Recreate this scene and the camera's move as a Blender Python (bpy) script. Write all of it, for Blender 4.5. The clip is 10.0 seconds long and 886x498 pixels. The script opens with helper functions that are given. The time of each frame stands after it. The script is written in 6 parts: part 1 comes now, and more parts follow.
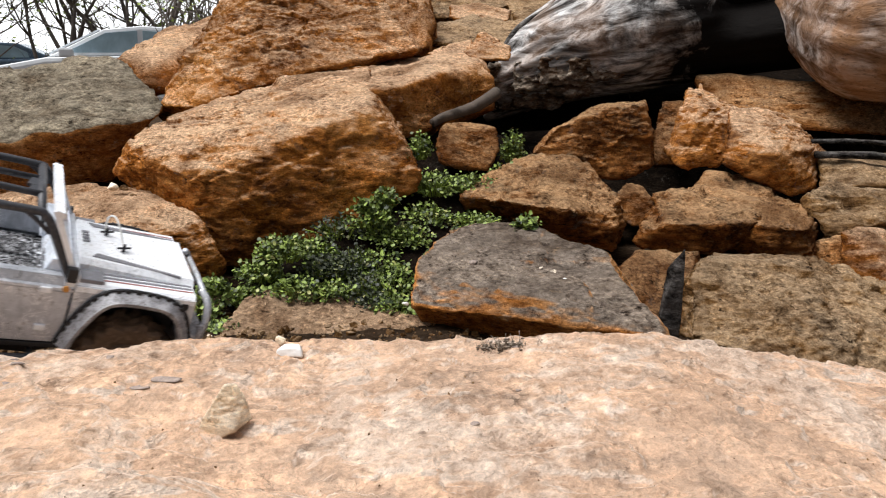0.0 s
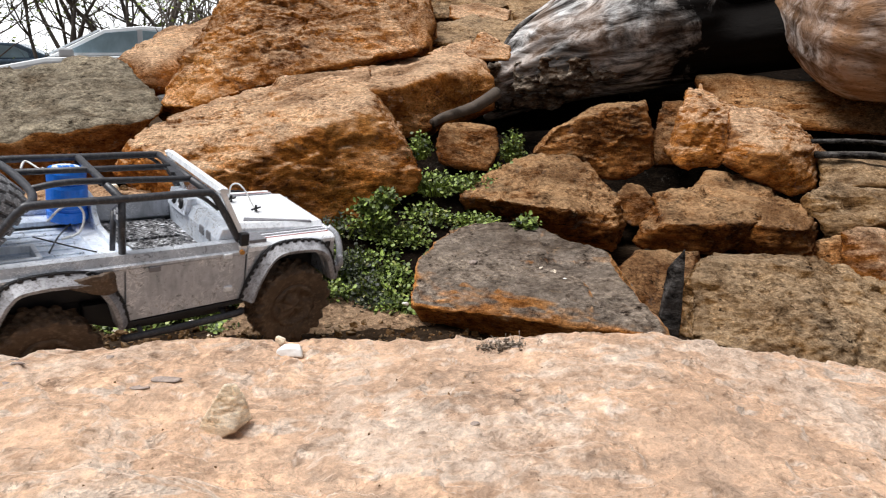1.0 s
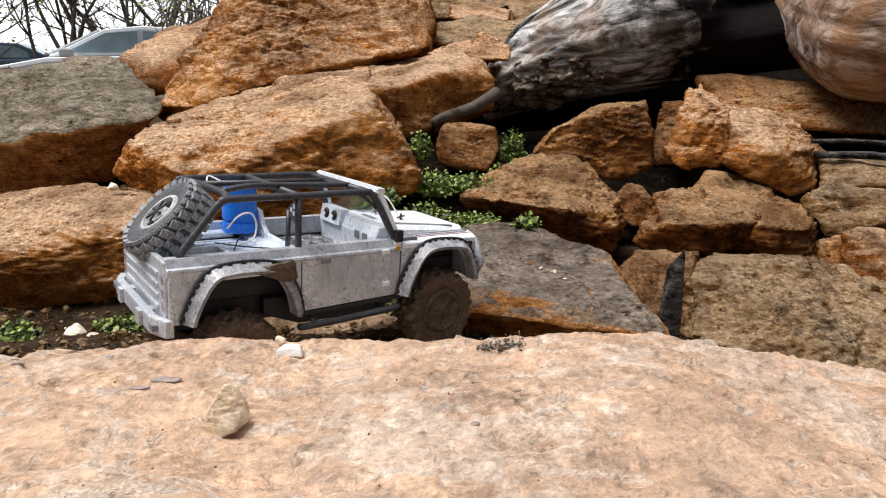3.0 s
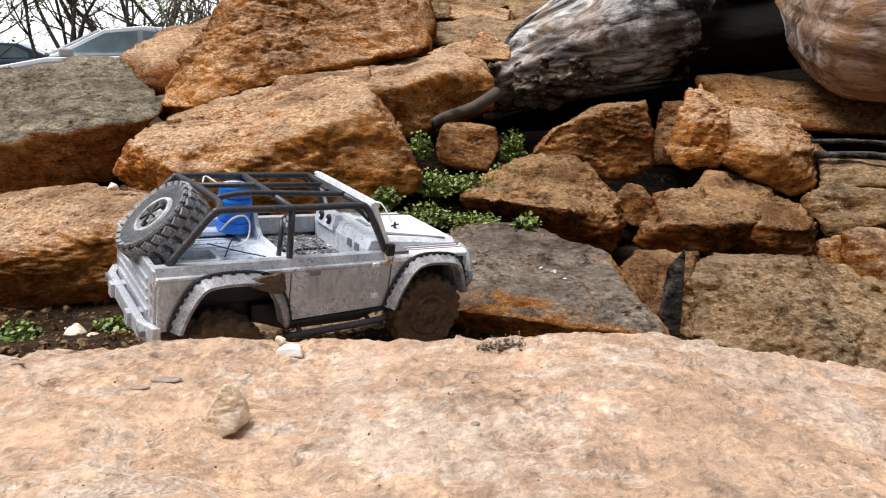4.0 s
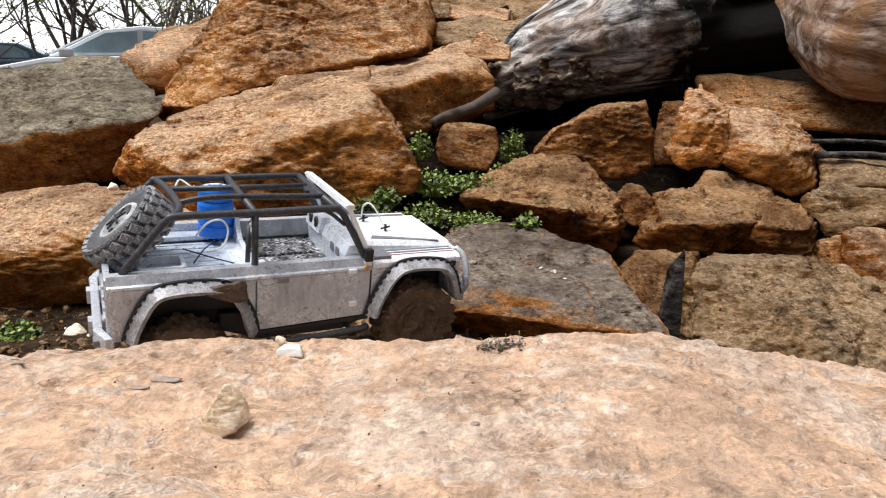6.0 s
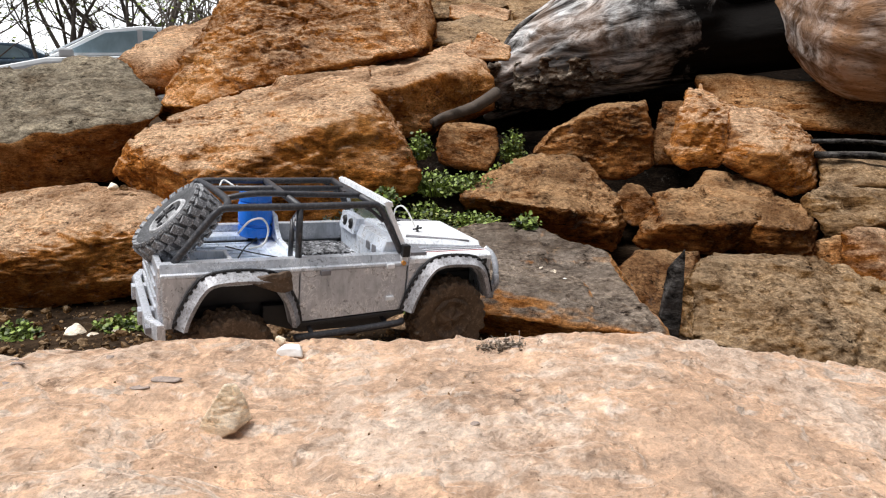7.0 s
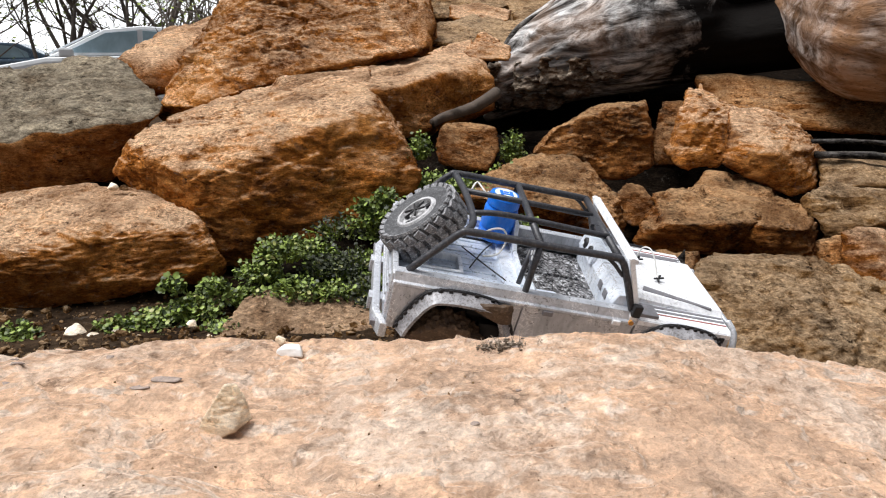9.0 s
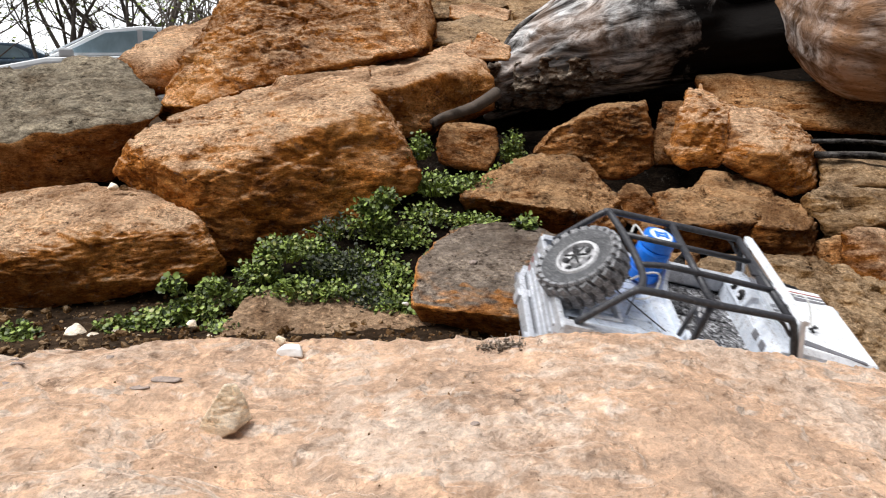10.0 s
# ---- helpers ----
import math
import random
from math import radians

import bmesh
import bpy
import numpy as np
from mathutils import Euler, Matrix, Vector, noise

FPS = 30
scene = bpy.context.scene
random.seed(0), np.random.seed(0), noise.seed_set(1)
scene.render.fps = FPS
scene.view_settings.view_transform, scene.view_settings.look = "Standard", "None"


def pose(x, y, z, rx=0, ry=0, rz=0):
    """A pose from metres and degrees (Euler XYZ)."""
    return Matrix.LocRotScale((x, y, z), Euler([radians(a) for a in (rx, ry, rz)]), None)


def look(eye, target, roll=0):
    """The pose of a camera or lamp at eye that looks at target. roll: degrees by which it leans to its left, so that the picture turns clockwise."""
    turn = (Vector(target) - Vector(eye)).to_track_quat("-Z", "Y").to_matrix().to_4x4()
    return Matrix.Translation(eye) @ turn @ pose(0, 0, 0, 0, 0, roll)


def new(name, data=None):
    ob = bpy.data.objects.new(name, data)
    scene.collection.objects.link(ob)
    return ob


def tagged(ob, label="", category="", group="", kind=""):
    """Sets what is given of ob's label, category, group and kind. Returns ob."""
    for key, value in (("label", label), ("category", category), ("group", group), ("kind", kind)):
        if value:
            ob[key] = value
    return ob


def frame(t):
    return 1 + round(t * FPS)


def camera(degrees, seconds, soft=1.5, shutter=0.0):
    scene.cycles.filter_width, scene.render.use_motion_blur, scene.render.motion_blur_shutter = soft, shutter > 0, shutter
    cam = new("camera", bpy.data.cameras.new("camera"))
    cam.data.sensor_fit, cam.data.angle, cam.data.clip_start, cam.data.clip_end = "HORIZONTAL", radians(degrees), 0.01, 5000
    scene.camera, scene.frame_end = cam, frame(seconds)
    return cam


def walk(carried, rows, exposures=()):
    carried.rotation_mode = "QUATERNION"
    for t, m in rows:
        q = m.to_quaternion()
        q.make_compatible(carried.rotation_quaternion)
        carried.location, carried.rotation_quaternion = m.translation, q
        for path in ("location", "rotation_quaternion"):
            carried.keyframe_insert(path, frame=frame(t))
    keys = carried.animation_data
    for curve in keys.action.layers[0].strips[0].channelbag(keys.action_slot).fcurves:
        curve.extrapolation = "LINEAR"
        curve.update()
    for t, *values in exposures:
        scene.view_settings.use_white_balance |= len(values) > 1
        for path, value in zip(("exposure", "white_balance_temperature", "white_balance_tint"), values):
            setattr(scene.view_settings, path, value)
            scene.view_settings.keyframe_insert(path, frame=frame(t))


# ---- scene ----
LENS = 65.97
cam = camera(LENS, 10.0, soft=1.1, shutter=0.4)
CAM = pose(0, 0, 0.36, 90 - 16.0, 0, 0)
walk(cam, [(0, CAM), (10, CAM)])

# ---- light: a bright overcast sky ----
scene.view_settings.exposure = 1.37
world = bpy.data.worlds.new("overcast_sky")
scene.world = world
world.use_nodes = True
wn, wl = world.node_tree.nodes, world.node_tree.links
sky = wn.new("ShaderNodeTexSky")
sky.sky_type = "NISHITA"
sky.sun_disc = False
sky.sun_elevation, sky.sun_rotation = radians(82), radians(45)
sky.air_density, sky.dust_density = 1.0, 3.0
pale = wn.new("ShaderNodeHueSaturation")
pale.inputs["Saturation"].default_value = 0.3
wl.new(sky.outputs[0], pale.inputs["Color"])
wl.new(pale.outputs[0], wn["Background"].inputs["Color"])
wn["Background"].inputs["Strength"].default_value = 0.032
sun = new("sun", bpy.data.lights.new("sun", "SUN"))
sun.data.energy, sun.data.angle, sun.data.color = 2.1, radians(36), (1.0, 0.99, 0.985)
sun.matrix_world = look((0, 0, 0), (0.42, 0.06, -1.0))
# ---- tools ----
def fade(t):
    return t * t * t * (t * (t * 6 - 15) + 10)


PERM = np.random.RandomState(7).permutation(256)
GRAD = np.random.RandomState(8).normal(size=(256, 3))
GRAD /= np.linalg.norm(GRAD, axis=1)[:, None]


def perlin(p):
    """Gradient noise at rows of places, about -0.6 to 0.6."""
    base = np.floor(p).astype(int)
    f = p - base
    u = fade(f)
    total = np.zeros(len(p))
    for i in (0, 1):
        for j in (0, 1):
            for k in (0, 1):
                h = PERM[(PERM[(PERM[(base[:, 0] + i) & 255] + base[:, 1] + j) & 255] + base[:, 2] + k) & 255]
                g = (GRAD[h] * (f - (i, j, k))).sum(1)
                wx = u[:, 0] if i else 1 - u[:, 0]
                wy = u[:, 1] if j else 1 - u[:, 1]
                wz = u[:, 2] if k else 1 - u[:, 2]
                total += g * wx * wy * wz
    return total


def fbm(p, octaves=4, gain=0.5):
    return sum(gain ** n * perlin(p * 2.03 ** n + 17.3 * n) for n in range(octaves))


def chips(p, seed):
    """Broken facets: the space is split into cells, each with a tilted plane of its own."""
    base = np.floor(p).astype(int)
    best = np.full(len(p), 9.0)
    height = np.zeros(len(p))
    for i in (-1, 0, 1):
        for j in (-1, 0, 1):
            for k in (-1, 0, 1):
                c = base + (i, j, k)
                h = PERM[(PERM[(PERM[(c[:, 0] + seed) & 255] + c[:, 1]) & 255] + c[:, 2]) & 255]
                point = c + 0.5 + 0.33 * GRAD[h]
                d = ((p - point) ** 2).sum(1)
                near = d < best
                best = np.where(near, d, best)
                height = np.where(near, ((p - point) * GRAD[(h * 7 + 3) & 255]).sum(1) + 0.35 * GRAD[(h * 3 + 1) & 255, 0], height)
    return height


def finish(name, bm, material, smooth=True):
    mesh = bpy.data.meshes.new(name)
    bm.normal_update()
    bm.to_mesh(mesh)
    bm.free()
    if material:
        mesh.materials.append(material)
    mesh.shade_smooth() if smooth else mesh.shade_flat()
    return mesh


def part(name, bm, material, parent, label="", smooth=False):
    """Links a bmesh as one mesh object under a thing or under a part."""
    ob = new(name, finish(name, bm, material, smooth))
    ob.parent = parent
    return tagged(ob, label)


def empty(name, m=None):
    ob = new(name)
    ob.empty_display_size = 0.05
    if m is not None:
        ob.matrix_basis = m
    return ob


BALLS = {}


def ball(level):
    """Even directions and triangles of an icosphere."""
    if level not in BALLS:
        bm = bmesh.new()
        bmesh.ops.create_icosphere(bm, subdivisions=level, radius=1)
        BALLS[level] = (np.array([v.co[:] for v in bm.verts]), np.array([[v.index for v in f.verts] for f in bm.faces]))
        bm.free()
    return BALLS[level]


def rock_mesh(name, corners, seed, level=5, sharp=16, rough=1.0, strata=0.0, grain=1.0):
    """A weathered block: the planes of the corners' hull with worn edges, then knocks, cleft layers and grit."""
    c = np.array(corners, float)
    mid, half = (c.max(0) + c.min(0)) / 2, (c.max(0) - c.min(0)) / 2
    bm = bmesh.new()
    for q in (c - mid) / half:
        bm.verts.new(q)
    bmesh.ops.convex_hull(bm, input=bm.verts)
    bm.normal_update()
    planes = []
    for f in bm.faces:
        n = np.array(f.normal)
        d = float(n @ np.array(f.verts[0].co))
        if d < 0:
            n, d = -n, -d
        if d > 0.02 and not any(n @ m > 0.985 and abs(d - e) < 0.06 for m, e in planes):
            planes.append((n, d))
    bm.free()
    rnd = np.random.RandomState(seed)
    hull = (c - mid) / half
    for _ in range(8):
        n = rnd.normal(size=3)
        n /= np.linalg.norm(n)
        planes.append((n, float((hull @ n).max()) * rnd.uniform(0.955, 1.0)))
    normals, dist = np.array([n for n, d in planes]), np.array([d for n, d in planes])
    ways, tris = ball(level)
    sharp = sharp * 5.0
    reach = np.maximum(ways @ normals.T / dist, 1e-6)
    r = (reach ** sharp).sum(1) ** (-1 / sharp)
    places = ways * r[:, None] * half + mid
    size = float(half.mean())
    shift = np.array([seed * 3.7, seed * 1.9, seed * 5.3])

    def normals_of(pl):
        a, b, cc = pl[tris[:, 0]], pl[tris[:, 1]], pl[tris[:, 2]]
        fn = np.cross(b - a, cc - a)
        out = np.zeros_like(pl)
        for k in range(3):
            np.add.at(out, tris[:, k], fn)
        return out / (np.linalg.norm(out, axis=1)[:, None] + 1e-12)

    nv = normals_of(places)
    rough *= min(1.0, max(0.5, size / 0.17))
    off = min(size, 0.2) * 0.03 * fbm(places / (size * 0.8) + shift, 2)
    # flakes broken off in steps, with crisp rims
    warp = places + 0.016 * np.stack([perlin(places / 0.045 + shift + k * 9.1) for k in range(3)], 1)
    flake = fbm(warp * (1.0, 1.0, 2.2) / 0.13 + shift * 1.3, 4)
    steps = np.floor(flake * 6) / 6 + 0.25 * (flake - np.floor(flake * 6) / 6)
    off += rough * 0.007 * steps
    off += rough * (0.0065 * chips(warp * (1, 1, 1.6) / 0.085 + shift, seed) + 0.0034 * chips(warp * (1, 1, 1.5) / 0.033 + shift * 2, seed + 5))
    off += rough * min(0.012, 0.06 * size) * chips((warp + 0.02 * perlin(places / 0.1 + shift)[:, None]) / max(0.1, min(0.2, 0.9 * size)) + shift * 1.7, seed + 9)
    # a few narrow cracks
    crack = np.abs(fbm(warp / 0.2 + shift * 0.7, 2))
    off -= rough * 0.010 * np.clip(1 - crack / 0.016, 0, 1) * (fbm(places / 0.15 + shift, 2) > 0.05)
    if strata:
        tilt = places @ np.array([0.22, 0.1, 0.97]) + 0.02 * perlin(places / 0.15 + shift)
        layer = perlin(np.stack([tilt / 0.013, places[:, 0] * 4, places[:, 1] * 4], 1) + shift)
        off += strata * rough * 0.008 * layer * (1 - np.abs(nv[:, 2]))
    places = places + nv * off[:, None]
    nv = normals_of(places)
    fine = fbm(places * (1, 1, 1.5) / 0.014 + shift * 2.1, 3, 0.7)
    pocks = np.clip(perlin(places * (1, 1, 1.7) / 0.017 + shift * 3.3) - 0.22, 0, 1) * (fbm(places / 0.09 + shift, 2) > -0.05)
    places = places + nv * (rough * grain * (0.0046 * fine - 0.018 * pocks))[:, None]
    mesh = bpy.data.meshes.new(name)
    mesh.from_pydata(places.tolist(), [], tris.tolist())
    mesh.shade_smooth()
    return mesh


def boulder(name, material, label, mid, corners, seed, level=5, sharp=16, rough=1.0, strata=0.0):
    mesh = rock_mesh(name, [[1.012 * a for a in p] for p in corners], seed, level, sharp, rough, strata)
    mesh.materials.append(material)
    ob = new(name, mesh)
    ob.location = mid
    return tagged(ob, label, "earth" if name in ("dirt_mound", "soil_bank", "earth_bank") else "rock", "rocks of the pile")
# ---- shapes ----
def box(bm, x0, x1, y0, y1, z0, z1, bevel=0.0, m=None):
    made = bmesh.ops.create_cube(bm, size=1, matrix=(m or Matrix()) @ Matrix.Translation(((x0 + x1) / 2, (y0 + y1) / 2, (z0 + z1) / 2)) @ Matrix.Diagonal((x1 - x0, y1 - y0, z1 - z0, 1)))
    if bevel:
        edges = {e for v in made["verts"] for e in v.link_edges}
        bmesh.ops.bevel(bm, geom=list(edges), offset=bevel, segments=2, affect="EDGES", profile=0.6)
    return bm


def prism(bm, outline, a, b, axis="y", bevel=0.0):
    """An outline drawn across an axis and drawn out from a to b along it."""
    def at(p, s):
        return {"y": (p[0], s, p[1]), "x": (s, p[0], p[1]), "z": (p[0], p[1], s)}[axis]
    low, high = [bm.verts.new(at(p, a)) for p in outline], [bm.verts.new(at(p, b)) for p in outline]
    faces = [bm.faces.new(low), bm.faces.new(high[::-1])]
    n = len(outline)
    for k in range(n):
        faces.append(bm.faces.new((low[k], high[k], high[(k + 1) % n], low[(k + 1) % n])))
    bmesh.ops.recalc_face_normals(bm, faces=faces)
    if bevel:
        edges = {e for f in faces[:2] for e in f.edges}
        bmesh.ops.bevel(bm, geom=list(edges), offset=bevel, segments=2, affect="EDGES", profile=0.6)
    return bm


def tube(bm, points, radius, sides=10, closed=False):
    pts = [Vector(p) for p in points]
    n = len(pts)
    rings = []
    ref = None
    for k, p in enumerate(pts):
        before = pts[k - 1] if (k or closed) else p
        after = pts[(k + 1) % n] if (k < n - 1 or closed) else p
        way = (after - before).normalized()
        if ref is None:
            ref = way.orthogonal().normalized()
        ref = (ref - ref.dot(way) * way).normalized()
        side = way.cross(ref)
        r = radius(k / max(1, n - 1)) if callable(radius) else radius
        rings.append([bm.verts.new(p + r * (math.cos(2 * math.pi * s / sides) * ref + math.sin(2 * math.pi * s / sides) * side)) for s in range(sides)])
    for k in range(n if closed else n - 1):
        a, b = rings[k], rings[(k + 1) % n]
        for s in range(sides):
            bm.faces.new((a[s], a[(s + 1) % sides], b[(s + 1) % sides], b[s]))
    if not closed:
        bm.faces.new(rings[0][::-1])
        bm.faces.new(rings[-1])
    return bm


def curve(points, steps=6):
    """A smooth way through some points."""
    pts = [Vector(p) for p in points]
    out = []
    for k in range(len(pts) - 1):
        a, b, c, d = pts[max(k - 1, 0)], pts[k], pts[k + 1], pts[min(k + 2, len(pts) - 1)]
        for s in range(steps):
            t = s / steps
            out.append(0.5 * ((2 * b) + (c - a) * t + (2 * a - 5 * b + 4 * c - d) * t * t + (3 * b - a - 3 * c + d) * t ** 3))
    return out + [pts[-1]]


def lathe(bm, profile, sides=40, m=None):
    """Turns a profile of (radius, along y) round the y axis."""
    m = m or Matrix()
    rings = [[bm.verts.new(m @ Vector((r * math.cos(2 * math.pi * s / sides), y, r * math.sin(2 * math.pi * s / sides)))) for s in range(sides)] for r, y in profile]
    for a, b in zip(rings, rings[1:]):
        for s in range(sides):
            bm.faces.new((a[s], b[s], b[(s + 1) % sides], a[(s + 1) % sides]))
    return bm


def cylinder(bm, p, way, radius, length, sides=16):
    m = Matrix.Translation(p) @ Vector(way).to_track_quat("Z", "Y").to_matrix().to_4x4()
    bmesh.ops.create_cone(bm, cap_ends=True, segments=sides, radius1=radius, radius2=radius, depth=length, matrix=m)
    return bm


# ---- materials ----
def shader(name, rough=0.9, metal=0.0, spec=0.3):
    m = bpy.data.materials.new(name)
    m.use_nodes = True
    n, l = m.node_tree.nodes, m.node_tree.links
    b = n["Principled BSDF"]
    b.inputs["Roughness"].default_value, b.inputs["Metallic"].default_value = rough, metal
    b.inputs["Specular IOR Level"].default_value = spec
    return m, n, l, b


def noise_node(n, l, source, scale, detail=6.0, rough=0.6, distortion=0.0, ridged=False):
    x = n.new("ShaderNodeTexNoise")
    if ridged:
        x.noise_type = "RIDGED_MULTIFRACTAL"
    x.inputs["Scale"].default_value, x.inputs["Detail"].default_value = scale, detail
    x.inputs["Roughness"].default_value, x.inputs["Distortion"].default_value = rough, distortion
    l.new(source, x.inputs["Vector"])
    return x.outputs["Fac"]


def ramp(n, l, source, stops):
    x = n.new("ShaderNodeValToRGB")
    e = x.color_ramp.elements
    while len(e) < len(stops):
        e.new(0.5)
    for k, (at, col) in enumerate(stops):
        e[k].position, e[k].color = at, (*col, 1) if len(col) == 3 else col
    l.new(source, x.inputs["Fac"])
    return x.outputs["Color"]


def mix(n, l, fac, a, b, how="MIX"):
    x = n.new("ShaderNodeMix")
    x.data_type, x.blend_type = "RGBA", how
    for socket, value in ((x.inputs["Factor"], fac), (x.inputs["A"], a), (x.inputs["B"], b)):
        if hasattr(value, "links"):
            l.new(value, socket)
        else:
            socket.default_value = value if isinstance(value, float) else (*value, 1)
    return x.outputs["Result"]


def calc(n, l, op, a, b=0.0):
    x = n.new("ShaderNodeMath")
    x.operation = op
    for socket, value in zip(x.inputs, (a, b)):
        if hasattr(value, "links"):
            l.new(value, socket)
        else:
            socket.default_value = value
    return x.outputs[0]


def bump(n, l, b, height, strength, distance):
    x = n.new("ShaderNodeBump")
    x.inputs["Strength"].default_value, x.inputs["Distance"].default_value = strength, distance
    l.new(height, x.inputs["Height"])
    l.new(x.outputs[0], b.inputs["Normal"])
    return x


def place(n, l):
    """Object-space places, shifted for each object."""
    c = n.new("ShaderNodeTexCoord")
    o = n.new("ShaderNodeObjectInfo")
    v = n.new("ShaderNodeVectorMath")
    v.operation = "MULTIPLY_ADD"
    v.inputs[1].default_value = (1, 1, 1)
    s = n.new("ShaderNodeVectorMath")
    s.operation = "SCALE"
    s.inputs[0].default_value, = ((13.0, 7.0, 19.0),)
    l.new(o.outputs["Random"], s.inputs["Scale"])
    l.new(c.outputs["Object"], v.inputs[0])
    l.new(s.outputs[0], v.inputs[2])
    return v.outputs[0]


def rock_material(name, dark, main, light, dust, dust_light_amount, patina=None, patina_amount=0.0, patina_at=0.75, relief=0.022, spots=1.0, patina_wander=1.6):
    """Sandstone: iron-stained body, fine sandy grain, dark pits, and pale level faces: dust plus top light put into the
    colour.
    """
    m, n, l, b = shader(name, 0.92, 0, 0.06)
    p = place(n, l)
    flat = n.new("ShaderNodeMapping")
    flat.inputs["Rotation"].default_value, flat.inputs["Scale"].default_value = (0.1, 0.22, 0), (1, 1, 2.1)
    l.new(p, flat.inputs["Vector"])
    q = flat.outputs[0]
    big = noise_node(n, l, p, 6.0, 6, 0.62, 0.5)
    mid = noise_node(n, l, q, 26.0, 8, 0.70, 0.3)
    fine = noise_node(n, l, q, 110.0, 7, 0.72, 0.2)
    grit = noise_node(n, l, p, 420.0, 4, 0.75)
    col = ramp(n, l, calc(n, l, "ADD", calc(n, l, "MULTIPLY", big, 0.55), calc(n, l, "MULTIPLY", mid, 0.45)), [(0.41, dark), (0.49, main), (0.58, light)])
    geo = n.new("ShaderNodeNewGeometry")
    sep = n.new("ShaderNodeSeparateXYZ")
    l.new(geo.outputs["Normal"], sep.inputs[0])
    up = sep.outputs["Z"]
    # weathered patches of the level faces have lost their orange
    worn = ramp(n, l, noise_node(n, l, q, 7.5, 7, 0.68, 0.6), [(0.47, (0, 0, 0)), (0.60, (0.7,) * 3)])
    col = mix(n, l, calc(n, l, "MULTIPLY", worn, ramp(n, l, up, [(0.15, (0.12,) * 3), (0.65, (1, 1, 1))])), col, tuple(0.45 * a + 0.55 * g for a, g in zip(light, dust)))
    # level faces paler, broken up by the grain: dust, and top light in the colour
    ragged = calc(n, l, "ADD", calc(n, l, "MULTIPLY", calc(n, l, "SUBTRACT", mid, 0.5), 0.8), calc(n, l, "MULTIPLY", calc(n, l, "SUBTRACT", fine, 0.5), 0.9))
    lie = calc(n, l, "ADD", up, ragged)
    dust_and_toplight = ramp(n, l, lie, [(0.52, (0, 0, 0)), (1.0, (dust_light_amount,) * 3)])
    col = mix(n, l, dust_and_toplight, col, dust)
    if patina:
        over = calc(n, l, "ADD", up, calc(n, l, "MULTIPLY", calc(n, l, "SUBTRACT", big, 0.5), patina_wander))
        mask = ramp(n, l, over, [(patina_at - 0.07, (0, 0, 0)), (patina_at + 0.07, (patina_amount,) * 3)])
        tone = ramp(n, l, mid, [(0.34, tuple(0.42 * x for x in patina)), (0.5, patina), (0.64, tuple(1.5 * x for x in patina))])
        col = mix(n, l, mask, col, tone)
    stain = ramp(n, l, noise_node(n, l, p, 4.2, 7, 0.66, 0.8), [(0.40, (0.50, 0.45, 0.41)), (0.52, (1, 1, 1)), (0.64, (1.22, 1.2, 1.16))])
    col = mix(n, l, min(1.0, spots * spots), col, stain, "MULTIPLY")
    # sandy speckle, dark pits and pale crust
    speck = ramp(n, l, fine, [(0.39, (0.42, 0.37, 0.33)), (0.475, (0.95, 0.94, 0.93)), (0.53, (1, 1, 1)), (0.61, (1.7, 1.66, 1.58))])
    uneven = ramp(n, l, noise_node(n, l, p, 9.0, 5, 0.65, 0.6), [(0.38, (0.4 * spots,) * 3), (0.60, (1.0 * spots,) * 3)])
    col = mix(n, l, uneven, col, speck, "MULTIPLY")
    sand = ramp(n, l, grit, [(0.35, (0.68, 0.66, 0.64)), (0.5, (1, 1, 1)), (0.66, (1.35, 1.33, 1.3))])
    col = mix(n, l, min(1.0, 0.8 * spots), col, sand, "MULTIPLY")
    pits = ramp(n, l, noise_node(n, l, q, 52.0, 6, 0.72, 0.3), [(0.36, (0.10, 0.075, 0.06)), (0.405, (1, 1, 1))])
    col = mix(n, l, uneven, col, pits, "MULTIPLY")
    lichen = ramp(n, l, noise_node(n, l, p, 30.0, 8, 0.76, 0.2), [(0.59, (0, 0, 0)), (0.64, (0.55 * spots,) * 3)])
    col = mix(n, l, lichen, col, mix(n, l, 0.6, col, (0.19, 0.165, 0.14)))
    vein = noise_node(n, l, p, 6.0, 5, 0.55, 0.3)
    seam = ramp(n, l, vein, [(0.488, (1, 1, 1)), (0.499, (0.25, 0.2, 0.17)), (0.501, (0.25, 0.2, 0.17)), (0.512, (1, 1, 1))])
    col = mix(n, l, calc(n, l, "MULTIPLY", uneven, 0.45), col, seam, "MULTIPLY")
    crust = ramp(n, l, noise_node(n, l, q, 34.0, 8, 0.75, 0.1), [(0.58, (0, 0, 0)), (0.68, (0.5 * spots,) * 3)])
    col = mix(n, l, crust, col, dust)
    l.new(col, b.inputs["Base Color"])
    h = calc(n, l, "ADD", calc(n, l, "MULTIPLY", mid, 0.85), calc(n, l, "ADD", calc(n, l, "MULTIPLY", fine, 0.42), calc(n, l, "MULTIPLY", grit, 0.16)))
    bump(n, l, b, h, 1.0, relief)
    return m


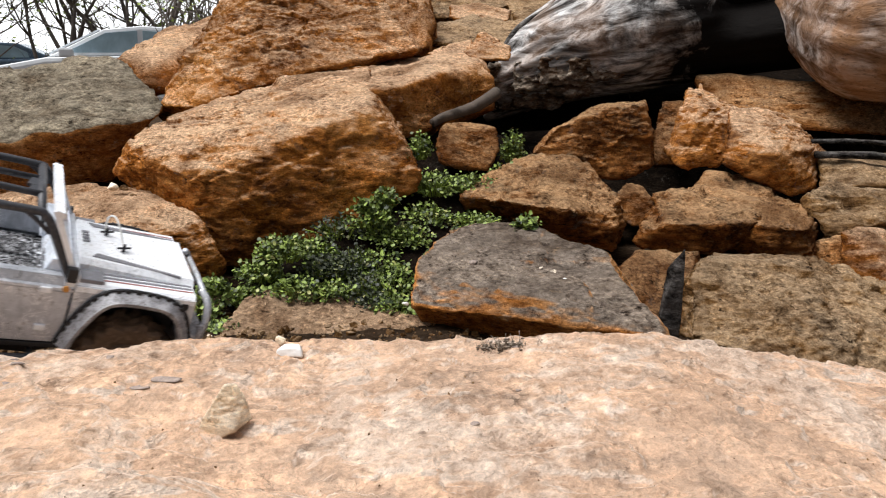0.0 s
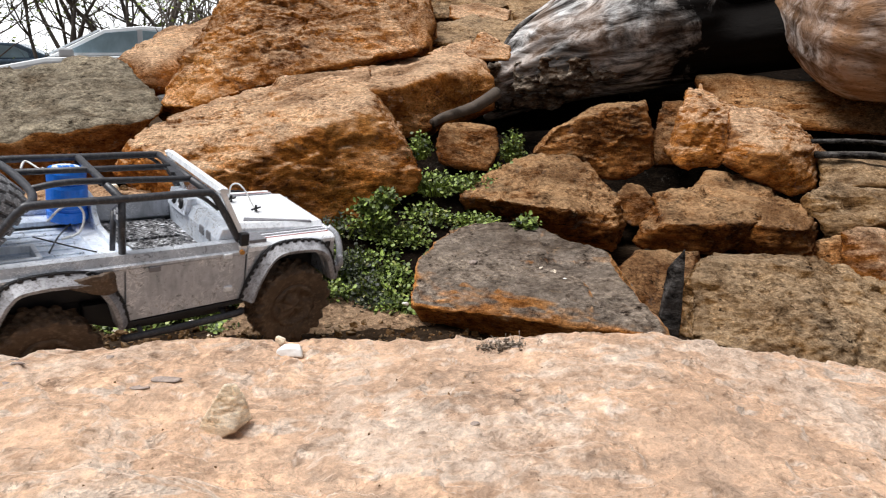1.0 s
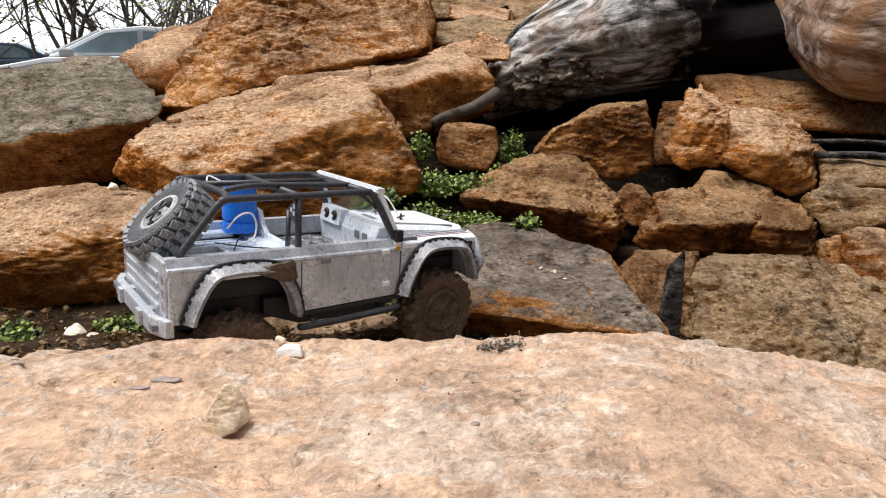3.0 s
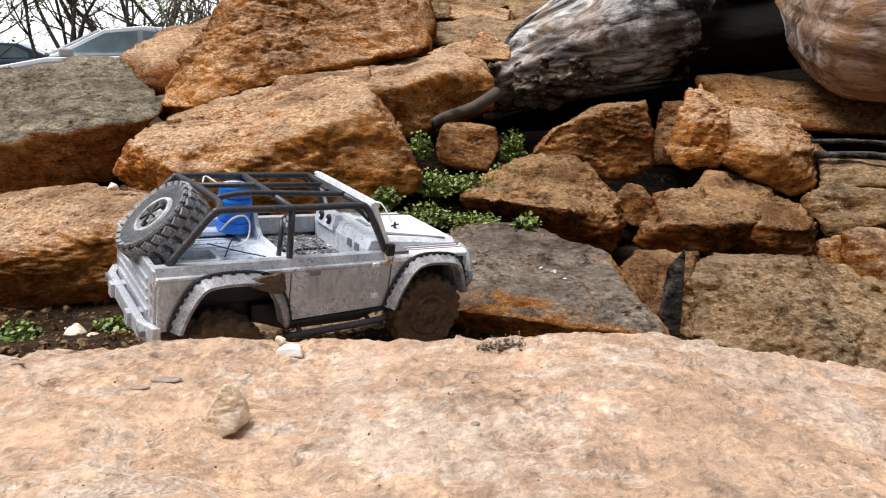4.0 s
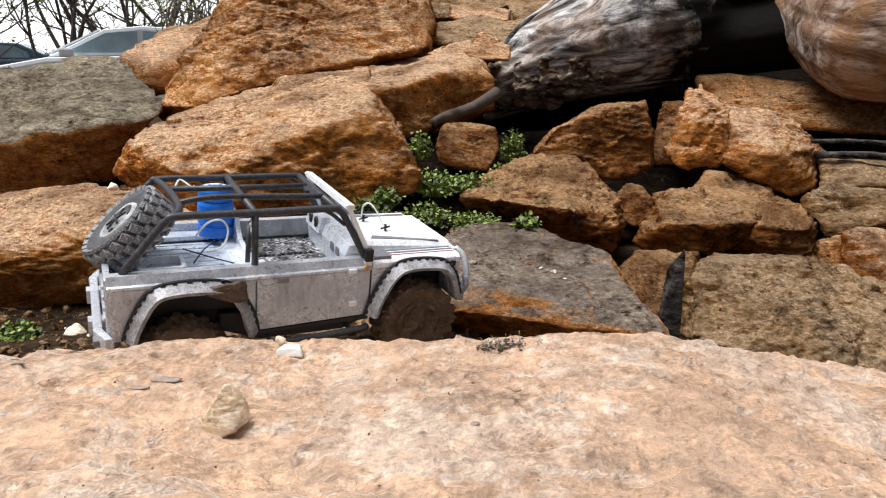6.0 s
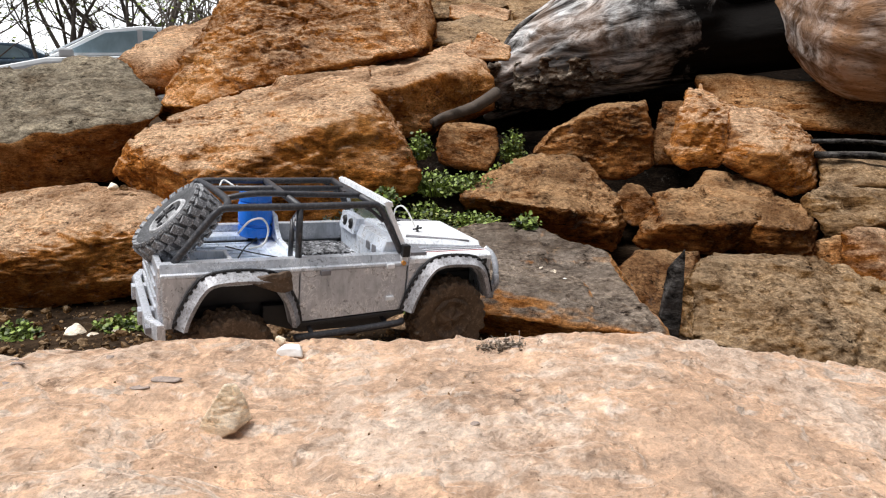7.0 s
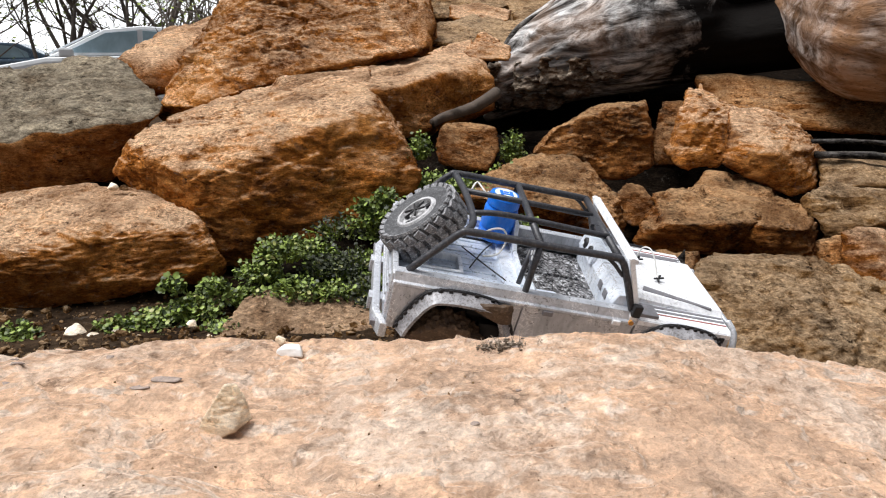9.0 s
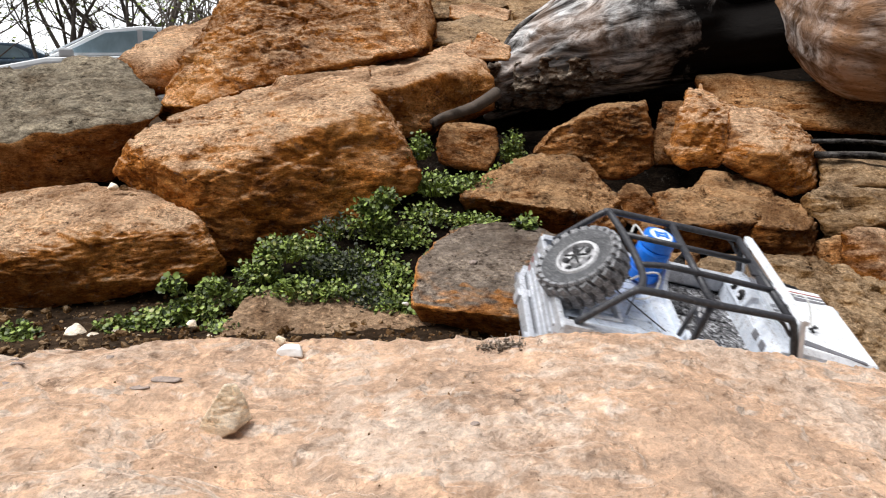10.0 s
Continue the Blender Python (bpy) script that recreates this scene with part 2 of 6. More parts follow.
M_ORANGE = rock_material("orange_sandstone", (0.15, 0.046, 0.008), (0.42, 0.152, 0.028), (0.53, 0.23, 0.062), (0.68, 0.475, 0.315), 0.85)
M_BROWNROCK = rock_material("brown_sandstone", (0.040, 0.014, 0.004), (0.20, 0.070, 0.015), (0.34, 0.142, 0.040), (0.47, 0.305, 0.17), 0.65)
M_TAN = rock_material("tan_sandstone", (0.055, 0.027, 0.009), (0.22, 0.112, 0.038), (0.38, 0.225, 0.10), (0.47, 0.345, 0.225), 0.65)
M_GREYROCK = rock_material("grey_weathered_sandstone", (0.15, 0.052, 0.012), (0.38, 0.158, 0.042), (0.54, 0.27, 0.10), (0.4, 0.32, 0.22), 0.3, (0.285, 0.25, 0.19), 0.95, 0.36, patina_wander=0.5)
M_SLATE = rock_material("grey_topped_sandstone", (0.17, 0.056, 0.012), (0.44, 0.17, 0.040), (0.56, 0.26, 0.085), (0.5, 0.34, 0.21), 0.3, (0.205, 0.176, 0.150), 0.94, 0.85, patina_wander=0.10)
M_SLAB = rock_material("pale_sandstone", (0.47, 0.28, 0.165), (0.70, 0.485, 0.345), (0.83, 0.675, 0.555), (0.84, 0.70, 0.59), 0.45, (0.56, 0.31, 0.165), 0.6, 0.97, relief=0.011, spots=0.52, patina_wander=0.9)
M_DIRT = rock_material("trodden_dirt", (0.13, 0.075, 0.042), (0.41, 0.26, 0.155), (0.52, 0.36, 0.23), (0.46, 0.32, 0.21), 0.6)
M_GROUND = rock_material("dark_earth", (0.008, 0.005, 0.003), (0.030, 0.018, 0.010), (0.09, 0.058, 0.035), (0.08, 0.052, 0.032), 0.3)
# soil of the cleft; the gap fillers wear it as near-black painted shade
M_SOIL_SHADE = rock_material("dark_soil_and_gap_shade", (0.004, 0.003, 0.002), (0.010, 0.0065, 0.004), (0.022, 0.015, 0.010), (0.018, 0.012, 0.008), 0.3)


def silver_material(name, low, high, metal, grime):
    """Silver plastic under dried mud spray, scuffs and pale dust."""
    m, n, l, b = shader(name, 0.3, metal, 0.5)
    c = n.new("ShaderNodeTexCoord").outputs["Object"]
    big = noise_node(n, l, c, 24.0, 5, 0.65, 1.0)
    mid = noise_node(n, l, c, 85.0, 7, 0.72, 1.6)
    fine = noise_node(n, l, c, 420.0, 4, 0.7)
    mp = n.new("ShaderNodeMapping")
    mp.inputs["Scale"].default_value = (1, 1, 0.22)
    l.new(c, mp.inputs["Vector"])
    run = noise_node(n, l, mp.outputs[0], 150.0, 6, 0.7, 0.8)
    col = ramp(n, l, big, [(0.34, low), (0.64, high)])
    dull = ramp(n, l, run, [(0.36, (0.55, 0.555, 0.57)), (0.5, (1, 1, 1)), (0.66, (1.25, 1.25, 1.25))])
    col = mix(n, l, 0.4, col, dull, "MULTIPLY")
    swirl = noise_node(n, l, c, 62.0, 3, 0.6, 2.6)
    smear = ramp(n, l, swirl, [(0.47, (0, 0, 0)), (0.50, (0.9, 0.9, 0.9)), (0.535, (0, 0, 0))])
    smear = mix(n, l, ramp(n, l, noise_node(n, l, c, 22.0, 3, 0.6), [(0.46, (0, 0, 0)), (0.54, (1, 1, 1))]), (0.0, 0.0, 0.0), smear)
    col = mix(n, l, smear, col, (0.88, 0.89, 0.91))
    film = ramp(n, l, mid, [(0.30, (grime,) * 3), (0.44, (0, 0, 0))])
    col = mix(n, l, film, col, (0.10, 0.085, 0.07))
    mud = ramp(n, l, calc(n, l, "ADD", calc(n, l, "MULTIPLY", big, 0.6), calc(n, l, "MULTIPLY", fine, 0.5)), [(0.645, (0, 0, 0)), (0.70, (0.6, 0.6, 0.6))])
    col = mix(n, l, mud, col, (0.16, 0.11, 0.075))
    l.new(col, b.inputs["Base Color"])
    l.new(calc(n, l, "SUBTRACT", metal, calc(n, l, "MULTIPLY", mud, metal)), b.inputs["Metallic"])
    l.new(ramp(n, l, mid, [(0.3, (0.22,) * 3), (0.7, (0.45,) * 3)]), b.inputs["Roughness"])
    bump(n, l, b, calc(n, l, "ADD", fine, mid), 0.25, 0.0012)
    return m


def plain_material(name, col, rough=0.6, metal=0.0, vary=0.35, scale=60.0, dirt=(0.2, 0.15, 0.11), dirt_amount=0.35, relief=0.0006):
    m, n, l, b = shader(name, rough, metal, 0.4)
    c = n.new("ShaderNodeTexCoord").outputs["Object"]
    mid = noise_node(n, l, c, scale, 6, 0.65, 0.4)
    fine = noise_node(n, l, c, scale * 6, 4, 0.7)
    tone = ramp(n, l, mid, [(0.3, tuple(x * (1 - vary) for x in col)), (0.7, tuple(min(1, x * (1 + vary)) for x in col))])
    mask = ramp(n, l, fine, [(0.5, (0, 0, 0)), (0.72, (dirt_amount,) * 3)])
    l.new(mix(n, l, mask, tone, dirt), b.inputs["Base Color"])
    l.new(ramp(n, l, fine, [(0.3, (max(0.05, rough - 0.12),) * 3), (0.7, (min(1, rough + 0.12),) * 3)]), b.inputs["Roughness"])
    bump(n, l, b, fine, 0.4, relief)
    return m


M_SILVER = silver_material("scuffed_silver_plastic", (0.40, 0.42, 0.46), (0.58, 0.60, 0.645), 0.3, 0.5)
# pale trim; on bonnet and wing tops the sky's brightness is put into the colour
M_PALE_SKYLIT = silver_material("pale_skylit_silver_plastic", (0.84, 0.87, 0.92), (0.93, 0.95, 0.98), 0.12, 0.2)
# blue of the reflected sky is mixed into the deck's and interior's base colours
M_DECK = silver_material("wet_sky_tinted_deck", (0.56, 0.64, 0.76), (0.80, 0.86, 0.94), 0.3, 0.8)
M_SEAT = silver_material("sky_tinted_grey_interior", (0.64, 0.70, 0.80), (0.82, 0.87, 0.95), 0.15, 0.5)
M_BLACKTUBE = plain_material("dusty_black_tube", (0.030, 0.031, 0.037), 0.42, 0.0, 0.3, 50, (0.17, 0.16, 0.16), 0.45)
M_BLACK = plain_material("black_plastic", (0.014, 0.014, 0.016), 0.5, 0.0, 0.3, 60, (0.07, 0.055, 0.045), 0.2)
M_FLARE = plain_material("muddy_grey_flare", (0.34, 0.34, 0.36), 0.5, 0.2, 0.6, 75, (0.085, 0.058, 0.04), 1.0)
M_TYRE = plain_material("dusty_black_rubber", (0.050, 0.051, 0.055), 0.6, 0.0, 0.5, 70, (0.34, 0.34, 0.35), 0.55)
M_LUG = plain_material("dusty_grey_rubber", (0.15, 0.152, 0.16), 0.6, 0.0, 0.5, 80, (0.68, 0.68, 0.70), 0.9)
M_MUD = plain_material("wet_mud", (0.080, 0.048, 0.027), 0.55, 0.0, 0.5, 40, (0.30, 0.21, 0.14), 0.55, 0.002)
M_RIM = plain_material("scuffed_pale_rim", (0.40, 0.40, 0.41), 0.4, 0.1, 0.6, 70, (0.82, 0.82, 0.83), 0.8)
M_BLUE = plain_material("blue_plastic", (0.010, 0.17, 0.72), 0.35, 0.0, 0.15, 30, (0.2, 0.3, 0.55), 0.2)
M_PALEBLUE = plain_material("pale_blue_cap", (0.72, 0.80, 0.90), 0.4, 0.0, 0.15, 30, (0.3, 0.35, 0.4), 0.2)
M_RED = plain_material("faded_red_stripe", (0.35, 0.09, 0.08), 0.5, 0.0, 0.2)
M_STRIPE = plain_material("dark_grey_stripe", (0.20, 0.20, 0.22), 0.45, 0.2, 0.2)
M_AMBER = plain_material("amber_lens", (0.55, 0.25, 0.05), 0.25, 0.0, 0.1)
M_WIRE = plain_material("white_cord", (0.7, 0.7, 0.68), 0.6, 0.0, 0.1)


def mottled_material(name):
    """Dark rubber matting with shiny wet and dusty blotches."""
    m, n, l, b = shader(name, 0.35, 0, 0.5)
    c = n.new("ShaderNodeTexCoord").outputs["Object"]
    blot = noise_node(n, l, c, 130.0, 6, 0.7, 1.2)
    col = ramp(n, l, blot, [(0.42, (0.018, 0.018, 0.02)), (0.50, (0.10, 0.095, 0.095)), (0.56, (0.30, 0.30, 0.31)), (0.62, (0.78, 0.80, 0.83))])
    l.new(col, b.inputs["Base Color"])
    l.new(ramp(n, l, blot, [(0.4, (0.2,) * 3), (0.6, (0.5,) * 3)]), b.inputs["Roughness"])
    bump(n, l, b, blot, 0.6, 0.002)
    return m


M_MOTTLED = mottled_material("mottled_matting")


def glass_material(name, tint=(0.9, 0.93, 0.95), rough=0.03):
    m, n, l, b = shader(name, rough, 0, 0.5)
    b.inputs["Base Color"].default_value = (*tint, 1)
    b.inputs["Transmission Weight"].default_value = 1.0
    b.inputs["IOR"].default_value = 1.12
    return m


M_GLASS = glass_material("dusty_windscreen", (0.86, 0.88, 0.9), 0.12)


def log_material(name, is_trunk):
    """Barkless grey wood, streaked along its length, blackened towards its far end."""
    m, n, l, b = shader(name, 0.75, 0, 0.06)
    tc = n.new("ShaderNodeTexCoord").outputs["Object"]
    mp = n.new("ShaderNodeMapping")
    mp.inputs["Scale"].default_value = (0.32, 1, 1)
    l.new(tc, mp.inputs["Vector"])
    v = mp.outputs[0]
    streak = noise_node(n, l, v, 26.0, 8, 0.66, 1.6)
    fine = noise_node(n, l, v, 240.0, 5, 0.7, 0.4)
    big = noise_node(n, l, tc, 7.0, 4, 0.6, 0.5)
    col = ramp(n, l, streak, [(0.36, (0.022, 0.019, 0.017)), (0.44, (0.13, 0.122, 0.117)), (0.52, (0.36, 0.35, 0.345)), (0.61, (0.74, 0.73, 0.72))])
    warm = ramp(n, l, big, [(0.50, (0, 0, 0)), (0.64, (0.4, 0.4, 0.4))] if is_trunk else [(0.34, (0.25, 0.25, 0.25)), (0.56, (0.9, 0.9, 0.9))])
    col = mix(n, l, warm, col, mix(n, l, streak, (0.03, 0.016, 0.010), (0.66, 0.37, 0.20)) if is_trunk else mix(n, l, streak, (0.04, 0.019, 0.009), (0.60, 0.31, 0.145)))
    # trunk: the hollow's deep shade put into the colour; limb: darker farther along
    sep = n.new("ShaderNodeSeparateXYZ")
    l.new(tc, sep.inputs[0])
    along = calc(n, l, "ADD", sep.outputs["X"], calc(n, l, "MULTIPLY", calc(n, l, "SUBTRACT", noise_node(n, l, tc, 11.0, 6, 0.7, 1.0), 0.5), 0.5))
    dark_end = ramp(n, l, along, [(0.27, (0, 0, 0)), (0.40, (1, 1, 1))] if is_trunk else [(0.23, (0, 0, 0)), (0.40, (0.85, 0.85, 0.85))])
    col = mix(n, l, dark_end, col, (0.005, 0.004, 0.0035))
    dots = ramp(n, l, fine, [(0.34, (0.3, 0.3, 0.3)), (0.48, (1, 1, 1))])
    col = mix(n, l, 0.7, col, dots, "MULTIPLY")
    l.new(col, b.inputs["Base Color"])
    bump(n, l, b, calc(n, l, "ADD", streak, calc(n, l, "MULTIPLY", fine, 0.3)), 0.6, 0.012)
    return m


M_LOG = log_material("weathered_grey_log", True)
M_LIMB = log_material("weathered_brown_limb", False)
M_BARK = rock_material("rotten_bark", (0.02, 0.012, 0.007), (0.14, 0.080, 0.044), (0.55, 0.46, 0.37), (0.62, 0.55, 0.47), 0.5)
M_CHAR = rock_material("charred_wood", (0.006, 0.005, 0.005), (0.020, 0.018, 0.017), (0.16, 0.15, 0.145), (0.22, 0.21, 0.2), 0.3)
M_TWIG = plain_material("grey_twig", (0.06, 0.044, 0.033), 0.8, 0.0, 0.4, 30)
M_STONE = rock_material("pale_pebble", (0.68, 0.48, 0.29), (0.90, 0.75, 0.56), (0.92, 0.84, 0.72), (0.92, 0.85, 0.74), 0.5, relief=0.006, spots=0.6)
M_WHITESTONE = plain_material("white_chip", (0.78, 0.77, 0.75), 0.7, 0.0, 0.08, 60, (0.5, 0.45, 0.4), 0.3)
M_CRUMB = plain_material("grey_crumb", (0.27, 0.215, 0.185), 0.85, 0.0, 0.4, 200, (0.45, 0.34, 0.26), 0.6)


def leaf_material(name, dark, light):
    m, n, l, b = shader(name, 0.5, 0, 0.4)
    geo = n.new("ShaderNodeNewGeometry")
    tc = n.new("ShaderNodeTexCoord").outputs["Object"]
    col = ramp(n, l, geo.outputs["Random Per Island"], [(0.0, dark), (0.35, tuple(0.5 * x for x in light)), (0.65, light), (0.92, tuple(1.8 * x for x in light)), (1.0, (0.34, 0.33, 0.13))])
    vein = noise_node(n, l, tc, 300.0, 4, 0.6)
    col = mix(n, l, 0.5, col, ramp(n, l, vein, [(0.35, (0.5, 0.5, 0.5)), (0.6, (1.2, 1.2, 1.2))]), "MULTIPLY")
    l.new(col, b.inputs["Base Color"])
    b.inputs["Subsurface Weight"].default_value = 0.0
    bump(n, l, b, vein, 0.4, 0.001)
    return m


M_LEAF = leaf_material("green_leaf", (0.012, 0.026, 0.005), (0.150, 0.205, 0.040))
M_DARKLEAF = leaf_material("dark_purple_leaf", (0.012, 0.018, 0.008), (0.040, 0.050, 0.022))
M_BUD = leaf_material("spring_bud", (0.10, 0.15, 0.02), (0.25, 0.32, 0.06))
M_CARWHITE = plain_material("white_car_paint", (0.82, 0.84, 0.86), 0.25, 0.0, 0.05, 4, (0.6, 0.6, 0.6), 0.1)
M_CARBLUE = plain_material("blue_grey_car_paint", (0.14, 0.20, 0.27), 0.25, 0.3, 0.05, 4, (0.3, 0.3, 0.3), 0.1)
# the sky's white reflection in the windscreen is painted as its base colour
M_SCREEN = plain_material("sky_lit_windscreen", (0.74, 0.79, 0.83), 0.05, 0.0, 0.1, 2, (0.6, 0.68, 0.72), 0.2)
M_CARGLASS = plain_material("car_glass", (0.36, 0.50, 0.57), 0.06, 0.0, 0.3, 2, (0.3, 0.42, 0.48), 0.2)
M_BRANCH = plain_material("bare_branch", (0.15, 0.125, 0.105), 0.85, 0.0, 0.4, 8)
# ---- the ground: one sheet, from the rocks out to the car park and the horizon ----
def ground_height(x, y):
    near = -0.052 + 0.012 * fbm(np.stack([x / 0.2, y / 0.2, 0 * x], 1), 4)
    far = np.clip((y - 3.2) / 3.0, 0, 1)
    bx, by = np.clip(x, 0.0, 0.6), np.clip(y, 0.55, 0.88)
    path = 0.042 * np.exp(-((y - 0.80) / 0.13) ** 2) * np.clip((0.7 - np.abs(x)) / 0.3, 0, 1)
    dip = 0.012 - path + 0.20 * bx * np.clip((1.25 - y) / 0.3, 0, 1) + 0.28 * (0.88 - by) * np.clip((0.8 - np.abs(x)) / 0.2, 0, 1)
    side = np.clip((np.hypot(x, y - 1) - 2.5) / 3.0, 0, 1)
    drop = np.maximum(far, side)
    return near * (1 - drop) - 0.59 * drop * drop * (3 - 2 * drop) - dip * (1 - drop)


def build_ground():
    steps = np.concatenate([-np.geomspace(600, 1.7, 40), np.linspace(-1.6, 1.6, 161), np.geomspace(1.7, 600, 40)])
    deep = np.concatenate([-np.geomspace(600, 0.3, 30), np.linspace(-0.2, 1.8, 101), np.geomspace(1.9, 900, 45)])
    gx, gy = np.meshgrid(steps, deep)
    x, y = gx.ravel(), gy.ravel()
    z = ground_height(x, y)
    w, h = len(steps), len(deep)
    faces = [(j * w + i, j * w + i + 1, (j + 1) * w + i + 1, (j + 1) * w + i) for j in range(h - 1) for i in range(w - 1)]
    mesh = bpy.data.meshes.new("ground")
    mesh.from_pydata(np.stack([x, y, z], 1).tolist(), [], faces)
    mesh.shade_smooth()
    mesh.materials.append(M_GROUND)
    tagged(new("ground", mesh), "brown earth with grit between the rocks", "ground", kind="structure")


build_ground()


def slab_height(x, y):
    """The broad pale rock before the camera: nearly level on top, with a rounded far rim."""
    q = np.stack([x, y, 0 * x], 1)
    rim = 0.524 + 0.012 * np.sin(x * 5 + 1) + 0.03 * perlin(q / 0.16)
    over = np.clip(y - rim, 0, 1)
    z = np.interp(x, (-0.75, -0.35, -0.25, -0.135, 0.0, 0.115, 0.19, 0.295, 0.36, 0.6, 0.85), (0.11, 0.122, 0.1245, 0.1190, 0.1235, 0.128, 0.124, 0.106, 0.092, 0.06, 0.03))
    z = z + 0.032 * np.exp(-((x + 0.17) / 0.09) ** 2 - ((y - 0.30) / 0.035) ** 2)
    z = z + 0.010 * fbm(q / 0.16 + 3, 3) + 0.0058 * fbm(q * (1, 1.6, 1) / 0.035 + 5, 4) + 0.003 * chips(q * (1, 1.4, 1) / 0.03, 3) + 0.0016 * perlin(q / 0.009) + 0.0016 * np.floor(3 * fbm(q * (1, 1.5, 1) / 0.022 + 9, 3)) / 3
    ends = np.clip(np.abs(x - 0.04) - 0.60, 0, 1)
    return np.maximum(z - 9.0 * over ** 2 - 3.0 * ends ** 2 - 6.0 * np.clip(0.12 - y, 0, 1) ** 2, -0.06)


def build_slab():
    xs, ys = np.linspace(-1, 1, 640), np.linspace(-1, 1, 380)
    gu, gv = np.meshgrid(xs, ys)
    u, v = gu.ravel(), gv.ravel()
    turn = np.arctan2(v, u)
    ragged = 1 + 0.05 * perlin(np.stack([3 * np.cos(turn), 3 * np.sin(turn), 0 * u + 5], 1)) * np.maximum(np.abs(u), np.abs(v)) ** 4
    x = 0.04 + 0.86 * u * np.sqrt(1 - 0.42 * v * v) * ragged
    y = 0.35 + 0.33 * v * np.sqrt(1 - 0.35 * u * u) * ragged
    w, h = len(xs), len(ys)
    places = np.stack([x, y, slab_height(x, y)], 1)
    below = places.copy()
    below[:, 2] = -0.08
    faces = [(j * w + i, j * w + i + 1, (j + 1) * w + i + 1, (j + 1) * w + i) for j in range(h - 1) for i in range(w - 1)]
    edge = [i for i in range(w)] + [j * w + w - 1 for j in range(1, h)] + [(h - 1) * w + i for i in range(w - 2, -1, -1)] + [j * w for j in range(h - 2, 0, -1)]
    n = w * h
    verts = places.tolist() + below[edge].tolist()
    m = len(edge)
    faces += [(edge[k], n + k, n + (k + 1) % m, edge[(k + 1) % m]) for k in range(m)]
    faces.append(tuple(n + k for k in range(m)))
    mesh = bpy.data.meshes.new("rock_slab")
    mesh.from_pydata(verts, [], faces)
    mesh.shade_smooth()
    mesh.materials.append(M_SLAB)
    tagged(new("rock_slab", mesh), "broad pale sandstone slab with a rough, dusty top", "rock")


build_slab()


def build_backdrop():
    """Bright haze of the overcast sky low over the horizon, far away."""
    m = bpy.data.materials.new("bright_haze")
    m.use_nodes = True
    n, l = m.node_tree.nodes, m.node_tree.links
    n.remove(n["Principled BSDF"])
    e = n.new("ShaderNodeEmission")
    e.inputs["Color"].default_value, e.inputs["Strength"].default_value = (0.95, 0.98, 1.0, 1), 0.72
    l.new(e.outputs[0], n["Material Output"].inputs["Surface"])
    bm = bmesh.new()
    a = np.linspace(radians(50), radians(130), 25)
    low = [bm.verts.new((400 * math.cos(t), 400 * math.sin(t), -8)) for t in a]
    high = [bm.verts.new((400 * math.cos(t), 400 * math.sin(t), 90)) for t in a]
    for k in range(len(a) - 1):
        bm.faces.new((low[k], low[k + 1], high[k + 1], high[k]))
    tagged(new("backdrop", finish("backdrop", bm, m)), "pale overcast sky low over the horizon", "sky", kind="structure")


build_backdrop()
# ---- the rocks: rough corners round a middle, chipped and weathered by boulder() ----
boulder("boulder", M_ORANGE, "large orange sandstone boulder with a pale dusty top ledge",
        (-0.46, 1.61, 0.15), [(-0.200, 0.010, 0.063), (-0.040, 0.140, 0.121), (0.156, 0.250, 0.177), (0.264, 0.250, 0.188), (-0.190, -0.190, 0.035), (-0.058, -0.325, -0.001), (0.056, -0.345, 0.010), (0.177, -0.310, 0.052), (0.308, -0.235, 0.103), (0.314, -0.160, 0.113), (0.365, -0.235, 0.046), (0.414, -0.260, -0.044), (0.312, -0.300, -0.120), (0.255, -0.310, -0.144), (0.086, -0.320, -0.196), (0.018, -0.320, -0.184), (-0.033, -0.310, -0.065), (-0.225, -0.190, -0.024), (-0.414, 0.340, -0.160), (0.232, 0.290, -0.103)],
        3, level=7, sharp=22, rough=0.9, strata=0.3)
boulder("boulder", M_ORANGE, "orange sandstone block beside the large ledge boulder",
        (-0.05, 1.86, 0.23), [(-0.206, 0.090, 0.089), (0.011, 0.160, 0.126), (0.124, 0.160, 0.123), (0.176, 0.110, 0.101), (-0.127, -0.340, 0.053), (-0.048, -0.320, 0.057), (-0.001, -0.240, 0.078), (0.072, -0.140, 0.083), (0.173, 0.000, 0.065), (0.173, -0.020, -0.014), (0.011, -0.200, -0.044), (-0.057, -0.310, -0.061), (-0.105, -0.340, -0.032), (0.007, 0.340, -0.123), (0.204, 0.340, -0.034)],
        4, level=5, sharp=20, rough=1.0, strata=0.0)
boulder("boulder", M_ORANGE, "big pointed orange sandstone boulder against the sky",
        (-0.52, 2.19, 0.38), [(-0.225, -0.360, -0.156), (-0.225, -0.310, -0.101), (-0.195, -0.210, -0.021), (-0.153, -0.160, 0.021), (-0.093, -0.070, 0.091), (-0.069, -0.010, 0.190), (0.308, -0.070, 0.184), (0.361, -0.140, 0.110), (0.432, -0.240, -0.022), (0.240, -0.290, -0.054), (0.008, -0.400, -0.119), (-0.109, -0.410, -0.160), (0.025, -0.290, 0.016), (0.000, -0.190, 0.136), (-0.433, 0.210, -0.276), (0.346, 0.410, -0.031), (-0.048, 0.410, 0.277)],
        5, level=7, sharp=24, rough=1.0, strata=0.5)
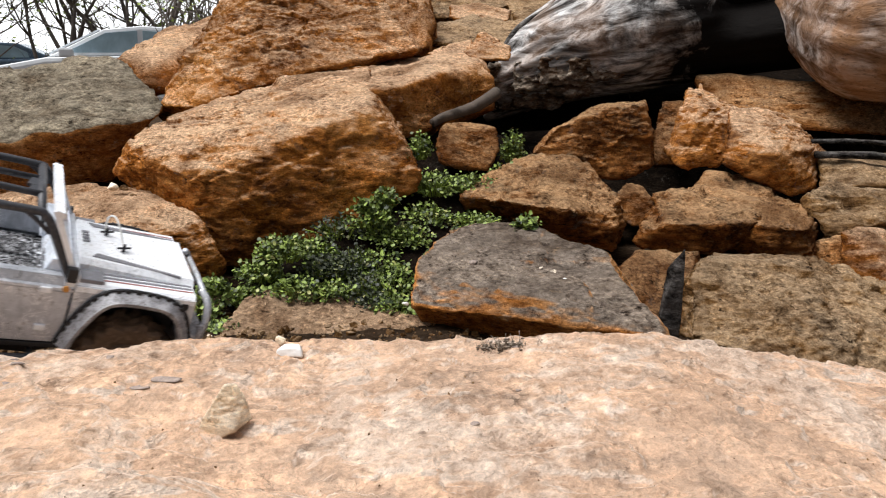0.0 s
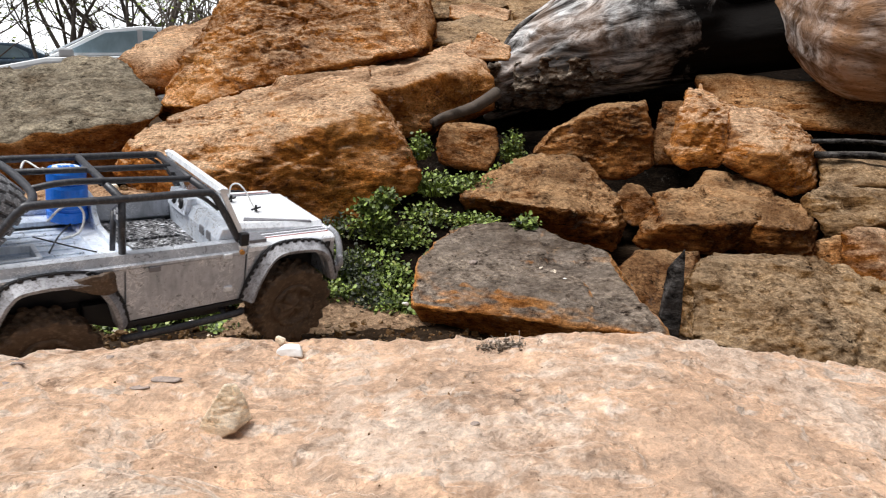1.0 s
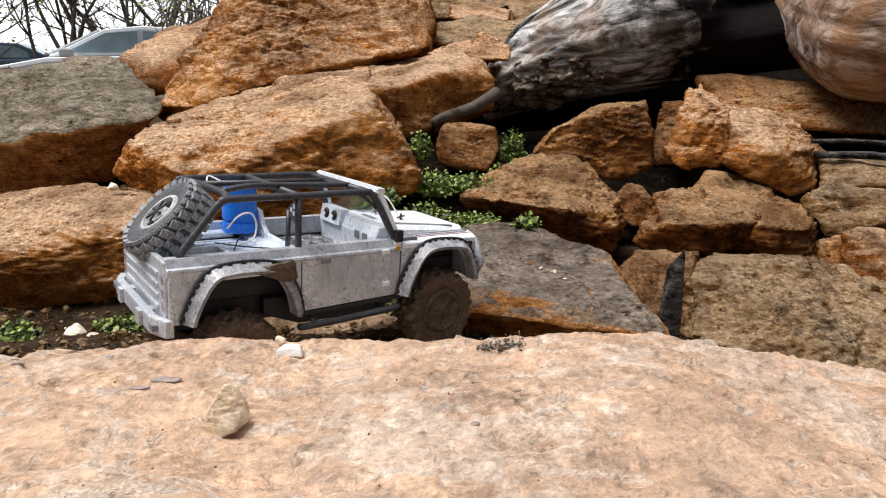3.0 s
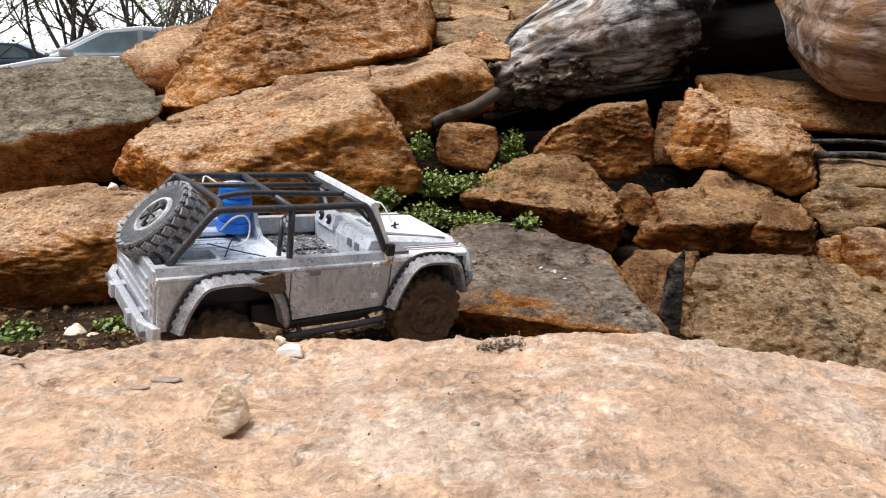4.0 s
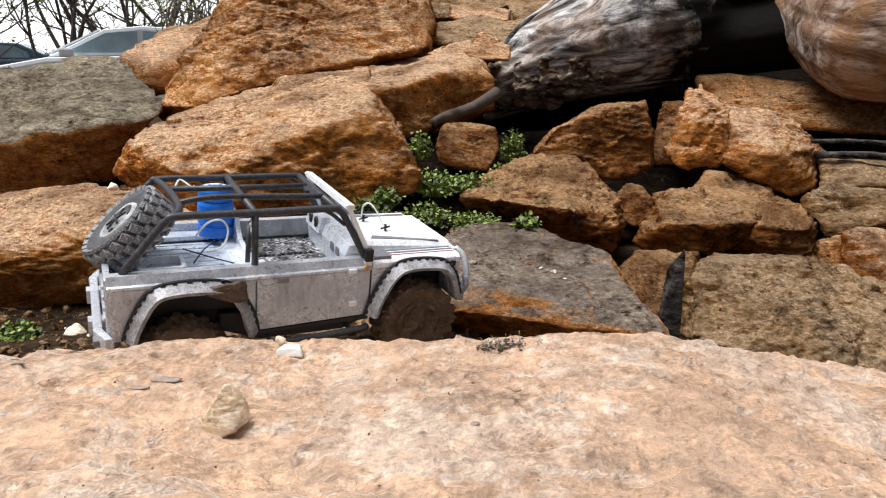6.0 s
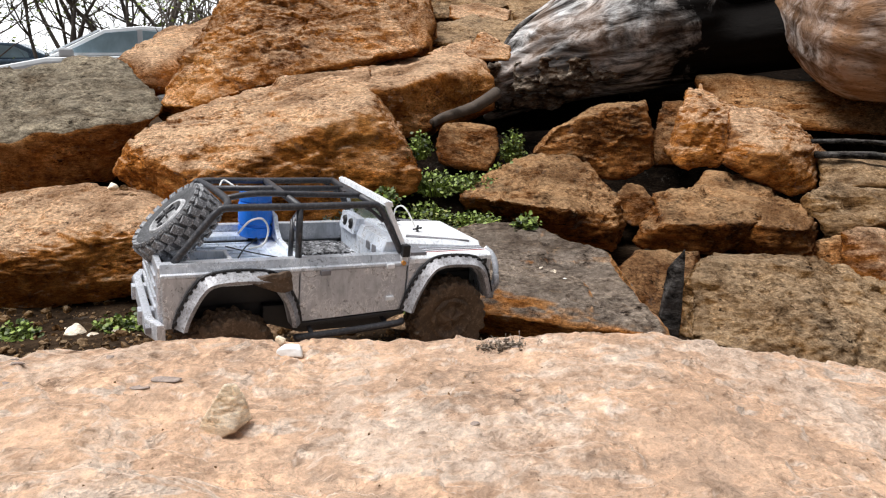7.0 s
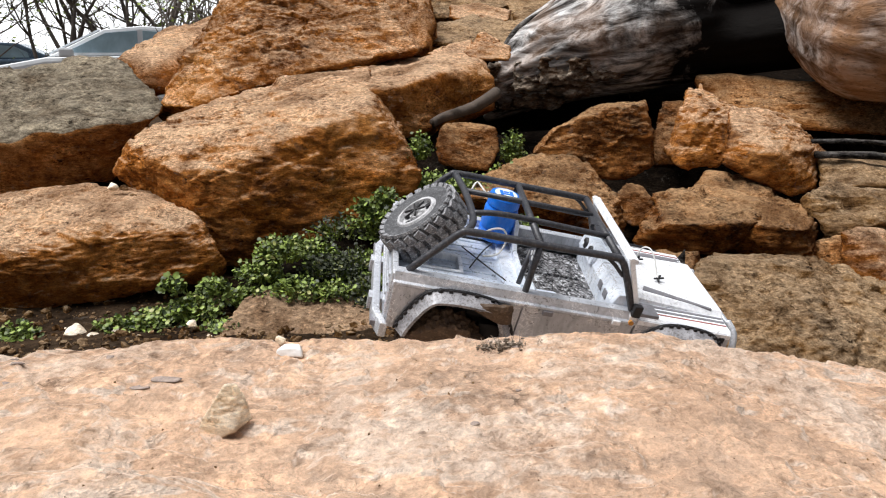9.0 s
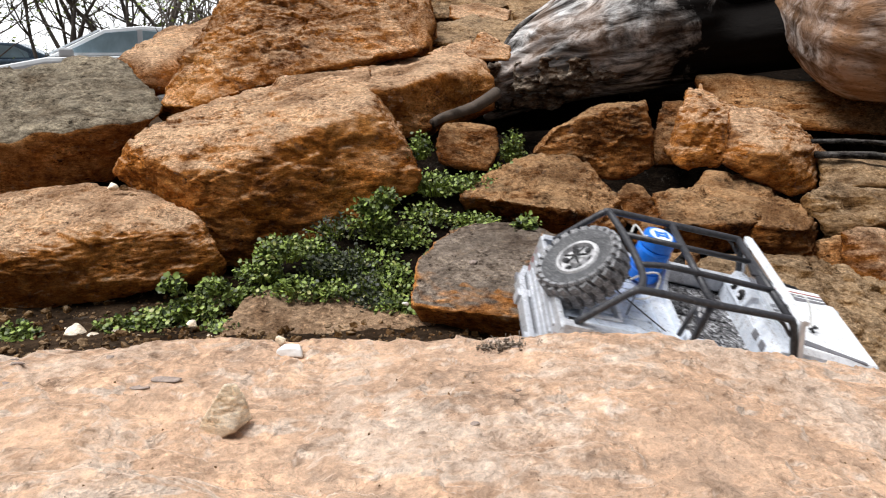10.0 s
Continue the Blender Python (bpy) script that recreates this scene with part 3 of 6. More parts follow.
boulder("boulder", M_ORANGE, "orange sandstone boulder behind the pointed one",
        (-0.11, 2.49, 0.44), [(-0.12, -0.04, 0.17), (0.02, -0.04, 0.12), (0.08, -0.14, 0.02), (0.07, -0.29, -0.06), (0.01, -0.34, -0.09), (-0.06, -0.19, -0.02), (-0.12, 0.31, -0.20), (0.10, 0.31, -0.16), (0.01, 0.41, 0.25)],
        6, level=5, sharp=16, rough=1.0, strata=0.0)
boulder("boulder", M_GREYROCK, "grey weathered sandstone boulder with an orange broken face",
        (-1.14, 1.88, 0.20), [(-0.162, -0.020, 0.116), (0.017, -0.020, 0.122), (0.138, 0.010, 0.141), (0.240, 0.040, 0.158), (0.295, 0.010, 0.141), (0.386, -0.100, 0.084), (0.462, -0.190, 0.039), (0.055, -0.380, -0.047), (0.171, -0.380, -0.025), (0.272, -0.335, 0.026), (0.418, -0.370, 0.011), (0.484, -0.280, 0.013), (0.405, -0.280, -0.053), (0.352, -0.310, -0.127), (-0.001, -0.330, -0.154), (0.247, -0.330, -0.158), (-0.480, 0.370, -0.117), (0.020, 0.370, -0.117)],
        7, level=6, sharp=20, rough=1.2, strata=0.0)
boulder("boulder", M_ORANGE, "low orange sandstone boulder at the top of the pile",
        (-0.87, 2.34, 0.34), [(-0.09, -0.24, 0.01), (-0.07, -0.09, 0.05), (0.01, 0.11, 0.12), (0.14, 0.21, 0.18), (0.22, -0.04, 0.01), (0.07, -0.34, -0.09), (0.04, -0.39, -0.09), (0.04, -0.34, -0.03), (0.02, 0.56, -0.08), (-0.38, 0.56, -0.13)],
        8, level=5, sharp=16, rough=1.0, strata=0.0)
boulder("boulder", M_ORANGE, "rounded orange sandstone boulder with a pale top",
        (-0.82, 1.36, -0.01), [(-0.226, 0.060, 0.079), (-0.005, 0.030, 0.081), (0.097, 0.080, 0.103), (0.154, 0.060, 0.100), (0.244, 0.030, 0.087), (0.328, -0.060, 0.081), (0.380, -0.160, 0.072), (-0.004, -0.270, 0.039), (0.138, -0.270, 0.044), (0.188, -0.250, 0.068), (0.211, -0.205, 0.089), (0.280, -0.190, 0.098), (0.352, -0.195, 0.084), (0.411, -0.195, 0.020), (0.411, -0.195, -0.007), (0.377, -0.210, -0.015), (0.282, -0.230, -0.025), (0.194, -0.240, -0.050), (0.050, -0.250, -0.063), (-0.039, -0.250, -0.066), (-0.402, 0.260, -0.108), (0.083, 0.240, -0.102)],
        9, level=7, sharp=14, rough=0.9, strata=0.3)
boulder("flat_rock", M_SLATE, "flat slab with a grey top and broken orange edge",
        (0.17, 1.14, -0.03), [(-0.123, 0.122, 0.071), (-0.098, 0.150, 0.075), (-0.026, 0.151, 0.075), (0.040, 0.079, 0.063), (0.116, 0.010, 0.052), (-0.156, 0.005, 0.053), (-0.156, -0.110, 0.035), (0.020, -0.140, 0.029), (0.087, -0.242, 0.013), (0.143, -0.264, 0.009), (-0.214, -0.025, 0.051), (-0.217, -0.135, 0.011), (-0.156, -0.155, 0.010), (-0.070, -0.165, 0.006), (0.029, -0.195, -0.010), (0.159, -0.215, -0.026), (-0.216, -0.090, -0.018), (-0.179, -0.070, -0.080), (-0.062, -0.100, -0.077), (0.051, -0.180, -0.039), (-0.029, 0.260, -0.061), (0.213, 0.160, -0.077)],
        10, level=6, sharp=34, rough=0.5, strata=0.0)
boulder("boulder", M_TAN, "large tan sandstone boulder with a pitted face",
        (0.76, 1.19, -0.10), [(-0.319, -0.060, 0.130), (-0.263, 0.010, 0.117), (-0.194, 0.010, 0.101), (-0.140, -0.030, 0.092), (-0.109, -0.050, 0.089), (-0.026, -0.010, 0.082), (0.095, -0.020, 0.056), (-0.346, -0.115, 0.122), (-0.385, -0.240, 0.042), (-0.387, -0.190, 0.025), (-0.365, -0.130, 0.060), (-0.309, -0.255, 0.031), (-0.084, -0.310, -0.014), (-0.012, -0.190, 0.025), (-0.158, -0.170, 0.056), (-0.103, 0.260, -0.060), (0.391, 0.310, -0.135)],
        11, level=7, sharp=22, rough=1.25, strata=0.5)
boulder("boulder", M_BROWNROCK, "brown sandstone boulder with ivy at its foot",
        (0.24, 1.49, 0.05), [(-0.091, 0.010, 0.064), (-0.059, 0.060, 0.076), (0.046, 0.110, 0.087), (0.092, 0.090, 0.073), (0.116, -0.020, 0.037), (-0.208, -0.120, 0.029), (-0.132, -0.155, 0.034), (-0.053, -0.200, 0.023), (0.037, -0.215, 0.015), (0.108, -0.160, 0.010), (-0.184, -0.110, 0.005), (-0.052, -0.160, -0.023), (-0.008, -0.175, -0.047), (0.060, -0.180, -0.067), (0.100, -0.190, -0.076), (0.113, -0.180, -0.020), (-0.073, 0.210, -0.086), (0.202, 0.210, -0.086)],
        12, level=6, sharp=17, rough=1.3, strata=0.6)
boulder("boulder", M_BROWNROCK, "square brown sandstone block under the log",
        (0.40, 1.80, 0.16), [(-0.188, -0.140, -0.034), (-0.128, -0.150, 0.035), (-0.044, -0.155, 0.064), (0.006, -0.140, 0.082), (0.083, -0.130, 0.084), (0.093, -0.145, 0.023), (0.089, -0.170, -0.074), (0.009, -0.175, -0.093), (-0.108, -0.175, -0.054), (0.026, 0.100, 0.061), (0.163, 0.150, 0.070), (-0.112, 0.180, -0.060), (0.188, 0.150, -0.040)],
        13, level=6, sharp=24, rough=1.0, strata=0.4)
boulder("stone", M_BROWNROCK, "small brown stone wedged between boulders",
        (0.45, 1.57, 0.02), [(-0.05, -0.02, 0.03), (-0.02, 0.01, 0.05), (0.02, 0.01, 0.04), (0.04, -0.02, 0.02), (0.03, -0.05, -0.03), (-0.02, -0.07, -0.04), (-0.05, -0.05, -0.02), (0.05, 0.18, -0.07)],
        14, level=5, sharp=10, rough=0.8, strata=0.0)
boulder("boulder", M_BROWNROCK, "cracked brown sandstone boulder in the pile",
        (0.59, 1.48, -0.01), [(-0.203, -0.160, 0.008), (-0.164, -0.110, 0.046), (-0.128, -0.040, 0.081), (-0.076, -0.010, 0.078), (0.028, -0.030, 0.072), (0.067, -0.060, 0.069), (0.019, -0.180, 0.049), (-0.013, -0.170, 0.003), (-0.053, -0.170, -0.009), (-0.159, -0.170, -0.021), (-0.156, -0.195, 0.051), (-0.031, -0.210, 0.054), (0.016, 0.220, -0.086), (0.205, 0.220, -0.086)],
        15, level=6, sharp=20, rough=1.3, strata=1.0)
boulder("boulder", M_BROWNROCK, "brown sandstone boulder split from its neighbour by a crack",
        (0.76, 1.54, 0.01), [(-0.203, 0.010, 0.053), (-0.146, 0.040, 0.085), (-0.070, 0.030, 0.080), (-0.004, -0.060, 0.044), (0.022, -0.120, 0.022), (0.006, -0.190, -0.002), (-0.012, -0.230, -0.072), (-0.119, -0.230, -0.048), (-0.171, -0.210, -0.035), (-0.158, -0.230, 0.017), (-0.136, -0.210, 0.034), (-0.150, -0.255, 0.026), (-0.041, -0.240, 0.019), (-0.033, 0.260, -0.069), (0.206, 0.160, -0.076)],
        43, level=6, sharp=20, rough=1.2, strata=1.0)
boulder("boulder", M_ORANGE, "orange sandstone block with a broken top",
        (0.69, 1.77, 0.19), [(-0.154, -0.120, -0.049), (-0.120, -0.090, 0.025), (-0.080, -0.050, 0.062), (-0.046, -0.010, 0.096), (-0.018, -0.030, 0.075), (0.021, -0.050, 0.049), (0.006, -0.130, 0.002), (-0.019, -0.170, -0.053), (-0.046, -0.180, -0.089), (-0.132, -0.180, -0.093), (-0.102, -0.165, 0.018), (-0.022, 0.180, -0.070), (0.155, 0.180, -0.070)],
        16, level=6, sharp=22, rough=0.9, strata=0.0)
boulder("boulder", M_ORANGE, "blocky orange sandstone boulder in the pile",
        (0.86, 1.69, 0.14), [(-0.194, -0.110, 0.051), (-0.104, 0.000, 0.099), (-0.168, -0.010, 0.097), (-0.025, 0.000, 0.075), (-0.010, -0.040, 0.043), (0.025, -0.090, 0.005), (-0.007, -0.160, -0.077), (-0.078, -0.185, -0.095), (-0.146, -0.185, -0.057), (-0.217, -0.140, -0.019), (-0.137, -0.200, 0.006), (-0.047, 0.210, -0.061), (0.224, 0.210, -0.077)],
        17, level=6, sharp=21, rough=0.85, strata=0.0)
boulder("boulder", M_BROWNROCK, "dark orange stone set back in the pile",
        (0.65, 1.98, 0.12), [(-0.08, -0.08, -0.03), (-0.02, 0.02, 0.11), (0.07, 0.02, 0.11), (0.05, -0.08, -0.07), (-0.07, -0.13, -0.06), (0.07, 0.22, -0.03)],
        18, level=5, sharp=14, rough=0.8, strata=0.0)
# orange slab in the darker brown: the log's shade is put into its colour
boulder("boulder", M_BROWNROCK, "long orange sandstone slab under the log",
        (1.05, 2.03, 0.21), [(-0.29, 0.07, 0.09), (-0.10, 0.05, 0.08), (-0.01, 0.01, 0.07), (0.32, -0.05, 0.04), (0.25, -0.19, -0.07), (0.04, -0.17, -0.06), (-0.08, -0.13, -0.03), (-0.23, -0.09, -0.03), (-0.31, -0.03, -0.02), (-0.16, 0.27, -0.00), (0.52, 0.22, -0.04)],
        19, level=5, sharp=20, rough=1.0, strata=0.8)
boulder("boulder", M_TAN, "tan sandstone boulder with a flaking top",
        (0.98, 1.52, 0.02), [(-0.19, -0.07, 0.04), (-0.10, 0.00, 0.06), (0.03, 0.03, 0.07), (0.14, -0.02, 0.07), (0.09, -0.12, -0.02), (-0.07, -0.14, 0.00), (-0.17, -0.14, -0.03), (-0.19, -0.12, -0.00), (0.09, 0.28, -0.11), (0.36, 0.28, -0.11)],
        20, level=6, sharp=18, rough=1.3, strata=1.2)
boulder("boulder", M_TAN, "pale stone set back in the pile",
        (1.04, 1.64, 0.09), [(-0.16, -0.04, 0.04), (-0.07, 0.00, 0.04), (0.15, 0.00, 0.04), (0.06, -0.14, -0.01), (-0.20, -0.14, -0.02), (-0.02, 0.16, -0.06), (0.27, 0.16, -0.06)],
        21, level=5, sharp=14, rough=0.8, strata=0.0)
boulder("boulder", M_ORANGE, "orange sandstone block with a squared corner",
        (0.95, 1.34, -0.03), [(-0.188, -0.080, 0.071), (-0.134, -0.030, 0.067), (-0.014, -0.050, 0.042), (-0.207, -0.130, 0.000), (-0.079, -0.170, -0.041), (-0.023, 0.160, -0.052), (0.202, 0.160, -0.079)],
        22, level=5, sharp=24, rough=0.9, strata=0.0)
boulder("boulder", M_BROWNROCK, "brown stone in the shade between boulders",
        (0.86, 1.43, -0.07), [(-0.08, -0.05, 0.05), (-0.02, -0.05, 0.07), (-0.04, -0.11, -0.01), (-0.10, -0.11, -0.01), (0.08, 0.17, -0.01), (0.16, 0.17, -0.09)],
        23, level=5, sharp=14, rough=0.8, strata=0.0)
boulder("boulder", M_BROWNROCK, "brown stone behind the charred stick",
        (0.42, 1.26, -0.09), [(-0.10, -0.04, 0.07), (-0.05, 0.01, 0.09), (0.08, 0.02, 0.08), (0.02, -0.16, -0.02), (-0.05, -0.18, -0.01), (-0.11, -0.11, 0.06), (0.04, 0.24, -0.14), (0.17, 0.24, -0.09)],
        24, level=5, sharp=14, rough=1.0, strata=0.0)
boulder("stone", M_BROWNROCK, "small greyish brown stone among the ivy",
        (0.05, 1.56, 0.16), [(-0.07, -0.04, 0.01), (-0.04, 0.00, 0.05), (0.01, 0.02, 0.05), (0.07, 0.02, 0.04), (0.08, -0.02, -0.01), (0.05, -0.06, -0.05), (-0.03, -0.08, -0.04), (-0.06, -0.06, -0.03), (0.02, 0.19, -0.06)],
        25, level=5, sharp=12, rough=0.9, strata=0.0)
boulder("stone", M_ORANGE, "small orange stone at the slab's edge",
        (0.00, 1.28, 0.01), [(-0.04, -0.03, -0.01), (-0.02, 0.02, 0.01), (0.02, 0.04, 0.02), (0.05, 0.02, 0.01), (0.03, -0.06, -0.00), (-0.01, -0.08, -0.01), (0.01, 0.12, -0.05)],
        26, level=5, sharp=11, rough=0.8, strata=0.0)
boulder("boulder", M_TAN, "pale sandstone slab at the top of the pile",
        (0.14, 2.67, 0.42), [(-0.19, -0.07, 0.04), (-0.04, 0.08, 0.08), (0.16, 0.03, 0.06), (0.16, -0.17, 0.00), (0.04, -0.27, -0.04), (-0.18, -0.27, -0.04), (-0.15, 0.33, -0.05), (0.18, 0.33, -0.03)],
        27, level=5, sharp=18, rough=0.9, strata=0.8)
boulder("boulder", M_TAN, "tan boulder behind the log",
        (0.47, 3.01, 0.50), [(-0.20, -0.11, 0.02), (-0.06, -0.01, 0.07), (0.17, -0.01, 0.09), (0.14, -0.21, -0.07), (-0.15, -0.26, -0.07), (-0.12, 0.29, -0.05), (0.22, 0.29, -0.00)],
        28, level=5, sharp=14, rough=0.9, strata=0.0)
boulder("stone", M_ORANGE, "pointed orange stone on the ledge",
        (0.13, 2.09, 0.37), [(-0.08, -0.04, -0.02), (-0.02, 0.01, 0.05), (0.00, 0.03, 0.05), (0.07, 0.01, 0.01), (0.06, -0.09, -0.03), (-0.03, -0.11, -0.03), (0.01, 0.21, -0.02)],
        29, level=5, sharp=18, rough=0.9, strata=0.0)
boulder("stone", M_ORANGE, "thin orange stone on the ledge",
        (0.03, 2.14, 0.37), [(-0.08, -0.04, -0.01), (-0.00, 0.01, 0.02), (0.06, 0.06, 0.03), (0.06, -0.09, -0.01), (-0.05, -0.12, -0.02), (-0.00, 0.16, -0.02)],
        30, level=5, sharp=18, rough=0.9, strata=0.0)
boulder("boulder", M_TAN, "tan boulder high up on the pile",
        (0.10, 3.16, 0.55), [(-0.21, -0.06, 0.08), (0.09, 0.04, 0.10), (0.17, -0.16, 0.00), (0.03, -0.26, -0.05), (-0.13, -0.26, -0.06), (-0.17, 0.34, -0.05), (0.22, 0.34, -0.02)],
        31, level=5, sharp=14, rough=0.9, strata=0.0)
boulder("boulder", M_ORANGE, "orange boulder high up on the pile",
        (0.15, 2.95, 0.51), [(-0.11, 0.00, 0.03), (0.00, 0.05, 0.05), (0.13, 0.00, 0.02), (0.11, -0.15, -0.03), (-0.11, -0.15, -0.03), (0.02, 0.25, -0.02)],
        32, level=5, sharp=14, rough=0.9, strata=0.0)
# near-black fillers, added so that the gaps behind the boulders look deep in shade
boulder("earth_bank", M_SOIL_SHADE, "near-black filler for the shaded gaps behind the piled boulders",
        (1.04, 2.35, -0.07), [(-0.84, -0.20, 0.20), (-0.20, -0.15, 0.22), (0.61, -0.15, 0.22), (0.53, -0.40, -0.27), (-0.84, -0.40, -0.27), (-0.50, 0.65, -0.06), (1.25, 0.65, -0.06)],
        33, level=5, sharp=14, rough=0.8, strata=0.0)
boulder("earth_bank", M_SOIL_SHADE, "near-black filler for the shaded gaps under the piled boulders",
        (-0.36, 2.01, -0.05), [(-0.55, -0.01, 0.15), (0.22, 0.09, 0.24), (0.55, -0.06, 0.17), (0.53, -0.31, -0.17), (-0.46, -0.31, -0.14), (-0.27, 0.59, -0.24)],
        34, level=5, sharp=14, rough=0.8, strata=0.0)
boulder("earth_bank", M_SOIL_SHADE, "near-black filler for the shaded gaps deep under the boulders",
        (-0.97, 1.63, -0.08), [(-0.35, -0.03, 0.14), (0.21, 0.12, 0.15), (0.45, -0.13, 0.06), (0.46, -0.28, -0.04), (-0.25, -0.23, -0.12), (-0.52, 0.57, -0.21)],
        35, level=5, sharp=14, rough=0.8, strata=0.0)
boulder("dirt_mound", M_DIRT, "low mound of trodden brown dirt with clods",
        (-0.20, 1.10, -0.09), [(-0.14, -0.13, 0.04), (-0.14, -0.02, 0.05), (-0.09, 0.05, 0.05), (0.01, 0.05, 0.05), (0.07, 0.00, 0.04), (0.13, -0.04, 0.04), (0.20, -0.08, 0.03), (0.20, -0.15, -0.00), (-0.13, -0.17, -0.01), (-0.07, 0.25, -0.09), (-0.06, 0.20, -0.19), (-0.16, -0.24, -0.035), (0.22, -0.22, -0.035)],
        36, level=6, sharp=10, rough=0.7, strata=0.0)
boulder("soil_bank", M_SOIL_SHADE, "bank of dark soil in the cleft between the boulders",
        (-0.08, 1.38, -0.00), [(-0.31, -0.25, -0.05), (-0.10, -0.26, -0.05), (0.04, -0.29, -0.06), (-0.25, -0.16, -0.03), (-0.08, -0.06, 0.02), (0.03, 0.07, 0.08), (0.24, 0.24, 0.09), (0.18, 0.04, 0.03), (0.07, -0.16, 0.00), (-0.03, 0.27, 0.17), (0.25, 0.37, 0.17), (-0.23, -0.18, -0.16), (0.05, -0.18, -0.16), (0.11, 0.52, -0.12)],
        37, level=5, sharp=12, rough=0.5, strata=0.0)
# more added fillers: shade of the gaps round the log, put into their colour
boulder("earth_bank", M_SOIL_SHADE, "near-black filler for the shade behind the log, high up",
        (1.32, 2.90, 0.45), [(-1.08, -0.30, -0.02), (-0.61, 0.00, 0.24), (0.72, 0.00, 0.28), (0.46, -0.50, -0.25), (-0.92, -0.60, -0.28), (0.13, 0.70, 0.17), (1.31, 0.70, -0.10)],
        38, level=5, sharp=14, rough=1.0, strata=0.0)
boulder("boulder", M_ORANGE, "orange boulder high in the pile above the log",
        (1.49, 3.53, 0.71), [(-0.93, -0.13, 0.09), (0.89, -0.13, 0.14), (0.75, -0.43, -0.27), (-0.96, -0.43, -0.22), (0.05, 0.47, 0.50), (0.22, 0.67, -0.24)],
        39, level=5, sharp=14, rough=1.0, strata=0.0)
boulder("earth_bank", M_SOIL_SHADE, "near-black filler for the shaded gap behind the plants",
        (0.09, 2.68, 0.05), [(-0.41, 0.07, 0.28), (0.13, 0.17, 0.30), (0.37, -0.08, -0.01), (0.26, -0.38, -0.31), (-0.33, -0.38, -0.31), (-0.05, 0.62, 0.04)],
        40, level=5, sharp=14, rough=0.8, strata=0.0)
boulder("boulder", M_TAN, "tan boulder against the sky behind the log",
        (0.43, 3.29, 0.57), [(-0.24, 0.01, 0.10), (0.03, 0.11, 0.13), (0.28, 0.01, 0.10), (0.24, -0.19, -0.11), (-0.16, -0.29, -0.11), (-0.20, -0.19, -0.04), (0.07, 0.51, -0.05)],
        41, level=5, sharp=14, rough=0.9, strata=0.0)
boulder("earth_bank", M_SOIL_SHADE, "near-black filler for the shade under the log",
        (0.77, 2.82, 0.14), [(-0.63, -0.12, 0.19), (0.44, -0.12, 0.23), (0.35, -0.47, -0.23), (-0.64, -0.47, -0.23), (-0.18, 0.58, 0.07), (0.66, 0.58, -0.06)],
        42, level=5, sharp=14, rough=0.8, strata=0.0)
# ---- the log that lies across the rocks ----
def swept(name, path, radii, around=96, along=150, seed=0, skew=0.0, hollow=None, relief=0.006):
    """A log: rings along a path, with streaks and knots that run along it."""
    way = curve(path, max(2, along // (len(path) - 1)))
    n = len(way)
    r = np.interp(np.linspace(0, 1, n), np.linspace(0, 1, len(radii)), radii)
    axis = (way[-1] - way[0]).normalized()
    side = axis.cross(Vector((0, 0, 1))).normalized()
    up = side.cross(axis)
    a = np.linspace(0, 2 * math.pi, around, endpoint=False)
    t = np.repeat(np.linspace(0, 1, n), around)
    ang = np.tile(a, n)
    rad = np.repeat(r, around)
    ends = np.minimum(1, (np.minimum(t, 1 - t) / 0.05))
    rad = rad * np.sqrt(np.clip(1 - (1 - ends) ** 2, 0.02, 1))
    q = np.stack([t * n * 0.0009, np.cos(ang), np.sin(ang)], 1)
    rad = rad * (1 + 0.10 * fbm(q * (9, 1.1, 1.1) + seed, 3)) + relief * fbm(q * (14, 7, 7) + seed, 4) + relief * 0.5 * perlin(q * (18, 22, 22) + seed)
    if hollow:
        at, turn, wide, high, deep = hollow
        off = np.angle(np.exp(1j * (ang - turn)))
        rad = rad - deep * np.exp(-((t - at) / wide) ** 4 - (off / high) ** 4)
    mid = np.repeat(np.array([p[:] for p in way]), around, axis=0)
    places = mid + np.outer(rad * np.cos(ang), side) + np.outer(rad * np.sin(ang), up)
    places += np.outer(skew * rad * np.sin(ang) * np.clip(1 - t * 3, 0, 1), axis)
    origin = np.array(way[0])
    m = Matrix((axis, -side, up)).transposed().to_4x4()
    m.translation = way[0]
    local = (places - origin) @ np.array(m.to_3x3())
    faces = [(k * around + j, k * around + (j + 1) % around, (k + 1) * around + (j + 1) % around, (k + 1) * around + j) for k in range(n - 1) for j in range(around)]
    faces += [tuple(range(around))[::-1], tuple((n - 1) * around + j for j in range(around))]
    mesh = bpy.data.meshes.new(name)
    mesh.from_pydata(local.tolist(), [], faces)
    mesh.shade_smooth()
    return mesh, m


def under(name, mesh, m, material, parent, label=""):
    mesh.materials.append(material)
    ob = new(name, mesh)
    ob.parent = parent
    ob.matrix_basis = m
    return tagged(ob, label)


log = empty("fallen_log", Matrix.Translation((0, 0, 0.36)) @ Matrix.Scale(1.58, 4) @ Matrix.Translation((0, 0, -0.36)))
tagged(log, "thick grey weathered log, blackened from its hollow onwards, lying across rocks", "log")
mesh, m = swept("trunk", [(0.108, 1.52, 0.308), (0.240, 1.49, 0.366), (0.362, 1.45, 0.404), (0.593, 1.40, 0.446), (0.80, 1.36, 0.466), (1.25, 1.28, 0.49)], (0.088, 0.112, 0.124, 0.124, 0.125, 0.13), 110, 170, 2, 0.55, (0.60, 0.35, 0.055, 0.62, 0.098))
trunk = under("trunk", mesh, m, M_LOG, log)
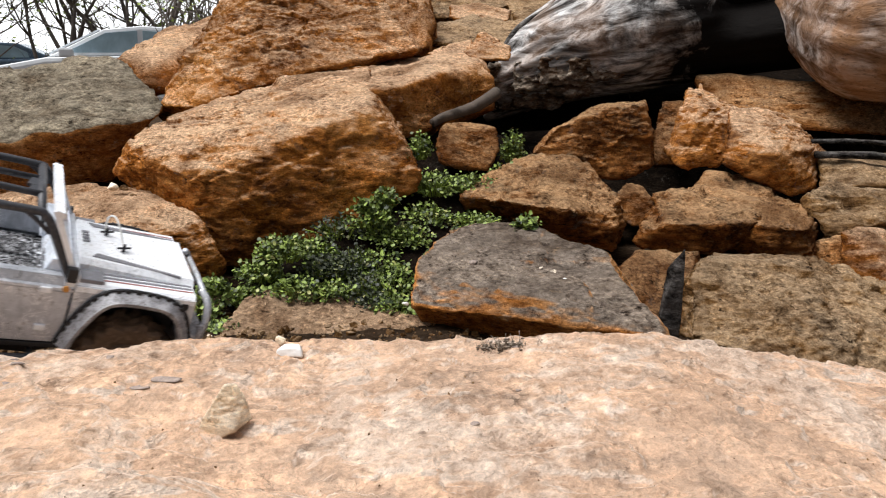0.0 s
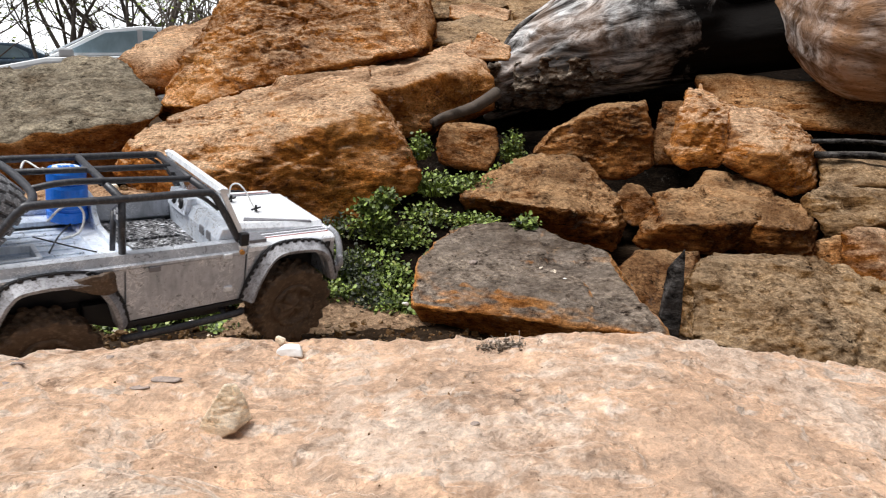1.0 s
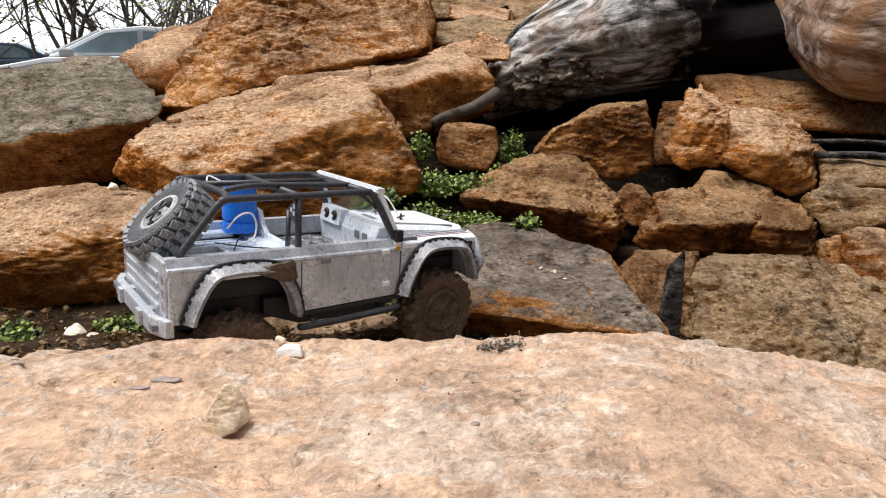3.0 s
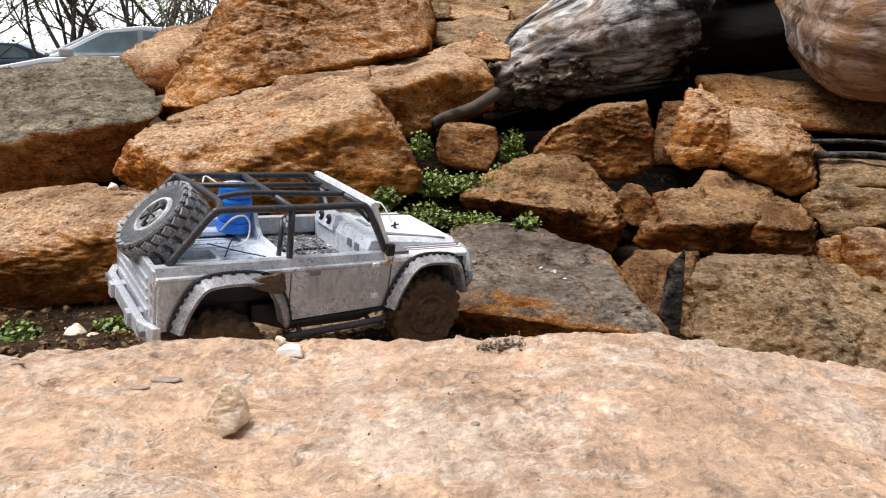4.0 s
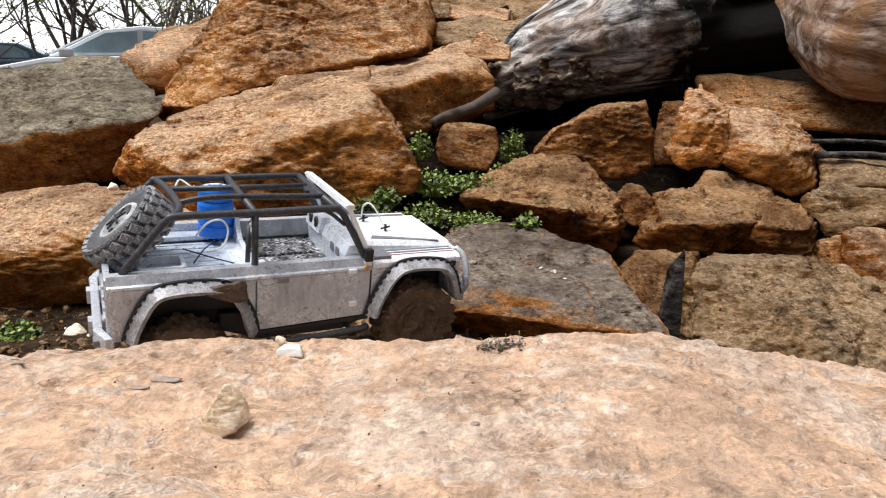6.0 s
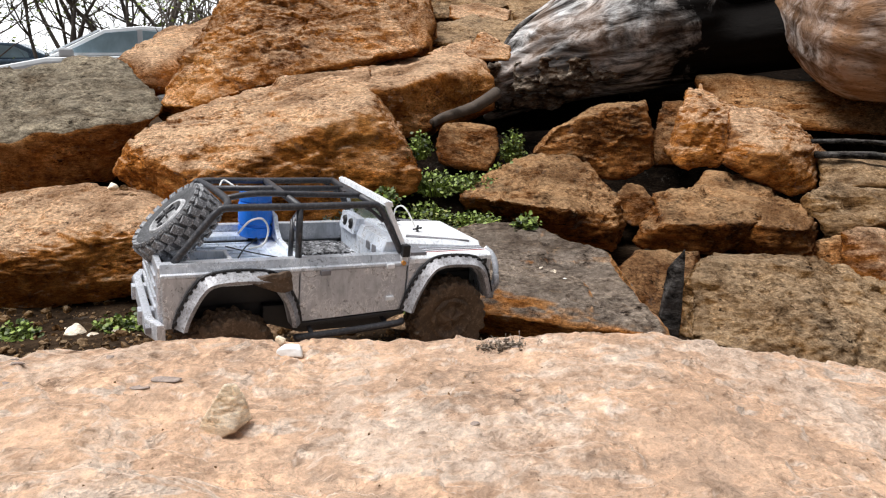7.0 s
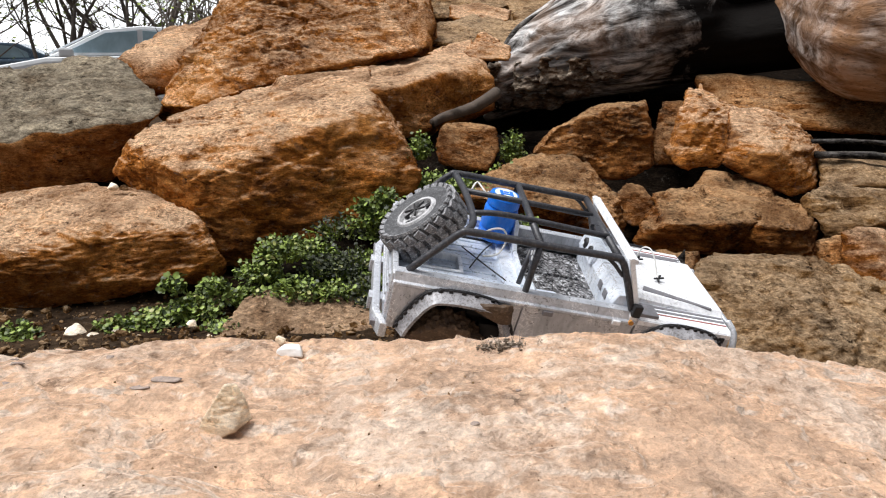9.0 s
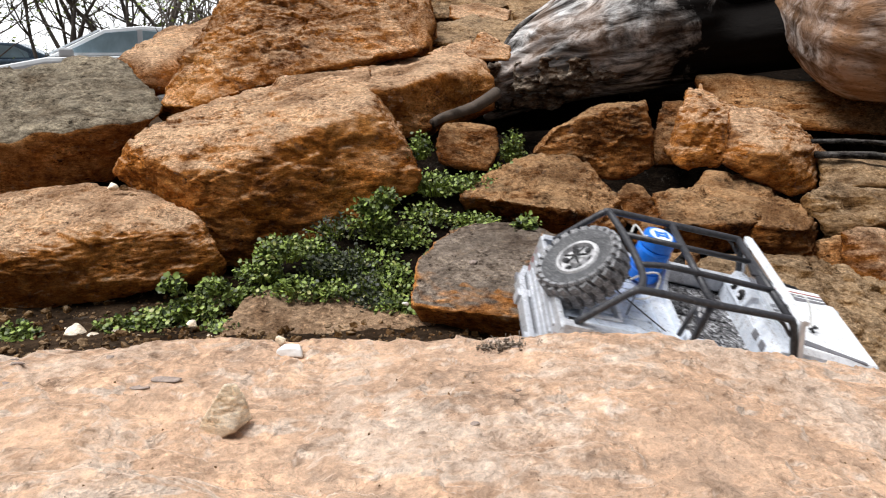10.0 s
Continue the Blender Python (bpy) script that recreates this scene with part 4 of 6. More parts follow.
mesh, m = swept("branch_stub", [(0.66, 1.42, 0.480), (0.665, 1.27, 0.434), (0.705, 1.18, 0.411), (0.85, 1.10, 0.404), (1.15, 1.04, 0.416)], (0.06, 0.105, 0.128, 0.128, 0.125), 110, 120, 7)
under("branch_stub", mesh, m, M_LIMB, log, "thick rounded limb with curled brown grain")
# rotten bark hanging under its end
for k, (x, y, z, s) in enumerate(((0.141, 1.44, 0.310, 0.036), (0.186, 1.415, 0.318, 0.036), (0.237, 1.39, 0.326, 0.034), (0.285, 1.375, 0.328, 0.030), (0.322, 1.37, 0.330, 0.022), (0.145, 1.45, 0.275, 0.034), (0.190, 1.44, 0.280, 0.036), (0.250, 1.40, 0.305, 0.032), (0.120, 1.46, 0.262, 0.024))):
    pts = [(i * s * 1.35, j * s * 0.35, q * s * 0.75) for i in (-1, 1) for j in (-1, 1) for q in (-1, 1)]
    mesh = rock_mesh("bark_piece", pts, 60 + k, 5, 5, 2.4, 0.6, 1.3)
    under("bark_piece", mesh, Matrix.Translation((x, y, z)), M_BARK, log, "crumbling dark bark with pale lichen")
bm = bmesh.new()
tube(bm, curve([(0.265, 1.46, 0.475), (0.205, 1.45, 0.440), (0.150, 1.45, 0.405), (0.118, 1.45, 0.350), (0.102, 1.45, 0.295), (0.102, 1.45, 0.250)], 8), lambda t: 0.008 - 0.005 * abs(t - 0.5), 8)
co = np.array([v.co[:] for v in bm.verts])
for v, h in zip(bm.verts, fbm(co / 0.03, 3)):
    v.co += Vector((0.6, -0.5, 0.5)) * 0.005 * float(h)
part("bark_rim", bm, M_CHAR, log, "black curled rim of bark", smooth=True)


def stick(name, label, points, radius, material, category="stick", seed=1, sides=10):
    bm = bmesh.new()
    tube(bm, curve(points, 6), radius, sides)
    co = np.array([v.co[:] for v in bm.verts])
    for v, h in zip(bm.verts, fbm(co * (1, 1, 0.5) / 0.011 + seed, 4)):
        v.co += Vector((h, -h, 0.8 * h)) * 0.007
    return tagged(new(name, finish(name, bm, material)), label, category)


stick("branch", "bare grey broken branch lying on the rocks", [(-0.025, 1.58, 0.205), (0.0, 1.60, 0.217), (0.045, 1.66, 0.226), (0.085, 1.70, 0.238), (0.135, 1.78, 0.262)], lambda t: 0.010 + 0.006 * t, M_TWIG)
mesh = rock_mesh("charred_stick", [(-0.022, -0.006, -0.090), (0.016, -0.008, -0.090), (0.014, 0.012, -0.090), (-0.020, 0.012, -0.090), (-0.010, -0.006, 0.015), (0.016, -0.007, 0.040), (-0.006, 0.010, 0.055), (0.006, 0.004, 0.075), (0.017, 0.006, 0.088), (0.016, -0.002, 0.084)], 78, 5, 20, 0.45, 0.0, 0.6)
mesh.materials.append(M_CHAR)
tagged(new("charred_stick", mesh), "black charred stump of wood standing between the rocks", "stick").location = (0.358, 1.01, -0.018)
for p, q, r in (((0.87, 1.62, 0.160), (1.10, 1.58, 0.150), 0.006), ((0.86, 1.58, 0.134), (1.10, 1.54, 0.120), 0.009)):
    stick("dead_branch", "dark dead branch lying in a gap of the rocks", [p, [(a + b) / 2 + 0.006 for a, b in zip(p, q)], q], r, M_CHAR, seed=9, sides=7)
mesh = rock_mesh("charred_wood", [(i * 0.055, j * 0.03, q * 0.02) for i in (-1, 1) for j in (-1, 1) for q in (-1, 1)], 77, 5, 6, 1.6)
mesh.materials.append(M_CHAR)
tagged(new("charred_wood", mesh), "black charred chunk of wood in a gap", "wood").location = (0.955, 1.62, 0.066)


# ---- pebbles and chips ----
def pebble(label, at, size, material, seed, squash=(1, 1, 1), level=4, name="pebble"):
    rnd = np.random.RandomState(seed)
    pts = rnd.normal(size=(11, 3))
    pts = pts / np.linalg.norm(pts, axis=1)[:, None] * size * np.array(squash)
    mesh = rock_mesh(name, pts, seed, level, 9, min(1.0, size * 14), 0.0, 0.8)
    mesh.materials.append(material)
    ob = new(name, mesh)
    ob.location = at
    return tagged(ob, label, "pebble", "loose stones")


mesh = rock_mesh("pointed_pebble", [(-0.021, -0.006, -0.019), (-0.009, -0.013, -0.020), (0.011, -0.013, -0.013), (0.021, -0.002, -0.007), (0.018, 0.0, 0.010), (0.010, 0.002, 0.021), (0.003, -0.002, 0.022), (-0.006, -0.007, 0.009), (-0.015, -0.008, -0.004), (0.0, 0.012, -0.017), (0.004, 0.008, 0.012)], 91, 5, 14, 0.45, 0.0, 1.2)
mesh.materials.append(M_STONE)
ob = tagged(new("pointed_pebble", mesh), "small pointed tan stone on the pale slab", "pebble")
ob.location = (-0.1475, 0.412, float(slab_height(np.array([-0.1475]), np.array([0.412]))[0]) + 0.015)
ob.scale = (0.88, 0.88, 0.88)
mesh = rock_mesh("white_chip", [(-0.0115, -0.004, -0.004), (-0.009, 0.005, -0.003), (0.010, 0.006, -0.003), (0.0115, -0.005, -0.004), (-0.010, -0.003, 0.002), (-0.004, 0.003, 0.0055), (0.003, -0.002, 0.004), (0.009, 0.002, 0.0055), (0.011, -0.003, 0.001)], 93, 4, 7, 0.12)
mesh.materials.append(M_WHITESTONE)
tagged(new("white_chip", mesh), "small white stone chip on the slab's rim", "pebble").location = (-0.129, 0.527, float(slab_height(np.array([-0.129]), np.array([0.527]))[0]) + 0.003)
pebble("tiny tan stone beside a white chip", (-0.139, 0.540, 0.124), 0.005, M_STONE, 94)
for k, (x, y, z, s, mat) in enumerate(((-0.585, 1.00, -0.066, 0.026, M_STONE), (-0.50, 0.97, -0.070, 0.013, M_STONE), (-0.355, 0.97, -0.062, 0.015, M_STONE), (-0.335, 0.975, -0.063, 0.012, M_STONE), (-0.60, 0.97, -0.073, 0.010, M_WHITESTONE), (-0.64, 0.97, -0.070, 0.012, M_STONE), (-0.39, 0.99, -0.045, 0.010, M_STONE), (-0.545, 0.985, -0.066, 0.012, M_STONE), (-0.61, 1.01, -0.068, 0.014, M_STONE), (-0.585, 0.955, -0.070, 0.008, M_STONE), (-0.47, 0.985, -0.066, 0.010, M_STONE), (-0.43, 0.965, -0.064, 0.012, M_STONE), (-0.655, 1.00, -0.070, 0.009, M_WHITESTONE), (-0.52, 1.01, -0.067, 0.009, M_STONE),
        (-0.648, 1.325, 0.108, 0.014, M_STONE), (-0.625, 1.32, 0.106, 0.010, M_TAN), (-0.60, 1.30, 0.094, 0.009, M_TAN), (-0.245, 1.73, 0.293, 0.013, M_CHAR), (-0.375, 1.75, 0.283, 0.018, M_BROWNROCK),
        (0.145, 1.026, 0.007, 0.0085, M_STONE), (0.181, 1.069, 0.014, 0.0075, M_STONE), (0.196, 1.041, 0.010, 0.006, M_WHITESTONE), (0.162, 1.085, 0.017, 0.005, M_STONE), (0.052, 1.101, 0.020, 0.009, M_CRUMB), (-0.06, 1.04, -0.03, 0.007, M_WHITESTONE))):
    pebble("small loose pale stone lying on the rocks" if mat in (M_WHITESTONE, M_STONE) else "small loose dark stone on the rocks", (x, y, z), s, mat, 200 + k, (1, 1, 0.7))


for k, (x, y, r, flat) in enumerate(((-0.207, 0.464, 0.0085, 0.16), (-0.224, 0.457, 0.006, 0.16), (-0.335, 0.490, 0.005, 0.4), (-0.325, 0.458, 0.0035, 0.5), (-0.268, 0.503, 0.004, 0.4), (-0.346, 0.507, 0.004, 0.5), (0.021, 0.40, 0.003, 0.6), (0.055, 0.445, 0.0022, 0.6), (0.06, 0.52, 0.004, 0.4))):
    pebble("small dark crumb of stone on the pale slab", (x, y, float(slab_height(np.array([x]), np.array([y]))[0]) + r * flat * 0.3), r, M_CRUMB, 320 + k, (1.5, 0.8, flat), 3)


def gravel():
    """Grit and fine rubble on the ground at the rocks' feet and on their ledges."""
    rnd = np.random.RandomState(5)
    ways, tris = ball(1)
    verts, faces = [], []
    for k in range(2200):
        if k < 2050:
            x, y = rnd.uniform(-0.85, 0.1), rnd.uniform(0.72, 1.2)
            z = float(ground_height(np.array([x]), np.array([y]))[0])
            s = 0.0018 + 0.0085 * rnd.random() ** 3.5
        else:
            x, y = rnd.uniform(-0.5, 0.5), rnd.uniform(0.28, 0.53)
            z = float(slab_height(np.array([x]), np.array([y]))[0])
            s = 0.0004 + 0.0011 * rnd.random() ** 4
        turn = Euler(rnd.uniform(0, 6, 3)).to_matrix()
        shape = ways * (s * rnd.uniform(0.6, 1.3, (len(ways), 1))) * (1, 1, 0.7)
        n = len(verts)
        verts += (shape @ np.array(turn) + (x, y, z + s * 0.2)).tolist()
        faces += (tris + n).tolist()
    mesh = bpy.data.meshes.new("gravel")
    mesh.from_pydata(verts, [], faces)
    mesh.materials.append(M_TAN)
    tagged(new("gravel", mesh), "scattered grit and small pale stones on the dirt", "gravel", kind="stuff")


gravel()


bm = bmesh.new()
rnd = np.random.RandomState(12)
for k in range(150):
    x, y = 0.048 + 0.012 * rnd.normal(), 0.522 + 0.005 * rnd.normal()
    z = float(slab_height(np.array([x]), np.array([y]))[0])
    bmesh.ops.create_icosphere(bm, subdivisions=1, radius=0.0004 + 0.0009 * rnd.random() ** 2, matrix=Matrix.Translation((x, y, z + 0.001 + 0.003 * rnd.random() ** 2)) @ Matrix.Diagonal((1.6, 1, 0.8, 1)))
    if k % 2 == 0:
        d = rnd.normal(size=3) * 0.003
        tube(bm, [(x, y, z), (x + d[0], y + d[1], z + 0.003 + abs(d[2]))], 0.0003, 4)
tagged(new("dry_moss", finish("dry_moss", bm, M_BARK)), "tuft of dry brown moss on the slab's rim", "moss", kind="stuff")


# ---- green plants in the clefts ----
def leaf(verts, faces, at, way, up, size, rnd):
    """A rounded, slightly cupped and notched leaf on a short stalk."""
    way, up = Vector(way).normalized(), Vector(up).normalized()
    side = way.cross(up).normalized()
    up = side.cross(way)
    n = len(verts)
    ring = ((0.0, 0.0, 0.0), (0.15, 0.42, 0.10), (0.55, 0.55, 0.16), (0.92, 0.32, 0.05), (0.84, 0.0, -0.03), (0.92, -0.32, 0.05), (0.55, -0.55, 0.16), (0.15, -0.42, 0.10))
    for a, b, c in ring:
        verts.append(tuple(at + size * (a * way + b * side * rnd.uniform(0.85, 1.15) + c * up)))
    verts.append(tuple(at + size * 0.5 * way))
    for k in range(8):
        faces.append((n + k, n + (k + 1) % 8, n + 8))


def plant(label, mid, spread, leaves, size, material, seed, group="plants in the clefts"):
    rnd = np.random.RandomState(seed)
    thing = empty("creeping_plant", Matrix.Translation(mid))
    tagged(thing, label, "plant", group)
    verts, faces, stems = [], [], bmesh.new()
    for k in range(leaves):
        d = rnd.normal(size=3)
        d /= np.linalg.norm(d)
        d[2] = abs(d[2])
        d *= rnd.uniform(0.35, 1.0) ** 0.5
        p = Vector((d[0] * spread[0], d[1] * spread[1], d[2] * spread[2] - 0.01))
        p += Vector(rnd.normal(size=3) * 0.004)
        out = Vector((d[0] + rnd.normal() * 0.6, d[1] - 0.35 + rnd.normal() * 0.6, rnd.normal() * 0.35 - 0.1))
        up = Vector((rnd.normal() * 0.8, rnd.normal() * 0.8 - 0.35, 1))
        leaf(verts, faces, p, out, up, size * rnd.uniform(0.55, 1.2), rnd)
        if k % 4 == 0:
            foot = Vector((p.x * 0.5, p.y * 0.5 + 0.01, -0.02))
            tube(stems, [foot, foot.lerp(p, 0.5) + Vector((0, 0, 0.006)), p], 0.0009, 4)
    mesh = bpy.data.meshes.new("foliage")
    mesh.from_pydata(verts, [], faces)
    mesh.shade_smooth()
    mesh.materials.append(material)
    ob = tagged(new("foliage", mesh), kind="stuff")
    ob.parent = thing
    part("stalk", stems, M_BUD, thing)


GREEN, DARK, YOUNG = "low creeping plant with small round green leaves", "patch of dark purplish round leaves on the soil", "small tuft of round green leaves"
PATCH_MORE = (
    (-0.20, 1.27, 0.030, 0.05, 0.04, 0.05, 90, 0.0125, DARK), (-0.145, 1.29, 0.040, 0.05, 0.04, 0.055, 90, 0.0125, GREEN), (-0.10, 1.27, 0.020, 0.05, 0.04, 0.06, 100, 0.0125, GREEN),
    (-0.235, 1.22, 0.005, 0.045, 0.04, 0.05, 90, 0.0115, GREEN), (-0.17, 1.20, -0.010, 0.05, 0.04, 0.05, 90, 0.0115, DARK), (-0.12, 1.20, -0.015, 0.05, 0.04, 0.05, 100, 0.0125, GREEN), (-0.09, 1.13, -0.040, 0.04, 0.03, 0.045, 80, 0.0115, GREEN),
)
PATCH_A = (
    (-0.674, 1.020, -0.084, 0.032, 0.026, 0.032, 120, 0.0125, GREEN),
    (-0.582, 1.030, -0.076, 0.019, 0.020, 0.018, 66, 0.0125, GREEN),
    (-0.527, 1.040, -0.075, 0.039, 0.031, 0.039, 154, 0.0125, GREEN),
    (-0.461, 1.050, -0.070, 0.043, 0.035, 0.052, 210, 0.0125, GREEN),
    (-0.410, 1.070, -0.052, 0.043, 0.034, 0.050, 195, 0.0125, GREEN),
    (-0.349, 1.020, -0.073, 0.041, 0.032, 0.041, 170, 0.0125, GREEN),
    (-0.416, 1.000, -0.083, 0.046, 0.036, 0.027, 142, 0.0125, GREEN),
    (-0.384, 1.100, -0.021, 0.023, 0.020, 0.027, 65, 0.0165, YOUNG),
    (-0.338, 1.120, -0.047, 0.046, 0.037, 0.035, 146, 0.0125, GREEN),
    (-0.281, 1.170, 0.016, 0.046, 0.037, 0.058, 203, 0.0125, GREEN),
    (-0.322, 1.160, -0.018, 0.040, 0.032, 0.046, 154, 0.0125, GREEN),
)
PATCH_B = (
    (-0.251, 1.130, -0.039, 0.049, 0.039, 0.045, 181, 0.0125, GREEN),
    (-0.217, 1.170, -0.016, 0.037, 0.029, 0.046, 143, 0.0125, DARK),
    (-0.190, 1.120, -0.037, 0.039, 0.031, 0.035, 129, 0.0125, GREEN),
    (-0.169, 1.190, -0.023, 0.051, 0.041, 0.062, 225, 0.0105, DARK),
    (-0.133, 1.130, -0.041, 0.042, 0.034, 0.049, 173, 0.0105, DARK),
    (-0.086, 1.180, -0.041, 0.041, 0.033, 0.062, 189, 0.0125, GREEN),
    (-0.081, 1.090, -0.060, 0.038, 0.030, 0.041, 147, 0.0125, GREEN),
    (-0.120, 1.100, -0.055, 0.027, 0.022, 0.034, 103, 0.0105, DARK),
    (-0.109, 1.280, 0.088, 0.023, 0.020, 0.045, 70, 0.0165, YOUNG),
    (-0.122, 1.260, 0.062, 0.029, 0.023, 0.039, 75, 0.0165, YOUNG),
    (-0.070, 1.270, 0.011, 0.050, 0.040, 0.060, 195, 0.0125, GREEN),
)
PATCH_C = (
    (-0.033, 1.340, 0.036, 0.053, 0.043, 0.058, 182, 0.0125, GREEN),
    (0.058, 1.330, 0.034, 0.053, 0.042, 0.033, 121, 0.0125, GREEN),
    (-0.047, 1.460, 0.154, 0.022, 0.020, 0.069, 98, 0.0125, GREEN),
    (-0.092, 1.400, 0.157, 0.014, 0.020, 0.035, 52, 0.0165, YOUNG),
    (-0.017, 1.420, 0.084, 0.056, 0.045, 0.062, 182, 0.0125, GREEN),
    (0.056, 1.440, 0.088, 0.050, 0.040, 0.045, 129, 0.0125, GREEN),
    (0.160, 1.600, 0.127, 0.029, 0.023, 0.095, 129, 0.0125, GREEN),
    (0.141, 1.520, 0.101, 0.038, 0.030, 0.042, 96, 0.0125, GREEN),
    (0.158, 1.270, 0.045, 0.021, 0.020, 0.028, 58, 0.0165, YOUNG),
    (-0.004, 1.200, 0.003, 0.028, 0.022, 0.021, 59, 0.0165, YOUNG),
    (-0.443, 1.070, -0.006, 0.016, 0.020, 0.016, 50, 0.0165, YOUNG),
)
PATCH_D = (
    (-0.657, 0.995, -0.064, 0.028, 0.022, 0.036, 110, 0.0125, GREEN),
    (-0.144, 1.270, 0.082, 0.017, 0.020, 0.025, 52, 0.0165, YOUNG),
    (-0.388, 0.985, -0.087, 0.037, 0.029, 0.020, 101, 0.0125, GREEN),
    (-0.475, 0.985, -0.088, 0.050, 0.028, 0.026, 90, 0.0125, GREEN),
    (-0.435, 0.965, -0.088, 0.045, 0.022, 0.022, 80, 0.0125, GREEN),
    (-0.355, 0.965, -0.086, 0.030, 0.020, 0.024, 70, 0.0125, GREEN),
)
for k, (x, y, z, a, b, c, n, size, kind) in enumerate(PATCH_MORE + PATCH_A + PATCH_B + PATCH_C + PATCH_D):
    plant(kind, (x, y - 0.015, z + 0.008), (1.1 * a, b, 0.72 * c), int(2.3 * n), 0.57 * size, M_DARKLEAF if kind == DARK else M_LEAF, 400 + k)

# ---- distance: parked cars and bare trees ----
def car(label, at, turn, paint, mirrored=False):
    thing = empty("parked_car", Matrix.Translation(at) @ Matrix.Rotation(radians(turn), 4, "Z"))
    tagged(thing, label, "car", "parked cars")
    bm = bmesh.new()
    prism(bm, [(-2.2, 0.35), (-2.22, 0.62), (-2.1, 0.80), (-1.15, 0.98), (0.0, 1.0), (1.5, 1.03), (2.05, 1.0), (2.15, 0.75), (2.1, 0.35), (1.75, 0.30), (1.6, 0.58), (1.3, 0.68), (1.0, 0.58), (0.85, 0.28), (-0.95, 0.28), (-1.1, 0.58), (-1.4, 0.68), (-1.7, 0.58), (-1.85, 0.30)], -0.86, 0.86, bevel=0.06)
    body = part("body", bm, paint, thing, smooth=False)
    bm = bmesh.new()
    prism(bm, [(-1.12, 0.99), (-0.30, 1.40), (0.25, 1.46), (0.95, 1.42), (1.75, 1.03), (0.3, 1.0)], -0.76, 0.76, bevel=0.05)
    cabin = part("cabin", bm, paint, thing)
    for s in (-1, 1):
        for shape in ([(-0.88, 1.05), (-0.28, 1.345), (0.18, 1.385), (0.16, 1.05)], [(0.24, 1.05), (0.26, 1.385), (0.85, 1.345), (1.15, 1.19), (1.18, 1.05)]):
            bm = bmesh.new()
            prism(bm, shape, *sorted((s * 0.745, s * 0.772)))
            part("side_window", bm, M_CARGLASS, cabin)
        bm = bmesh.new()
        box(bm, -0.95, -0.75, s * 0.93 - 0.09, s * 0.93 + 0.09, 0.98, 1.12, 0.03)
        part("wing_mirror", bm, paint, thing)
        for x in (-1.4, 1.3):
            bm = bmesh.new()
            lathe(bm, [(0.0001, s * 0.84), (0.2, s * 0.86), (0.3, s * 0.87), (0.32, s * 0.80), (0.32, s * 0.66)], 28, Matrix.Translation((x, 0, 0.32)))
            part("car_wheel", bm, M_TYRE, thing)
        bm = bmesh.new()
        box(bm, -2.2, -2.0, s * 0.68 - 0.14, s * 0.68 + 0.14, 0.62, 0.76, 0.03)
        part("headlight", bm, M_RIM, thing)
    bm = bmesh.new()
    prism(bm, [(-1.075, 1.03), (-0.345, 1.39), (-0.365, 1.41), (-1.10, 1.05)], -0.66, 0.66)
    part("windscreen", bm, M_SCREEN, cabin)
    return thing


car("white parked hatchback beyond the rocks", (-5.35, 12.0, -0.68), 25, M_CARWHITE)
car("blue-grey parked car beyond the white one", (-12.6, 19.5, -0.80), 22, M_CARBLUE)


def bare_tree(at, height, seed, stems):
    rnd = np.random.RandomState(seed)
    thing = empty("bare_tree", Matrix.Translation(at))
    tagged(thing, "bare spring tree with thin dark branches and a few yellow-green buds", "tree", "bare trees")
    trunk_bm, twigs = bmesh.new(), bmesh.new()
    verts, faces = [], []

    def grow(bm, p, way, length, radius, level):
        pts, q, d = [p], p.copy(), way.copy()
        for _ in range(5):
            d = (d + Vector(rnd.normal(size=3)) * 0.17 + Vector((0, 0, 0.05))).normalized()
            q = q + d * length / 5
            pts.append(q.copy())
        tube(bm, pts, lambda t: radius * (1 - 0.7 * t), 6 if level == 0 else 4)
        if level < 3:
            for k in range((8, 5, 3)[level]):
                at = pts[1 + rnd.randint(5)]
                side = (d + Vector(rnd.normal(size=3)) * 0.75).normalized()
                grow(twigs, at, side, length * rnd.uniform(0.35, 0.6), max(0.0015 * height, radius * 0.42), level + 1)
        elif rnd.random() < 0.5:
            for _ in range(2):
                leaf(verts, faces, pts[1 + rnd.randint(5)], rnd.normal(size=3), (0.1, 0, 1), 0.018 * height, rnd)

    for _ in range(stems):
        lean = Vector((rnd.normal() * 0.3, rnd.normal() * 0.25, 1)).normalized()
        grow(trunk_bm, Vector((rnd.normal() * 0.25, rnd.normal() * 0.2, -0.1)), lean, height, (0.05 + 0.03 * rnd.random()) * min(1.0, height / 3), 0)
    part("trunk", trunk_bm, M_BRANCH, thing, smooth=True)
    tw = part("crown", twigs, M_BRANCH, thing, smooth=True)
    tagged(tw, kind="stuff")
    if verts:
        mesh = bpy.data.meshes.new("bud_foliage")
        mesh.from_pydata(verts, [], faces)
        mesh.materials.append(M_BUD)
        ob = tagged(new("bud_foliage", mesh), kind="stuff")
        ob.parent = thing


for k, (x, y, h) in enumerate(((-11.0, 17, 4.0), (-9.7, 18.5, 4.4), (-8.9, 16.5, 3.6), (-7.9, 18, 4.2), (-7.0, 16.8, 3.8), (-6.1, 18.2, 4.4), (-5.2, 17.0, 3.8), (-4.6, 19.5, 4.6), (-3.2, 18.5, 4.2), (-12.4, 19.0, 4.4))):
    bare_tree((x, y, -0.6), h, 30 + k, 3)
# a thin shrub stands before the parked cars
bare_tree((-3.05, 6.2, -0.6), 1.25, 73, 1)
# ---- the model truck: x ahead, y to its left, z = 0 at the belt line ----
truck = empty("model_truck")
tagged(truck, "muddy silver toy off-road truck with a black roll cage", "toy truck")


